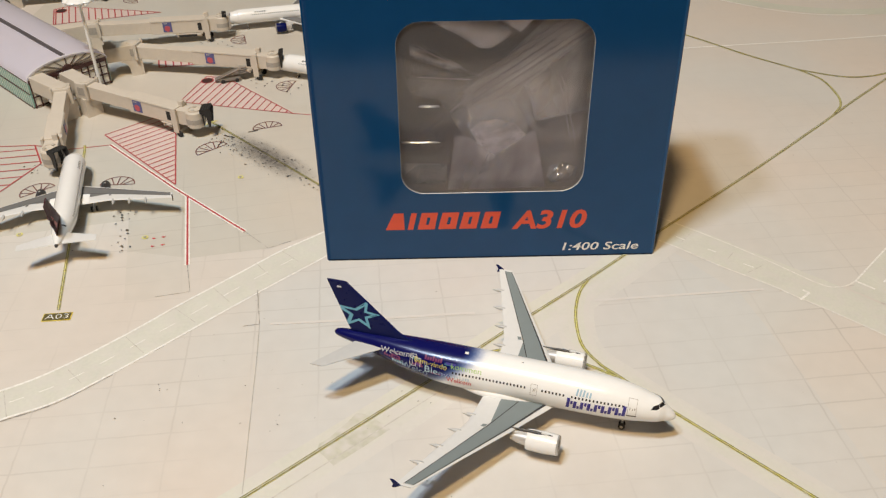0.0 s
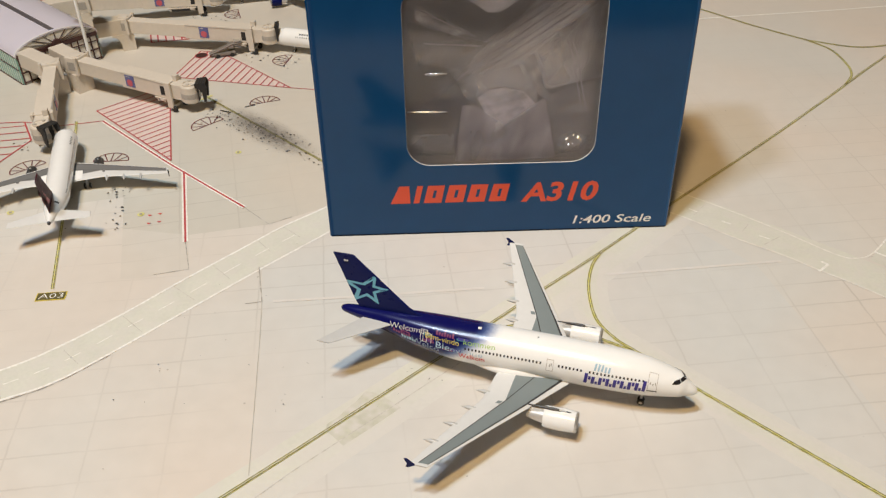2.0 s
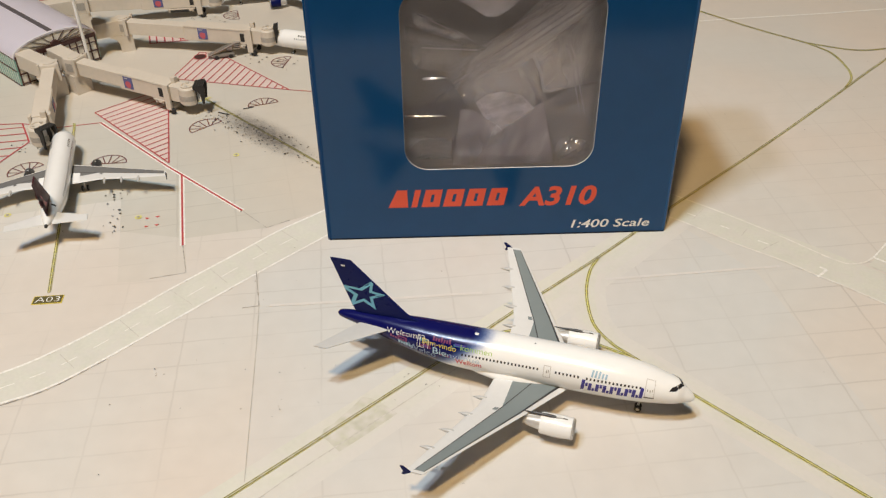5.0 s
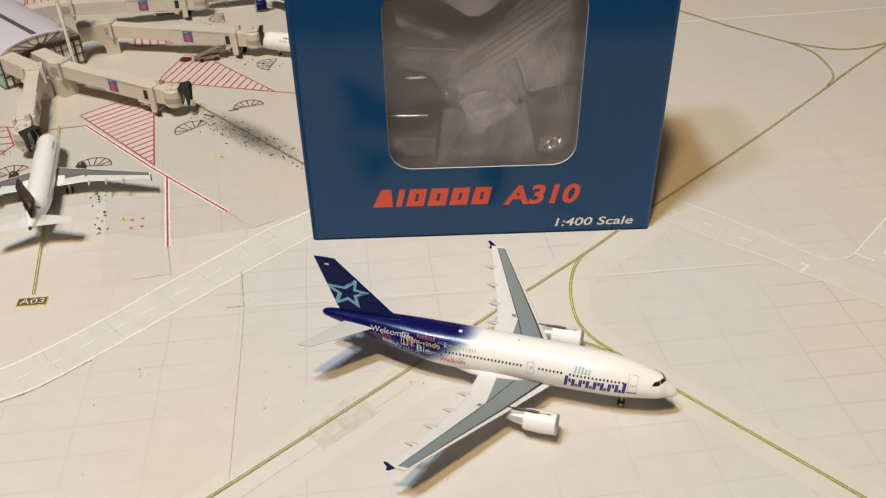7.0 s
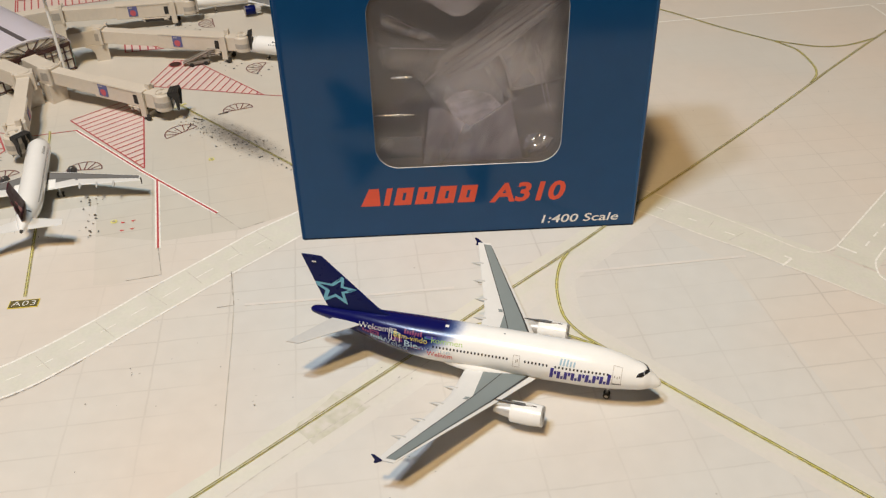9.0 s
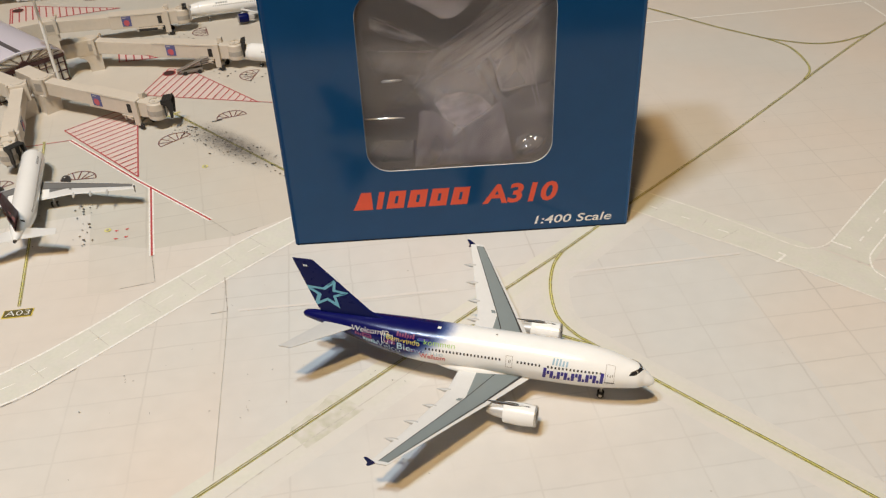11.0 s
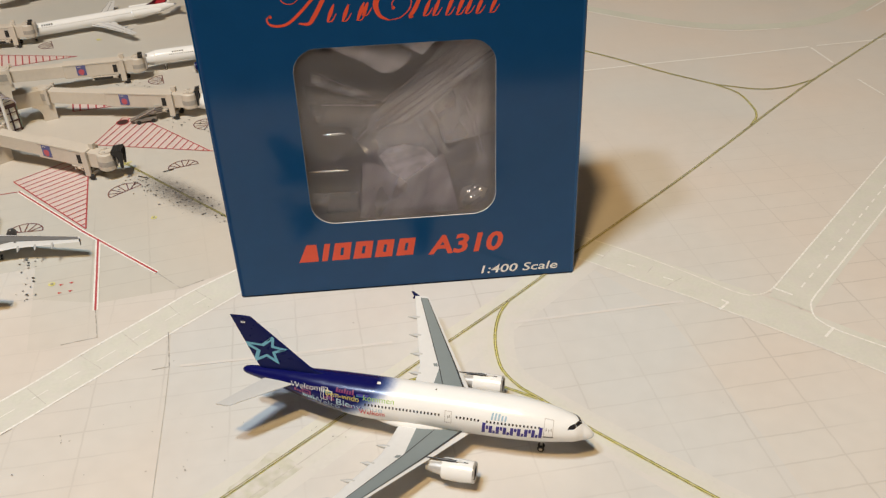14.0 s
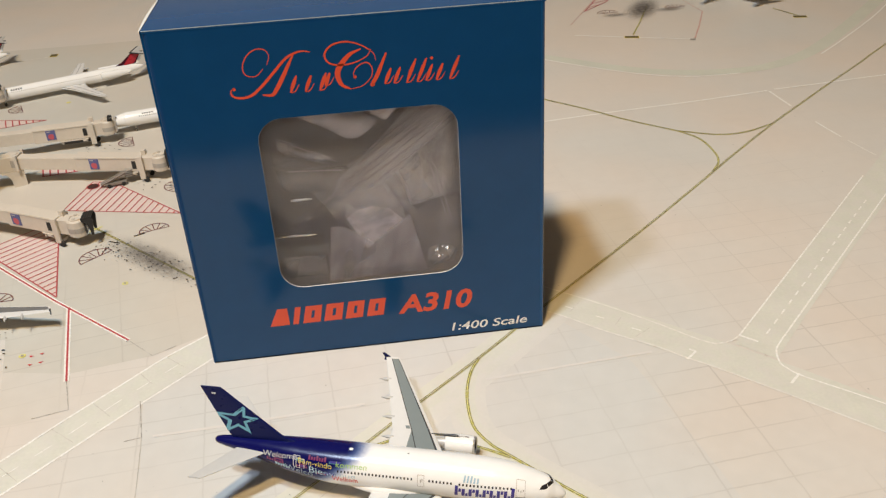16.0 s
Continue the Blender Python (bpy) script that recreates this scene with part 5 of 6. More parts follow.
def carton():
    ob = thing("carton", "glossy dark blue cardboard display box with a clear window", "box")
    window = rounded(32.6, 104.0, 31.9, 102.6, 9.0)
    bm = bmesh.new()
    loops = []
    for pts in ([(1.7, 0.8), (BOX_W - 1.7, 0.8), (BOX_W - 2.6, BOX_H - 0.4), (2.6, BOX_H - 0.4)], window):
        vs = [bm.verts.new((x, 0, z)) for x, z in pts]
        loops += [bm.edges.new((vs[i], vs[(i + 1) % len(vs)])) for i in range(len(vs))]
    bmesh.ops.triangle_fill(bm, use_beauty=True, use_dissolve=False, edges=loops)
    for f in [f for f in bm.faces if 33 < f.calc_center_median().x < 103 and 32.5 < f.calc_center_median().z < 102 and all(any(abs(v.co.x - x) < 1e-3 and abs(v.co.z - z) < 1e-3 for x, z in window) for v in f.verts)]:
        bm.faces.remove(f)
    out = bmesh.ops.extrude_face_region(bm, geom=list(bm.faces))
    bmesh.ops.translate(bm, vec=(0, 0.55, 0), verts=[v for v in out["geom"] if isinstance(v, bmesh.types.BMVert)])
    front = part("front_panel", bm, CARD_BLUE, ob, "glossy dark blue printed front")
    # rounded upright folds and the fold at the foot
    turns = np.linspace(0, math.pi / 2, 6)
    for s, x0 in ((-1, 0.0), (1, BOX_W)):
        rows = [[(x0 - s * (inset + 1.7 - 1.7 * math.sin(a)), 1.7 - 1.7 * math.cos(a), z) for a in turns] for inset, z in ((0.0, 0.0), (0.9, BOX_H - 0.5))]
        # light on the right fold and shade on the left come from colour
        part("upright_fold", loft(rows, closed=False), SHADED_FOLD if s < 0 else LIT_FOLD, ob, smooth=60)
    part("foot_edge", box(0.9, BOX_W - 0.9, 0.03, 0.7, 0.0, 0.79), FOOT_NAVY, ob, "dark edge at the foot of the box")
    rim = loft([[(x, -0.01, z) for x, z in rounded(32.6, 104.0, 31.9, 102.6, 9.0)], [(x, 0.01, z) for x, z in rounded(32.66, 103.94, 31.96, 102.54, 8.94)], [(x, 0.34, z) for x, z in rounded(32.7, 103.9, 32.0, 102.5, 8.9)]], caps=False)
    part("window_rim", rim, CARD_EDGE, front, "white cut edge of the window")
    part("window_film", flat_wall(rounded(31, 105.6, 30, 104.2, 8.0), 0.75), FILM, ob, "clear plastic window film").visible_shadow = False
    for name, q in (("side_panel", (0, 0.6, 0, 0.9)), ("side_panel", (BOX_W - 0.6, BOX_W, BOX_W - 1.5, BOX_W - 0.9))):
        xb0, xb1, xt0, xt1 = q
        rows = [[(xb0, 1.68, 0), (xb1, 1.68, 0), (xt1 if xt1 > xt0 else xt0, 1.68, BOX_H - 0.7), (xt0, 1.68, BOX_H - 0.7)], [(xb0, BOX_D, 0), (xb1, BOX_D, 0), (xt1 if xt1 > xt0 else xt0, BOX_D, BOX_H - 0.7), (xt0, BOX_D, BOX_H - 0.7)]]
        part(name, loft(rows), CARD_BLUE, ob)
    part("back_panel", box(0.7, BOX_W - 0.7, BOX_D - 0.6, BOX_D - 0.02, 0.02, BOX_H - 0.7), CARD_BLUE, ob)
    part("bottom_panel", box(0.7, BOX_W - 0.7, 0.8, BOX_D - 0.7, 0.0, 0.6), CARD_BLUE, ob)
    # the lid's front fold is rounded
    prof = [(0.0, BOX_H - 0.9), (0.04, BOX_H - 0.35), (0.25, BOX_H - 0.05), (0.7, BOX_H + 0.05), (BOX_D, BOX_H - 0.1), (BOX_D, BOX_H - 0.7), (0.8, BOX_H - 0.6), (0.5, BOX_H - 0.9)]
    part("lid", loft([[(x, y - 0.06, z) for y, z in prof] for x in (0.85, BOX_W * 0.33, BOX_W * 0.66, BOX_W - 0.85)]), CARD_BLUE, ob, "glossy blue lid, its front fold lined with a painted glint", 50)
    # a thin pale strip paints the highlight on the lid's edge
    part("fold_glint", ribbon_wall([(1.0, BOX_H - 0.12), (45, BOX_H - 0.12), (BOX_W - 1.0, BOX_H - 0.16)], 0.34, -0.09), FOLD_BLUE, ob, "pale glint painted along the front fold")
    # tuck flap that peeps out at the lid's end
    flap = loft([[(0.3, 1.0 + 44 * t, BOX_H - 0.3), (-0.2 - 0.7 * math.sin(math.pi * min(1, t * 1.1)), 1.0 + 44 * t, BOX_H - 0.5)] for t in np.linspace(0, 1, 12)], closed=False)
    part("tuck_flap", flap, CARD_EDGE, ob, "white edge of the lid's tuck flap")
    # inside: grey card lining and crossed, vacuum-formed clear trays
    lining = bmesh.new()
    add_box(lining, 1.2, BOX_W - 1.2, BOX_D - 1.4, BOX_D - 0.8, 1.0, BOX_H - 1.2)
    add_box(lining, 0.9, 1.3, 1.5, BOX_D - 1.5, 1.0, BOX_H - 1.5)
    add_box(lining, BOX_W - 1.3, BOX_W - 0.9, 1.5, BOX_D - 1.5, 1.0, BOX_H - 1.5)
    add_box(lining, 1.4, BOX_W - 1.4, 1.5, BOX_D - 1.5, 0.7, 1.2)
    part("lining", lining, CARD_INSIDE, ob, "plain grey card inside the box")
    return ob


def flat_wall(points, y):
    bm = bmesh.new()
    bm.faces.new([bm.verts.new((x, y, z)) for x, z in points])
    return bm


def ribbon_wall(points, width, y):
    """An upright strip on the front of the carton."""
    bm = ribbon(points, width, 0)
    for v in bm.verts:
        v.co = (v.co.x, y, v.co.y)
    return bm


box_ob = carton()


def on_front(name, bm, mat, label="", y=-0.05):
    for v in bm.verts:
        v.co = (v.co.x, y, v.co.y)
    return part(name, bm, mat, box_ob, label)


def place(bm, x, z):
    bmesh.ops.translate(bm, vec=(x, z, 0), verts=bm.verts)
    return bm


# maker's word: plain slanting blocks, slotted; the type number and scale are lettered
def slant_block(x, z, w, h, top=1.0, slots=(), lean=0.22):
    """A plain slanting block that narrows to its top, with level slots (from, to, left, right) through it."""
    bm = bmesh.new()
    levels = sorted({0.0, 1.0, *(v for q in slots for v in q[:2])})
    for lo, hi in zip(levels, levels[1:]):
        gaps = sorted((q[2], q[3]) for q in slots if q[0] <= lo and hi <= q[1])
        edges = [0.0, *(e for g in gaps for e in g), 1.0]
        for a, b in zip(edges[::2], edges[1::2]):
            if b - a > 0.01:
                quad = []
                for u, v in ((a, lo), (b, lo), (b, hi), (a, hi)):
                    k = 1 + (top - 1) * v
                    quad.append(bm.verts.new((x + w * (0.5 + (u - 0.5) * k) + lean * v * h, z + v * h, 0)))
                bm.faces.new(quad)
    return bm


SLOT = ((0.28, 0.72, 0.42, 0.6),)
for x, w, top, slots in ((25.2, 7.8, 0.5, ()), (34.2, 2.3, 1.0, ()), (38.2, 7.0, 0.94, SLOT), (46.6, 7.2, 0.94, SLOT), (55.2, 7.0, 0.94, SLOT), (63.8, 6.8, 0.94, SLOT)):
    on_front("name_block", slant_block(x, 14.9, w, 8.0, top, slots), ORANGE_INK, "orange-red slanting name blocks")
on_front("lettering", place(fit_width(font_mesh("A310", 8.2, 0.19, 0.030), 30.4), 76.6, 14.6), ORANGE_INK, "orange-red slanting letters")
on_front("lettering", place(fit_width(font_mesh("1:400 Scale", 3.7, 0.17, 0.012), 31.6), 98.0, 3.2), PALE_INK, "small white slanting letters")


# maker's mark: a plain calligraphic flourish of the same size
def stroke(points, w0, w1):
    """A pen stroke whose width swells in the middle."""
    bm = bmesh.new()
    line = smooth_line(points, 10)
    left, right = [], []
    for i, q in enumerate(line):
        d = line[min(i + 1, len(line) - 1)] - line[max(i - 1, 0)]
        n = Vector((-d.y, d.x, 0)).normalized()
        w = (w0 + (w1 - w0) * math.sin(math.pi * i / (len(line) - 1))) / 2
        left.append(bm.verts.new(q + n * w))
        right.append(bm.verts.new(q - n * w))
    for i in range(len(line) - 1):
        bm.faces.new((right[i], right[i + 1], left[i + 1], left[i]))
    return bm


STROKES = [
    ([(27.3, 114.8), (26.2, 113.8), (26.8, 112.0), (29.6, 111.2), (33.2, 112.0), (37.3, 115.2), (41.7, 119.5), (46.1, 123.8), (49.5, 125.5), (52.1, 125.9), (54.6, 125.4)], 0.3, 1.0),
    ([(48.8, 124.9), (46.7, 121.4), (44.3, 117.3), (41.8, 113.4), (39.9, 111.4), (36.7, 111.7)], 0.5, 1.5),
    ([(38.1, 120.8), (35.5, 118.6), (32.4, 119.0), (31.4, 121.7), (33.1, 125.5), (36.3, 127.7), (39.4, 127.5), (40.7, 125.2), (39.7, 122.3)], 0.22, 0.4),
    ([(76.5, 120.6), (75.8, 123.3), (71.9, 126.3), (66.9, 127.9), (62.1, 127.1), (59.4, 124.3), (60.2, 121.3), (63.6, 120.0), (68.7, 120.3), (73.4, 122.2), (75.3, 124.7)], 0.2, 0.65),
    ([(71.8, 125.0), (67.7, 123.3), (64.2, 119.6), (63.0, 116.4), (64.1, 112.9), (67.2, 111.1)], 0.4, 1.9),
    ([(67.2, 111.1), (71.2, 111.9), (74.4, 114.7), (75.0, 118.0), (73.3, 120.1), (70.3, 119.1), (68.6, 116.9), (68.7, 115.1)], 0.25, 0.4),
    ([(80.3, 123.0), (78.3, 118.8), (76.4, 114.9), (74.5, 112.0), (75.5, 112.0)], 0.6, 1.4),
]
# short slanting pen strokes stand for the small letters
for x, z, tall in ((46.3, 111.6, 6.0), (51.4, 111.5, 5.8), (56.4, 111.5, 6.2), (58.4, 113.0, 4.6), (79.0, 111.8, 5.6), (82.2, 111.7, 5.8), (86.6, 111.6, 8.4), (90.3, 111.5, 8.4), (93.4, 111.7, 5.8), (97.0, 111.6, 6.0), (101.8, 111.6, 8.2)):
    STROKES.append(([(x, z), (x + 0.22 * tall, z + 0.5 * tall), (x + 0.45 * tall, z + tall)], 0.45, 1.3))
    STROKES.append(([(x + 0.1, z), (x + 1.7, z + 0.5), (x + 3.3, z + 2.8)], 0.2, 0.4))
for x, z in ((27.4, 114.5), (68.9, 115.3), (95.8, 119.7)):
    STROKES.append(([(x - 0.45, z - 0.3), (x, z), (x + 0.45, z + 0.3)], 0.5, 1.2))
for pts, w0, w1 in STROKES:
    on_front("flourish", stroke(pts, w0, w1), ORANGE_INK, "thin orange-red pen flourish")


def swell(points, y, rise):
    """A sheet of film that swells gently towards the window."""
    cx, cz = sum(p[0] for p in points) / len(points), sum(p[1] for p in points) / len(points)
    return loft([[(cx + (x - cx) * k, y - rise * (1 - k * k), cz + (z - cz) * k) for x, z in points] for k in (1.0, 0.85, 0.6, 0.3, 0.02)], caps=False)


# a clear, vacuum-formed tray: one crumpled sheet with the crossed hollows of an airliner
def bump(d, half, soft):
    """1 inside half, falling smoothly to 0 over soft."""
    t = min(1.0, max(0.0, (half + soft - abs(d)) / soft))
    return t * t * (3 - 2 * t)


def tray_depth(x, z):
    """How far the sheet stands out towards the window."""
    def strip(x0, z0, x1, z1, half, soft):
        d = Vector((x1 - x0, z1 - z0))
        length = d.length
        d /= length
        along, across = (x - x0) * d.x + (z - z0) * d.y, -(x - x0) * d.y + (z - z0) * d.x
        return bump(along - length / 2, length / 2, 3.0) * bump(across, half, soft)

    y = 0.0
    for x0, z0, x1, z1 in ((84, 89, 97, 56), (89, 86, 100, 60), (82, 61, 89, 40), (34, 93, 60, 81), (36, 55, 50, 66), (41, 51, 55, 64), (47, 47, 51, 29), (57, 67, 66, 46)):
        y += 0.8 * strip(x0, z0, x1, z1, 0.25, 1.0)
    n = noise.noise(Vector((x * 0.09, z * 0.09, 1.7))) * 1.3 + noise.noise(Vector((x * 0.22 + z * 0.1, z * 0.16, 5.1))) * 0.7 + noise.noise(Vector((x * 0.6, z * 0.45, 9.3))) * 0.22
    return 0.30 * y + 0.22 * n


def tray_sheet(x0, x1, z0, z1, base, cells=110):
    bm = bmesh.new()
    grid = [[bm.verts.new((x0 + (x1 - x0) * i / cells, base - tray_depth(x0 + (x1 - x0) * i / cells, z0 + (z1 - z0) * j / cells), z0 + (z1 - z0) * j / cells)) for j in range(cells + 1)] for i in range(cells + 1)]
    for i in range(cells):
        for j in range(cells):
            bm.faces.new((grid[i][j], grid[i + 1][j], grid[i + 1][j + 1], grid[i][j + 1]))
    return bm


tray = part("blister_tray", tray_sheet(27, 110, 24, 109, 13), BLISTER, box_ob, "crumpled clear plastic tray", 75)
# pads of differing sheen stand in for reflections in tilted film
PADS = (
    ([(45.2, 97.4), (50, 103), (60, 103), (67, 98.6), (74.8, 93.7), (74.9, 91.7), (71, 88.6), (67.6, 86.6), (63.3, 86.7), (56.3, 91.4)], 14.2, 0.6, PALE_FILM, "pale swelling of the film"),
    ([(69, 98.6), (72, 104), (88, 104), (84.5, 98.4), (78.7, 92.5), (75.6, 94.4)], 14.6, 0.3, MID_FILM, ""),
    ([(36.8, 89.5), (44, 86.6), (57.2, 79.4), (51.9, 78.1), (41.4, 81.6), (37.4, 84.6)], 14.1, 0.5, MID_FILM, "pale wedge of film"),
    ([(34.2, 84.0), (41.4, 81.4), (51.9, 77.9), (60.5, 74.2), (40.3, 75.2), (34.5, 78.3)], 14.4, 0.5, THIN_FILM, ""),
    ([(35.3, 75.9), (57.0, 76.6), (66.0, 75.2), (59.3, 63.5), (50.7, 65.6), (37.6, 67.4)], 14.0, 0.7, VEIL_FILM, "film with a faint set sheen"),
    ([(47.5, 66.4), (59.5, 64.6), (61.5, 55.0), (56.5, 51.5), (53.0, 58.0)], 14.05, 0.6, VEIL_FILM, ""),
    ([(56.1, 63.7), (57.9, 70.1), (69.7, 79.9), (90, 100), (104, 100), (106.9, 93.2), (91.3, 80.2), (70.3, 62.2)], 13.6, 0.5, MID_FILM, "slanting streaked band of film"),
    ([(79.6, 73.2), (90.2, 80.3), (106.8, 92.4), (107.1, 60.7), (95.4, 58.0), (88.3, 56.2), (85.6, 56.3), (83.4, 65.1)], 14.1, 0.8, SIDE_FILM, "pale swelling of the film"),
    ([(81.5, 72.4), (89.5, 78.6), (93.6, 70.4), (95.0, 59.0), (88.3, 57.4), (86.2, 58.0), (84.6, 65.4)], 13.7, 0.6, VEIL_FILM, ""),
    ([(73.0, 70.0), (79.4, 73.6), (83.6, 65.0), (86.0, 56.4), (89.0, 52.0), (85.5, 50.6), (80.6, 58.0), (76.0, 66.0)], 14.3, 0.4, STREAK_FILM, ""),
    ([(58.6, 61.6), (62.0, 64.8), (73.4, 70.0), (77.5, 65.6), (82.6, 55.0), (83.2, 49.4), (66.9, 38.7), (60.0, 50.0)], 13.9, 0.4, MID_FILM, ""),
    ([(60.0, 53.2), (64.0, 56.6), (70.0, 57.6), (77.5, 55.8), (83.2, 49.4), (66.9, 38.7)], 13.2, 0.5, BRIGHT_FILM, "diamond-shaped pad of film with a strong set sheen"),
    ([(59.5, 61.6), (66.0, 64.8), (75.4, 66.3), (78.6, 59.4), (77.2, 56.2), (70.0, 58.0), (63.6, 57.2)], 13.5, 0.3, VEIL_FILM, ""),
    ([(53.7, 54.6), (59.1, 53.8), (66.2, 43.4), (82.2, 53.8), (84.6, 56.9), (86.7, 46.8), (90.0, 30.8), (50.8, 30.3), (52.7, 44.4)], 5.5, 0.6, LOW_FILM, "mauve film"),
    ([(85.0, 56.6), (93.0, 61.2), (106.1, 63.6), (106.1, 30.7), (90.6, 30.7), (87.3, 46.7)], 5.7, 0.6, THIN_FILM, ""),
    ([(91.2, 40.9), (96.4, 42.4), (102.3, 39.9), (101.3, 34.1), (92.5, 32.6), (90.2, 36.0)], 5.2, 0.9, VEIL_FILM, ""),
    ([(34.4, 42.8), (50.8, 42.2), (50.1, 33.2), (33.5, 33.2)], 5.6, 0.4, VEIL_FILM, ""),
)
for pts, y, rise, mat, label in PADS:
    part("tray_pad", swell(pts, y, rise), mat, tray, label, 60)
# narrow streaks along the slanting band, and creases round it
rnd = random.Random(21)
for k in range(6):
    off, s0, s1, w = -6.0 + 2.3 * k + rnd.uniform(-0.6, 0.6), rnd.uniform(0, 14), rnd.uniform(42, 58), rnd.uniform(0.4, 1.5)
    ax, az = 58.0 + s0 * 0.82 + off * 0.57, 65.5 + s0 * 0.57 - off * 0.82
    bx, bz = 58.0 + s1 * 0.82 + off * 0.57, 65.5 + s1 * 0.57 - off * 0.82
    part("film_streak", swell([(ax, az), (ax + w * 0.57, az - w * 0.82), (bx + w * 0.4, bz - w * 0.6), (bx, bz)], 12.9 - 0.02 * k, 0.3), STREAK_FILM, tray, smooth=60)
for pts in (((90.9, 80.0), (94.8, 70.8), (97.4, 59.4), (100.4, 46.3)), ((92.6, 79.6), (96.6, 70.6), (99.0, 59.6), (102.0, 47)), ((39.6, 54.2), (49.2, 60.7)), ((41.5, 51.4), (56.3, 64.9)), ((36, 48), (47, 57)), ((40, 76.0), (60, 74.6)), ((38.5, 88.9), (58.7, 78.2)), ((84, 47), (88, 39)), ((57, 52), (60, 46), (66, 41)), ((51, 47), (51.5, 30)), ((63, 33), (74, 36))):
    part("film_streak", ribbon_wall(list(pts), 0.5, 12.8), LOW_FILM, tray)


def fold(x0, x1, z, y, lean, r):
    """A straight shiny fold in the film."""
    rows = []
    for i in range(9):
        t = i / 8
        x, w = x0 + (x1 - x0) * t, r * (0.4 + 0.6 * math.sin(math.pi * t) ** 0.4)
        rows.append([(x, y + lean * (x - x0) + w * math.cos(v), z + 0.4 * t + w * math.sin(v)) for v in np.linspace(0, 2 * math.pi, 14, endpoint=False)])
    part("film_fold", loft(rows), SHINY, tray, smooth=80)


fold(40.0, 48.0, 66.7, 6.5, -0.08, 0.55)
fold(32.2, 48.0, 51.6, 6.5, -0.09, 0.45)
# glinting crumples: small swollen shards that lean back towards the lamps
def shard(x, y, z, size, radius, seed, facing):
    rr = random.Random(seed)
    wide, turn = [rr.uniform(0.6, 1.25) for _ in range(11)], rr.uniform(-6, 6)
    rings = []
    for k in (0.03, 0.35, 0.7, 1.0):
        ring = []
        for i in range(11):
            w, q = 2 * math.pi * i / 11, size * k * wide[i]
            ring.append((q * math.cos(w), q * math.sin(w) * 0.7, math.sqrt(radius**2 - q * q) - radius))
        rings.append(ring)
    bm = loft(rings, caps=False)
    lean = Vector(facing).to_track_quat("Z", "X").to_matrix().to_4x4()
    bmesh.ops.transform(bm, matrix=Matrix.Translation((x, y, z)) @ lean @ Matrix.Rotation(radians(turn), 4, "X"), verts=bm.verts)
    part("crumple", bm, GLINT, tray, "glinting crumpled film", 80)


TO_COOL, TO_WARM = (-0.17, -0.66, 0.73), (-0.085, -0.69, 0.715)
rnd = random.Random(12)
for k in range(10):
    x, z, size = ((94.6, 38.2, 0.9), (97.9, 38.9, 1.0), (95.2, 36.2, 0.9), (96.4, 39.6, 0.6), (98.6, 38.0, 0.5))[k % 5]
    shard(x + rnd.gauss(0, 0.5), 6.4 + 0.05 * k, z + rnd.gauss(0, 0.35), size * rnd.uniform(0.35, 0.8), rnd.uniform(4, 8), k, TO_COOL if k % 4 else TO_WARM)
shard(97.2, 6.5, 28.0, 0.6, 6, 30, TO_COOL)
rnd = random.Random(31)
for k in range(34):
    cx, cz, spread = ((59.5, 57.4, 0.9), (55.0, 54.6, 1.0), (72.0, 64.2, 1.6), (81.0, 61.0, 1.2), (70.0, 43.6, 3.0), (66.0, 61.5, 3.2))[k % 6]
    shard(cx + rnd.gauss(0, spread), 12.1, cz + 2.2 + rnd.gauss(0, spread), rnd.uniform(0.07, 0.16) * (1.9 if k % 12 < 2 else 1.0), 4.2, 40 + k, TO_WARM)



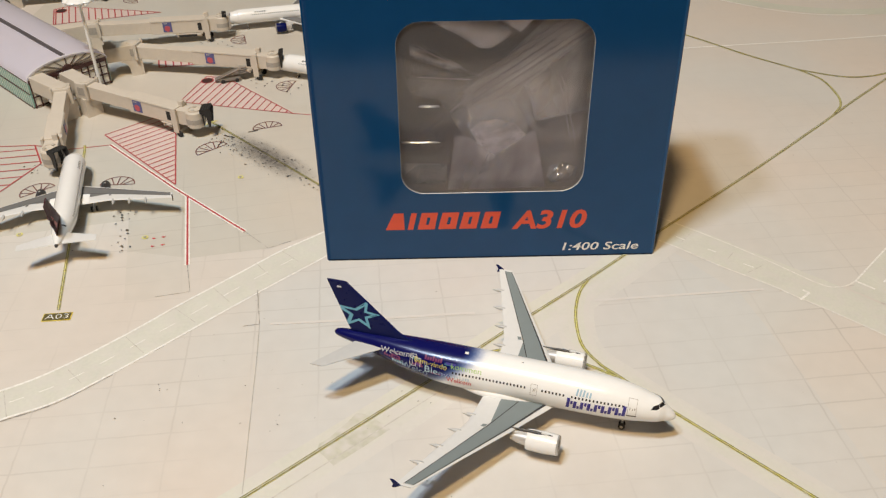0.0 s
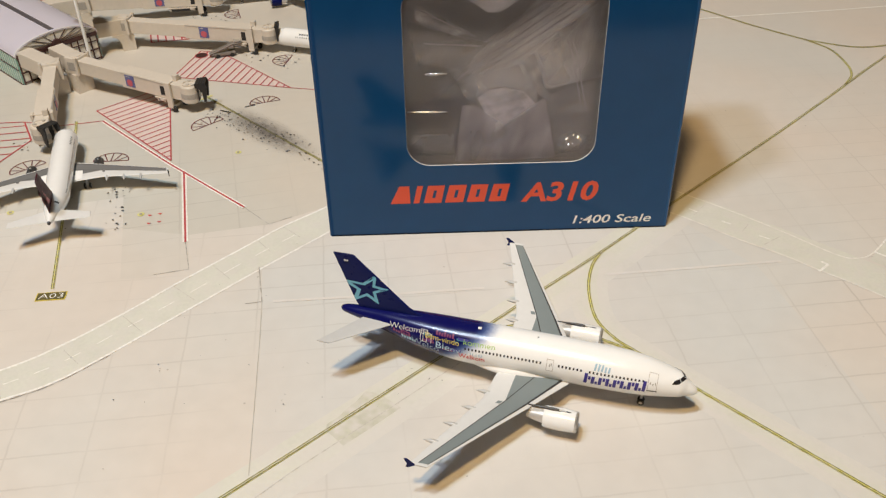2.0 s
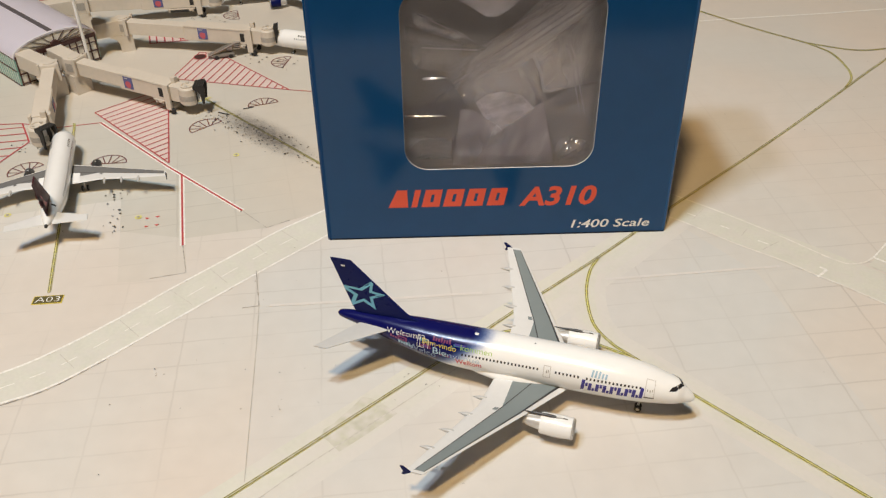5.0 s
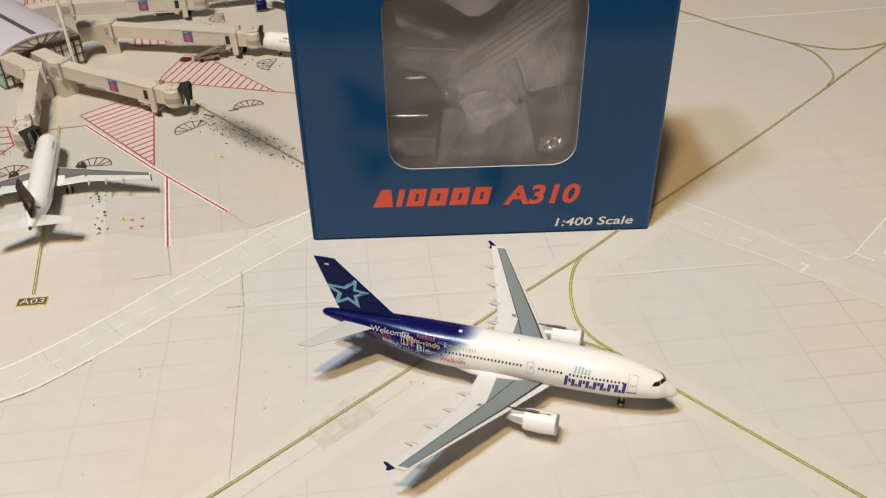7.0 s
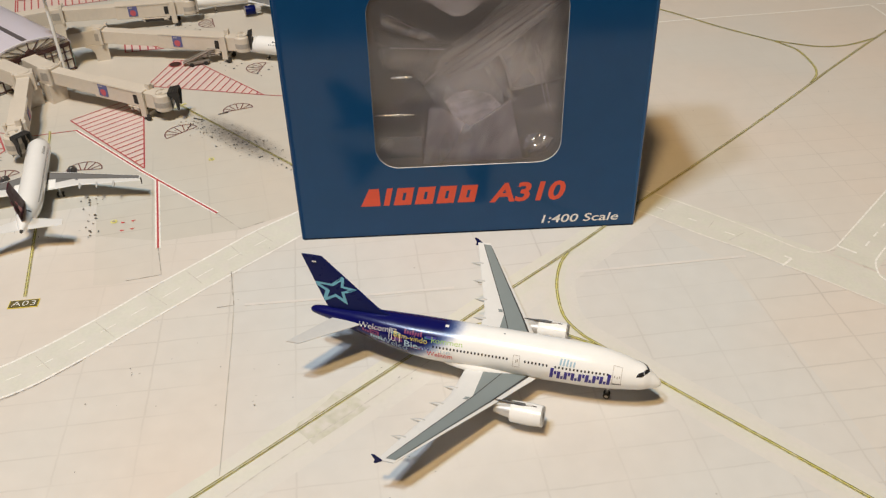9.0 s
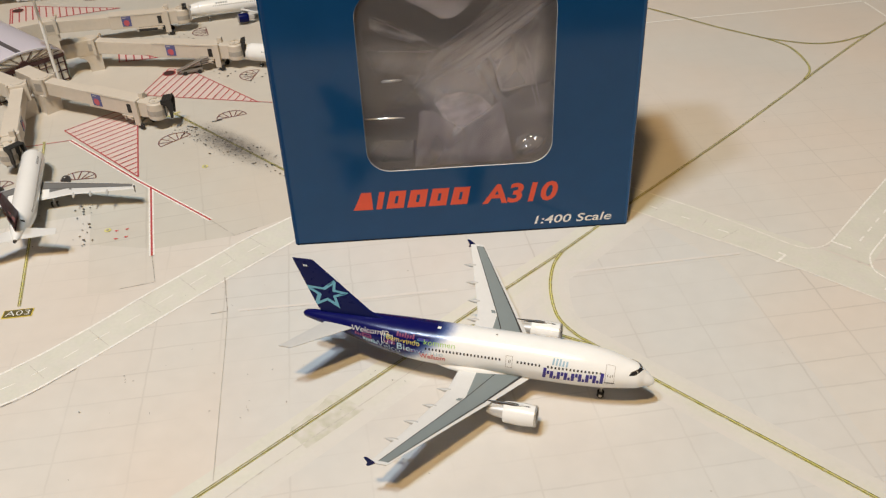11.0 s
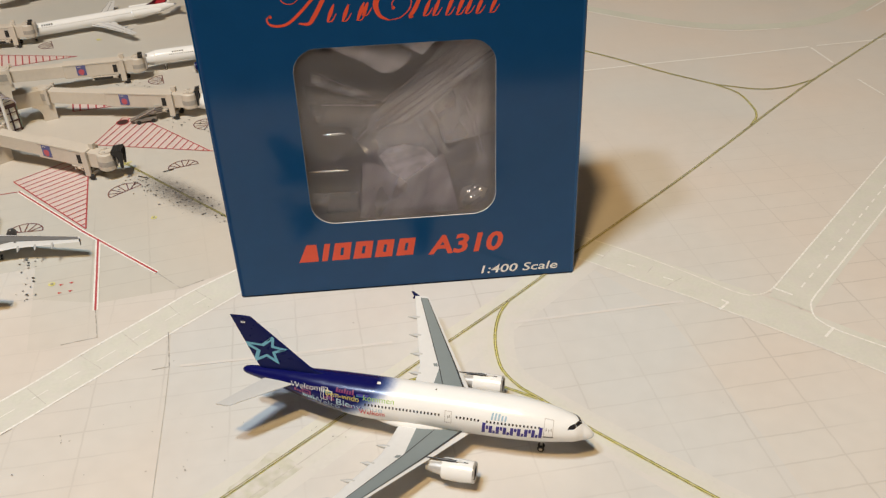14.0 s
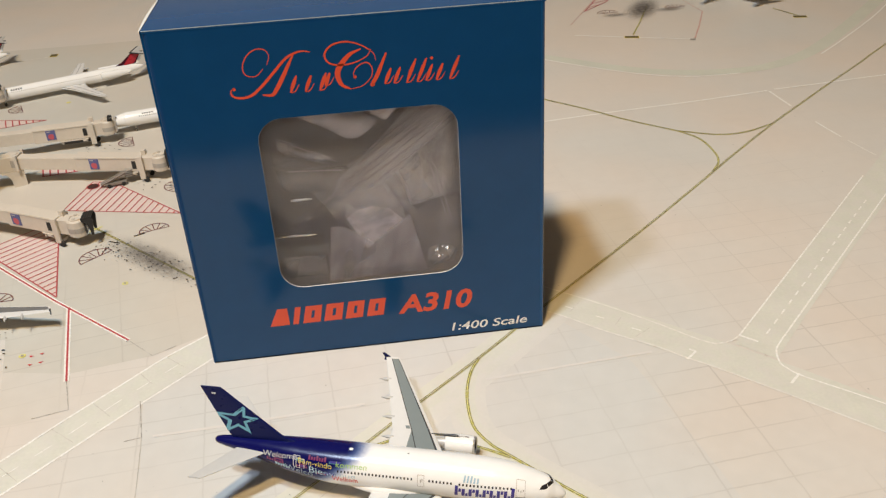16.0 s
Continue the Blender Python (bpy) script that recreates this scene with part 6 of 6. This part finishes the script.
# ---- terminal pier ----
def terminal():
    ob = thing("terminal_pier", "model terminal pier with lilac vaulted roof and gridded glass", "building", -159, 165.5, 0, 135)
    # x runs along the pier away from its glazed end, y across it
    half, eave, rise, long = 23.0, 16.0, 7.8, 330.0
    n = 18
    arc = [(half * 1.03 * math.cos(a), eave + rise * math.sin(a)) for a in np.linspace(math.pi, 0, n + 1)]
    rows = [[(x, y, z) for y, z in arc] + [(x, y * 0.985, z - 0.7) for y, z in reversed(arc)] for x in (-0.8, long)]
    part("roof", loft(rows), ROOF_LILAC, ob, "shiny lilac barrel roof with fine ribs", 30)
    rib = part("roof_rib", loft([[(-0.3, y * 1.0, z + 0.06) for y, z in arc], [(0.3, y * 1.0, z + 0.06) for y, z in arc]], closed=False), RIB_LILAC, ob)
    for k in range(1, 70):
        again = rib.copy()
        scene.collection.objects.link(again)
        again.location = (k * 2.1 * METRES_PER_MM, 0, 0)
    part("roof_edge", loft([[(x, y * 1.004, z + 0.12) for y, z in arc] for x in (-0.9, -0.2)], closed=False), PALE_INK, ob, "pale edge of the roof")
    part("skylight", box(1.5, long, -1.4, 1.4, eave + rise - 0.15, eave + rise + 0.2), ROOF_STRIP, ob, "dark skylight strip along the ridge")
    for s in (-1, 1):
        part("long_wall", box(0, long, s * half - 0.5, s * half + 0.5, 0, eave), GLASS_GREEN, ob, "pale green gridded glass wall")
        for k in range(60):
            x = 0.6 + k * 2.9
            part("mullion", box(x - 0.32, x + 0.32, s * half - 0.75, s * half + 0.75, 0.0, eave), PANE_BAR, ob)
        for z, t in ((0.5, 0.3), (8.6, 0.3), (15.7, 0.25)):
            part("transom", box(0, long, s * half - 0.85, s * half + 0.85, z - t, z + t), MULLION, ob)
    part("end_wall", box(-0.4, 0.4, -half + 0.6, half - 0.6, 0, eave), WALL_PALE, ob, "cream gridded end wall")
    for k in range(13):
        y = -half + 0.6 + k * (2 * half - 1.2) / 12
        part("mullion", box(-0.85, -0.3, y - 0.34, y + 0.34, 0, eave), MULLION, ob)
    for z, t in ((1.2, 0.3), (6.6, 0.3), (11.4, 0.16), (eave - 0.6, 1.1)):
        part("transom", box(-1.0, -0.35, -half, half, z - t, z + t), MULLION, ob)
    hub = lathe([(-1.25, 0.1), (-1.25, 2.6), (-0.3, 2.8)], 16, "x", at=(0, 0, eave + 0.4))
    part("fan_hub", hub, MULLION, ob, "dark hub of the fan window", 40)
    lunette = loft([[(-0.3, y * 0.97, z - 0.5) for y, z in arc], [(0.3, y * 0.97, z - 0.5) for y, z in arc]])
    part("lunette", lunette, WALL_PALE, ob, "half-round window under the vault")
    for k in range(1, 10):
        a = math.pi * k / 10
        bm = loft([[(-0.7, -0.25 * math.sin(a) , eave + 0.3 ), (-0.7, 0.25 * math.sin(a), eave + 0.3), (-0.25, 0.25 * math.sin(a), eave + 0.3), (-0.25, -0.25 * math.sin(a), eave + 0.3)],
                   [(-0.7, half * 0.96 * math.cos(a) - 0.2, eave + (rise - 0.6) * math.sin(a)), (-0.7, half * 0.96 * math.cos(a) + 0.2, eave + (rise - 0.6) * math.sin(a) + 0.1), (-0.25, half * 0.96 * math.cos(a) + 0.2, eave + (rise - 0.6) * math.sin(a) + 0.1), (-0.25, half * 0.96 * math.cos(a) - 0.2, eave + (rise - 0.6) * math.sin(a))]])
        part("glazing_spoke", bm, MULLION, ob)
    return ob


terminal()


# ---- passenger bridges ----
def bridge(root, pivot, cab, label, floor=6.7, roof=15.3, climb=3.2, hood_turn=0.0, hood=True, sign_at=0.22, reach=9.0):
    """A jet bridge: fixed arm from the pier, pivot on a pedestal, two-part tunnel, wheel column, round cab with a black hood."""
    ob = thing("jet_bridge", label, "jet bridge", pivot[0], pivot[1], 0, group="jet bridges at the pier")
    r = Vector(root) - Vector(pivot)
    c = Vector(cab) - Vector(pivot)

    def along(d):
        return Matrix.Rotation(math.atan2(d.y, d.x), 4, "Z")
    if r.length > 3:
        part("fixed_arm", box(0, r.length, -4.2, 4.2, floor + climb, roof + climb, 0.4, along(r)), BRIDGE_CREAM, ob)
    # the pedestal flares out towards the pier in a quarter arch
    top = floor + climb
    flank = [(-3.8, 0), (3.8, 0), (3.8, 3.4), *[(8.2 - 4.4 * math.cos(a), 3.6 + (top - 4.4) * math.sin(a)) for a in np.linspace(0, math.pi / 2, 8)], (8.2, top), (-3.8, top)]
    bm = loft([[(px, w, pz) for px, pz in flank] for w in (-4.6, 4.6)])
    bmesh.ops.transform(bm, matrix=along(r), verts=bm.verts)
    part("pedestal", bm, BRIDGE_CREAM, ob, "cream pedestal block with an arched flank", 30)
    part("pivot", box(-4.0, 4.0, -4.5, 4.5, floor + climb - 0.2, roof + climb + 0.2, 0.7, along(c)), BRIDGE_CREAM, ob, "boxy pivot head", 35)
    part("pivot_cap", lathe([(roof + climb + 0.1, 3.2), (roof + climb + 0.5, 3.2), (roof + climb + 0.6, 2.8), (roof + climb + 0.6, 0.2)], 20, "z"), BRIDGE_CREAM, ob, smooth=35)
    for s in (-1, 1):
        part("pivot_panel", box(-2.2, 2.4, s * 4.55 - 0.12, s * 4.55 + 0.12, floor + climb + 2.2, roof + climb - 2.0, 0.1, along(c)), CAB_GLASS, ob, "grey recess beside the pivot")
    for s in (-1, 1):
        part("pivot_post", box(3.0, 4.6, s * 4.7 - 0.6, s * 4.7 + 0.6, floor + climb, roof + climb + 1.0, 0.2, along(c)), BRIDGE_CREAM, ob)
    L = c.length
    m = along(c)
    a, b, d = 3.0, L * 0.42, L - 13.0
    level = m
    m = level @ Matrix(((1, 0, 0, 0), (0, 1, 0, 0), (-climb / d, 0, 1, climb), (0, 0, 0, 1)))
    part("inner_tunnel", box(a, b + 4, -3.2, 3.2, floor + 0.4, roof - 0.9, 0.3, m), BRIDGE_CREAM, ob)
    outer = part("outer_tunnel", box(b, d, -3.9, 3.9, floor - 0.2, roof, 0.35, m), BRIDGE_CREAM, ob)
    for s in (-1, 1):
        part("eave_strip", box(b + 0.5, d - 0.5, s * 3.9 - 0.25, s * 3.9 + 0.25, roof - 1.0, roof - 0.6, 0.0, m), BRIDGE_SHADE, outer)
        sign = part("sign", box(b + (d - b) * sign_at, b + (d - b) * sign_at + 5.4, s * 4.0 - 0.15, s * 4.0 + 0.15, floor + 1.3, roof - 1.0, 0.0, m), SIGN_BLUE, outer, "blue sign with a red field")
        x0 = b + (d - b) * sign_at
        blot = [(x0 + 2.6 + 1.7 * u, floor + 3.4 + 1.9 * v) for u, v in ((0, -1), (0.7, -0.75), (1, 0.0), (0.85, 0.7), (0.2, 0.95), (-0.5, 0.9), (-1, 0.4), (-0.9, -0.5))]
        bm = loft([[(px, s * w, pz) for px, pz in blot] for w in (4.1, 4.25)])
        bmesh.ops.transform(bm, matrix=m, verts=bm.verts)
        part("sign_field", bm, SIGN_RED, sign, "rosy red blot on the sign")
        part("sign_bar", box(b + (d - b) * sign_at + 0.7, b + (d - b) * sign_at + 2.8, s * 4.1 - 0.15, s * 4.1 + 0.15, roof - 2.1, roof - 1.7, 0.0, m), GLASS_PALE, sign, "pale line of tiny print")
        part("side_window", box(d - 5.6, d - 3.2, s * 3.95 - 0.1, s * 3.95 + 0.1, floor + 1.4, floor + 6.2, 0.0, m), RUBBER, outer, "small black side window")
        part("column", box(d - 2.0, d + 1.2, s * 4.4 - 0.7, s * 4.4 + 0.7, 2.2, roof + 0.6, 0.25, level), BRIDGE_CREAM, ob)
        thing_wheel(ob, level, d + 1.4, s * 4.4)
    part("axle_beam", box(d - 1.4, d + 0.6, -4.6, 4.6, 1.6, 3.2, 0.2, level), BRIDGE_SHADE, ob)
    unit = part("drive_unit", box(d - reach, d - 2.4, -2.4, 2.4, floor - 3.4, floor - 1.0, 0.3, m), DARK_METAL, ob, "dark machinery slung under the tunnel")
    part("cable_tray", box(d - reach - 1.0, d - 3.0, -4.2, -3.2, floor - 1.1, floor - 0.4, 0.2, m), BRIDGE_CREAM, unit, "cream cable tray")
    for x in (d - reach + 0.5, d - 4.4):
        part("hanger", box(x - 0.5, x + 0.5, -3.8, 3.8, floor - 2.9, floor - 0.2, 0.15, m), BRIDGE_SHADE, unit)
    bm = lathe([(-1.2, 0.2), (-1.1, 1.0), (1.1, 1.0), (1.2, 0.2)], 14, "x", at=(d - 5.6, -3.3, floor - 1.6))
    bmesh.ops.transform(bm, matrix=m, verts=bm.verts)
    part("motor", bm, BRIDGE_CREAM, unit, "round cream motor", 40)
    part("neck", box(d, d + 7.5, -3.3, 3.3, floor, roof - 0.6, 0.3, level), BRIDGE_CREAM, ob)
    cabx = d + 9.5
    cm = level @ Matrix.Translation((cabx, 0, 0)) @ Matrix.Rotation(radians(hood_turn), 4, "Z")
    bm = lathe([(floor - 0.9, 4.0), (floor, 4.7), (roof - 1.0, 4.7), (roof - 0.4, 4.2), (roof - 0.3, 1.2)], 28, "z")
    bmesh.ops.transform(bm, matrix=cm, verts=bm.verts)
    cabin = part("cab", bm, BRIDGE_CREAM, ob, "round cab", 35)
    bm = lathe([(floor + 1.6, 4.65), (floor + 1.7, 4.8), (floor + 4.3, 4.8), (floor + 4.4, 4.65)], 24, "z", caps=False)
    bmesh.ops.transform(bm, matrix=cm, verts=bm.verts)
    part("cab_window", bm, CAB_GLASS, cabin, "grey band of cab windows", 35)
    bm = lathe([(roof - 0.4, 3.4), (roof + 0.3, 3.4), (roof + 0.35, 2.6), (roof - 0.1, 2.5), (roof - 0.1, 0.2)], 24, "z", caps=False)
    bmesh.ops.transform(bm, matrix=cm, verts=bm.verts)
    part("roof_ring", bm, BRIDGE_CREAM, cabin, smooth=35)
    for y in (-2.4, 2.4):
        part("roof_lamp", box(-1.0, 0.6, y - 0.7, y + 0.7, roof - 0.3, roof + 0.8, 0.2, cm), BRIDGE_SHADE, cabin)
    part("aerial_box", box(d - 0.9, d + 1.7, 0.6, 3.2, roof - 0.7, roof + 2.4, 0.25, level), BRIDGE_CREAM, ob)
    if hood == "boxes":
        # folded back: two small black blocks on the roof and a dark rubber collar
        for y in (-3.0, 2.2):
            part("hood_block", box(0.6, 3.4, y - 1.0, y + 1.0, roof - 0.4, roof + 1.4, 0.25, cm), HOOD_BLACK, cabin, "small black block of the folded hood")
        part("hood_collar", box(4.3, 5.4, -3.8, 3.8, floor + 0.6, roof - 0.6, 0.3, cm), CAB_GLASS, cabin, "grey rubber collar")
    elif hood:
        # a bellows hood: an open arch of black folds that droops at the front
        foot = floor + 1.0 if hood == "short" else floor + 0.4
        front = 1.6 if hood == "short" else 4.2
        side_shape = [(4.2, foot), (3.9, roof + 0.4), (4.2 + front * 0.94, roof + 0.9), (4.2 + front, roof - 0.6), (4.4 + front * 0.5, roof - 3.2), (5.1, foot + 0.8), (4.8, foot - 0.2)]
        if hood is True:
            # canopy over the gap, with a curtain that hangs from its front edge and narrows downwards
            side_shape = [(3.4, roof + 0.7), (8.6, roof + 0.9), (9.1, roof - 0.8), (8.1, foot - 0.4), (7.0, foot - 0.4), (6.4, roof - 3.4), (5.2, roof - 1.5), (3.4, roof - 0.9)]
        for s in (-1, 1):
            bm = loft([[(px, s * 3.9, pz) for px, pz in side_shape], [(px, s * 3.2, pz) for px, pz in side_shape]])
            bmesh.ops.transform(bm, matrix=cm, verts=bm.verts)
            part("hood_side", bm, HOOD_BLACK, cabin, "tapering black rubber hood side")
        # the top is folded in shallow bellows
        ridge = [(3.4 + (front + 0.9) * k / 8, roof + 0.75 + 0.6 * k / 8 + 0.22 * (k % 2)) for k in range(9)]
        bm = loft([[(px, y, pz) for px, pz in ridge] + [(px, y, pz - 0.5) for px, pz in reversed(ridge)] for y in (-3.9, 3.9)])
        bmesh.ops.transform(bm, matrix=cm, verts=bm.verts)
        part("hood_top", bm, HOOD_BLACK, cabin, "folded black rubber hood top")
        part("hood_curtain", box(4.3, 4.6, -3.0, 3.0, foot, roof - 0.2, 0.0, cm), HOOD_BLACK, cabin, "black hood curtain")
    return ob


def thing_wheel(ob, m, x, y):
    bm = lathe([(-0.6, 0.9), (-0.6, 1.5), (-0.3, 1.7), (0.3, 1.7), (0.6, 1.5), (0.6, 0.9)], 14, "y", at=(x, y, 1.7))
    bmesh.ops.transform(bm, matrix=m, verts=bm.verts)
    return part("wheel", bm, RUBBER, ob, "black wheel", 40)


bridge((-156, 156), (-141, 142), (-74, 112), "cream plastic jet bridge with black hood, reaching a vacant stand", hood_turn=26, climb=3.9, sign_at=0.1)
bridge((-146, 190), (-131, 196), (-43.5, 184), "cream plastic jet bridge docked to a white airliner", hood_turn=12, hood="short")
bridge((-185, 222), (-165, 230.5), (-85.5, 248.5), "cream plastic jet bridge docked to a long airliner", hood="boxes", reach=19.0)
bridge((-172, 153), (-152.5, 137), (-137, 72), "cream plastic jet bridge docked to the maroon-tailed airliner", hood_turn=40)
bridge((-262, 297), (-248, 311.5), (-177, 328), "cream plastic jet bridge docked to a T-tailed airliner", hood="boxes", reach=16.0)


# ---- light mast and ground vehicles ----
def mast(x, y):
    ob = thing("light_mast", "tall white apron light mast with a round head", "light mast", x, y)
    part("foot", lathe([(0, 2.6), (0.8, 2.6), (1.0, 1.4)], 16, "z"), PLANE_WHITE, ob)
    part("pole", lathe([(0.9, 1.05), (30, 0.9), (52, 0.75)], 14, "z"), PLANE_WHITE, ob, smooth=40)
    # a wide scalloped lamp head
    rings = []
    for h, r, wave in ((50.5, 1.0, 0.0), (51.4, 5.6, 0.10), (52.3, 8.2, 0.14), (53.4, 8.8, 0.12), (54.6, 7.4, 0.08), (55.4, 3.4, 0.0), (55.5, 0.2, 0.0)):
        rings.append([(r * (1 + wave * abs(math.cos(5 * a)) - wave) * math.cos(a), r * (1 + wave * abs(math.cos(5 * a)) - wave) * math.sin(a), h) for a in np.linspace(0, 2 * math.pi, 80, endpoint=False)])
    head = part("head", loft(rings), PLANE_WHITE, ob, "wide scalloped white lamp head", 50)
    for k in range(4):
        w = radians(45 + 90 * k)
        part("lamp", box(-1.0, 1.0, -0.7, 0.7, 52.0, 53.2, 0.2, Matrix.Rotation(w, 4, "Z") @ Matrix.Translation((7.6, 0, -0.6))), WING_PALE, head)


mast(-145.5, 172)


def loader(x, y, rz):
    ob = thing("belt_loader", "small silver-grey model belt loader beside a jet bridge", "ground vehicle", x, y, 0, rz)
    part("chassis", box(-7, 5, -2.4, 2.4, 1.2, 2.6, 0.3), LOADER_GREY, ob)
    rows = []
    for px, pz in ((-9.5, 1.6), (-6, 2.6), (7, 7.4), (9, 7.8)):
        rows.append([(px, -1.5, pz), (px, 1.5, pz), (px, 1.5, pz + 0.7), (px, -1.5, pz + 0.7)])
    part("belt", loft(rows), LOADER_GREY, ob, "sloping grey belt")
    for k in range(4):
        part("step", box(5.0, 8.6, -2.6 + k * 0.1, 1.8, 5.0 + k * 1.1, 5.4 + k * 1.1, 0.05), METAL, ob, "bright metal slat")
    for y0 in (-1.7, 1.7):
        part("rail", loft([[(px, y0 - 0.15, pz + 0.8), (px, y0 + 0.15, pz + 0.8), (px, y0 + 0.15, pz + 1.1), (px, y0 - 0.15, pz + 1.1)] for px, pz in ((-9.5, 1.6), (-6, 2.6), (7, 7.4), (9, 7.8))]), METAL, ob, "bright metal rail")
    part("cab", box(1.5, 4.5, 1.2, 3.0, 2.6, 5.2, 0.3), METAL, ob)
    for wx in (-5, 3):
        for wy in (-2.4, 2.4):
            part("wheel", lathe([(-0.4, 0.8), (-0.4, 1.2), (0.4, 1.2), (0.4, 0.8)], 12, "y", at=(wx, wy, 1.2)), RUBBER, ob)


loader(-72, 181, 15)
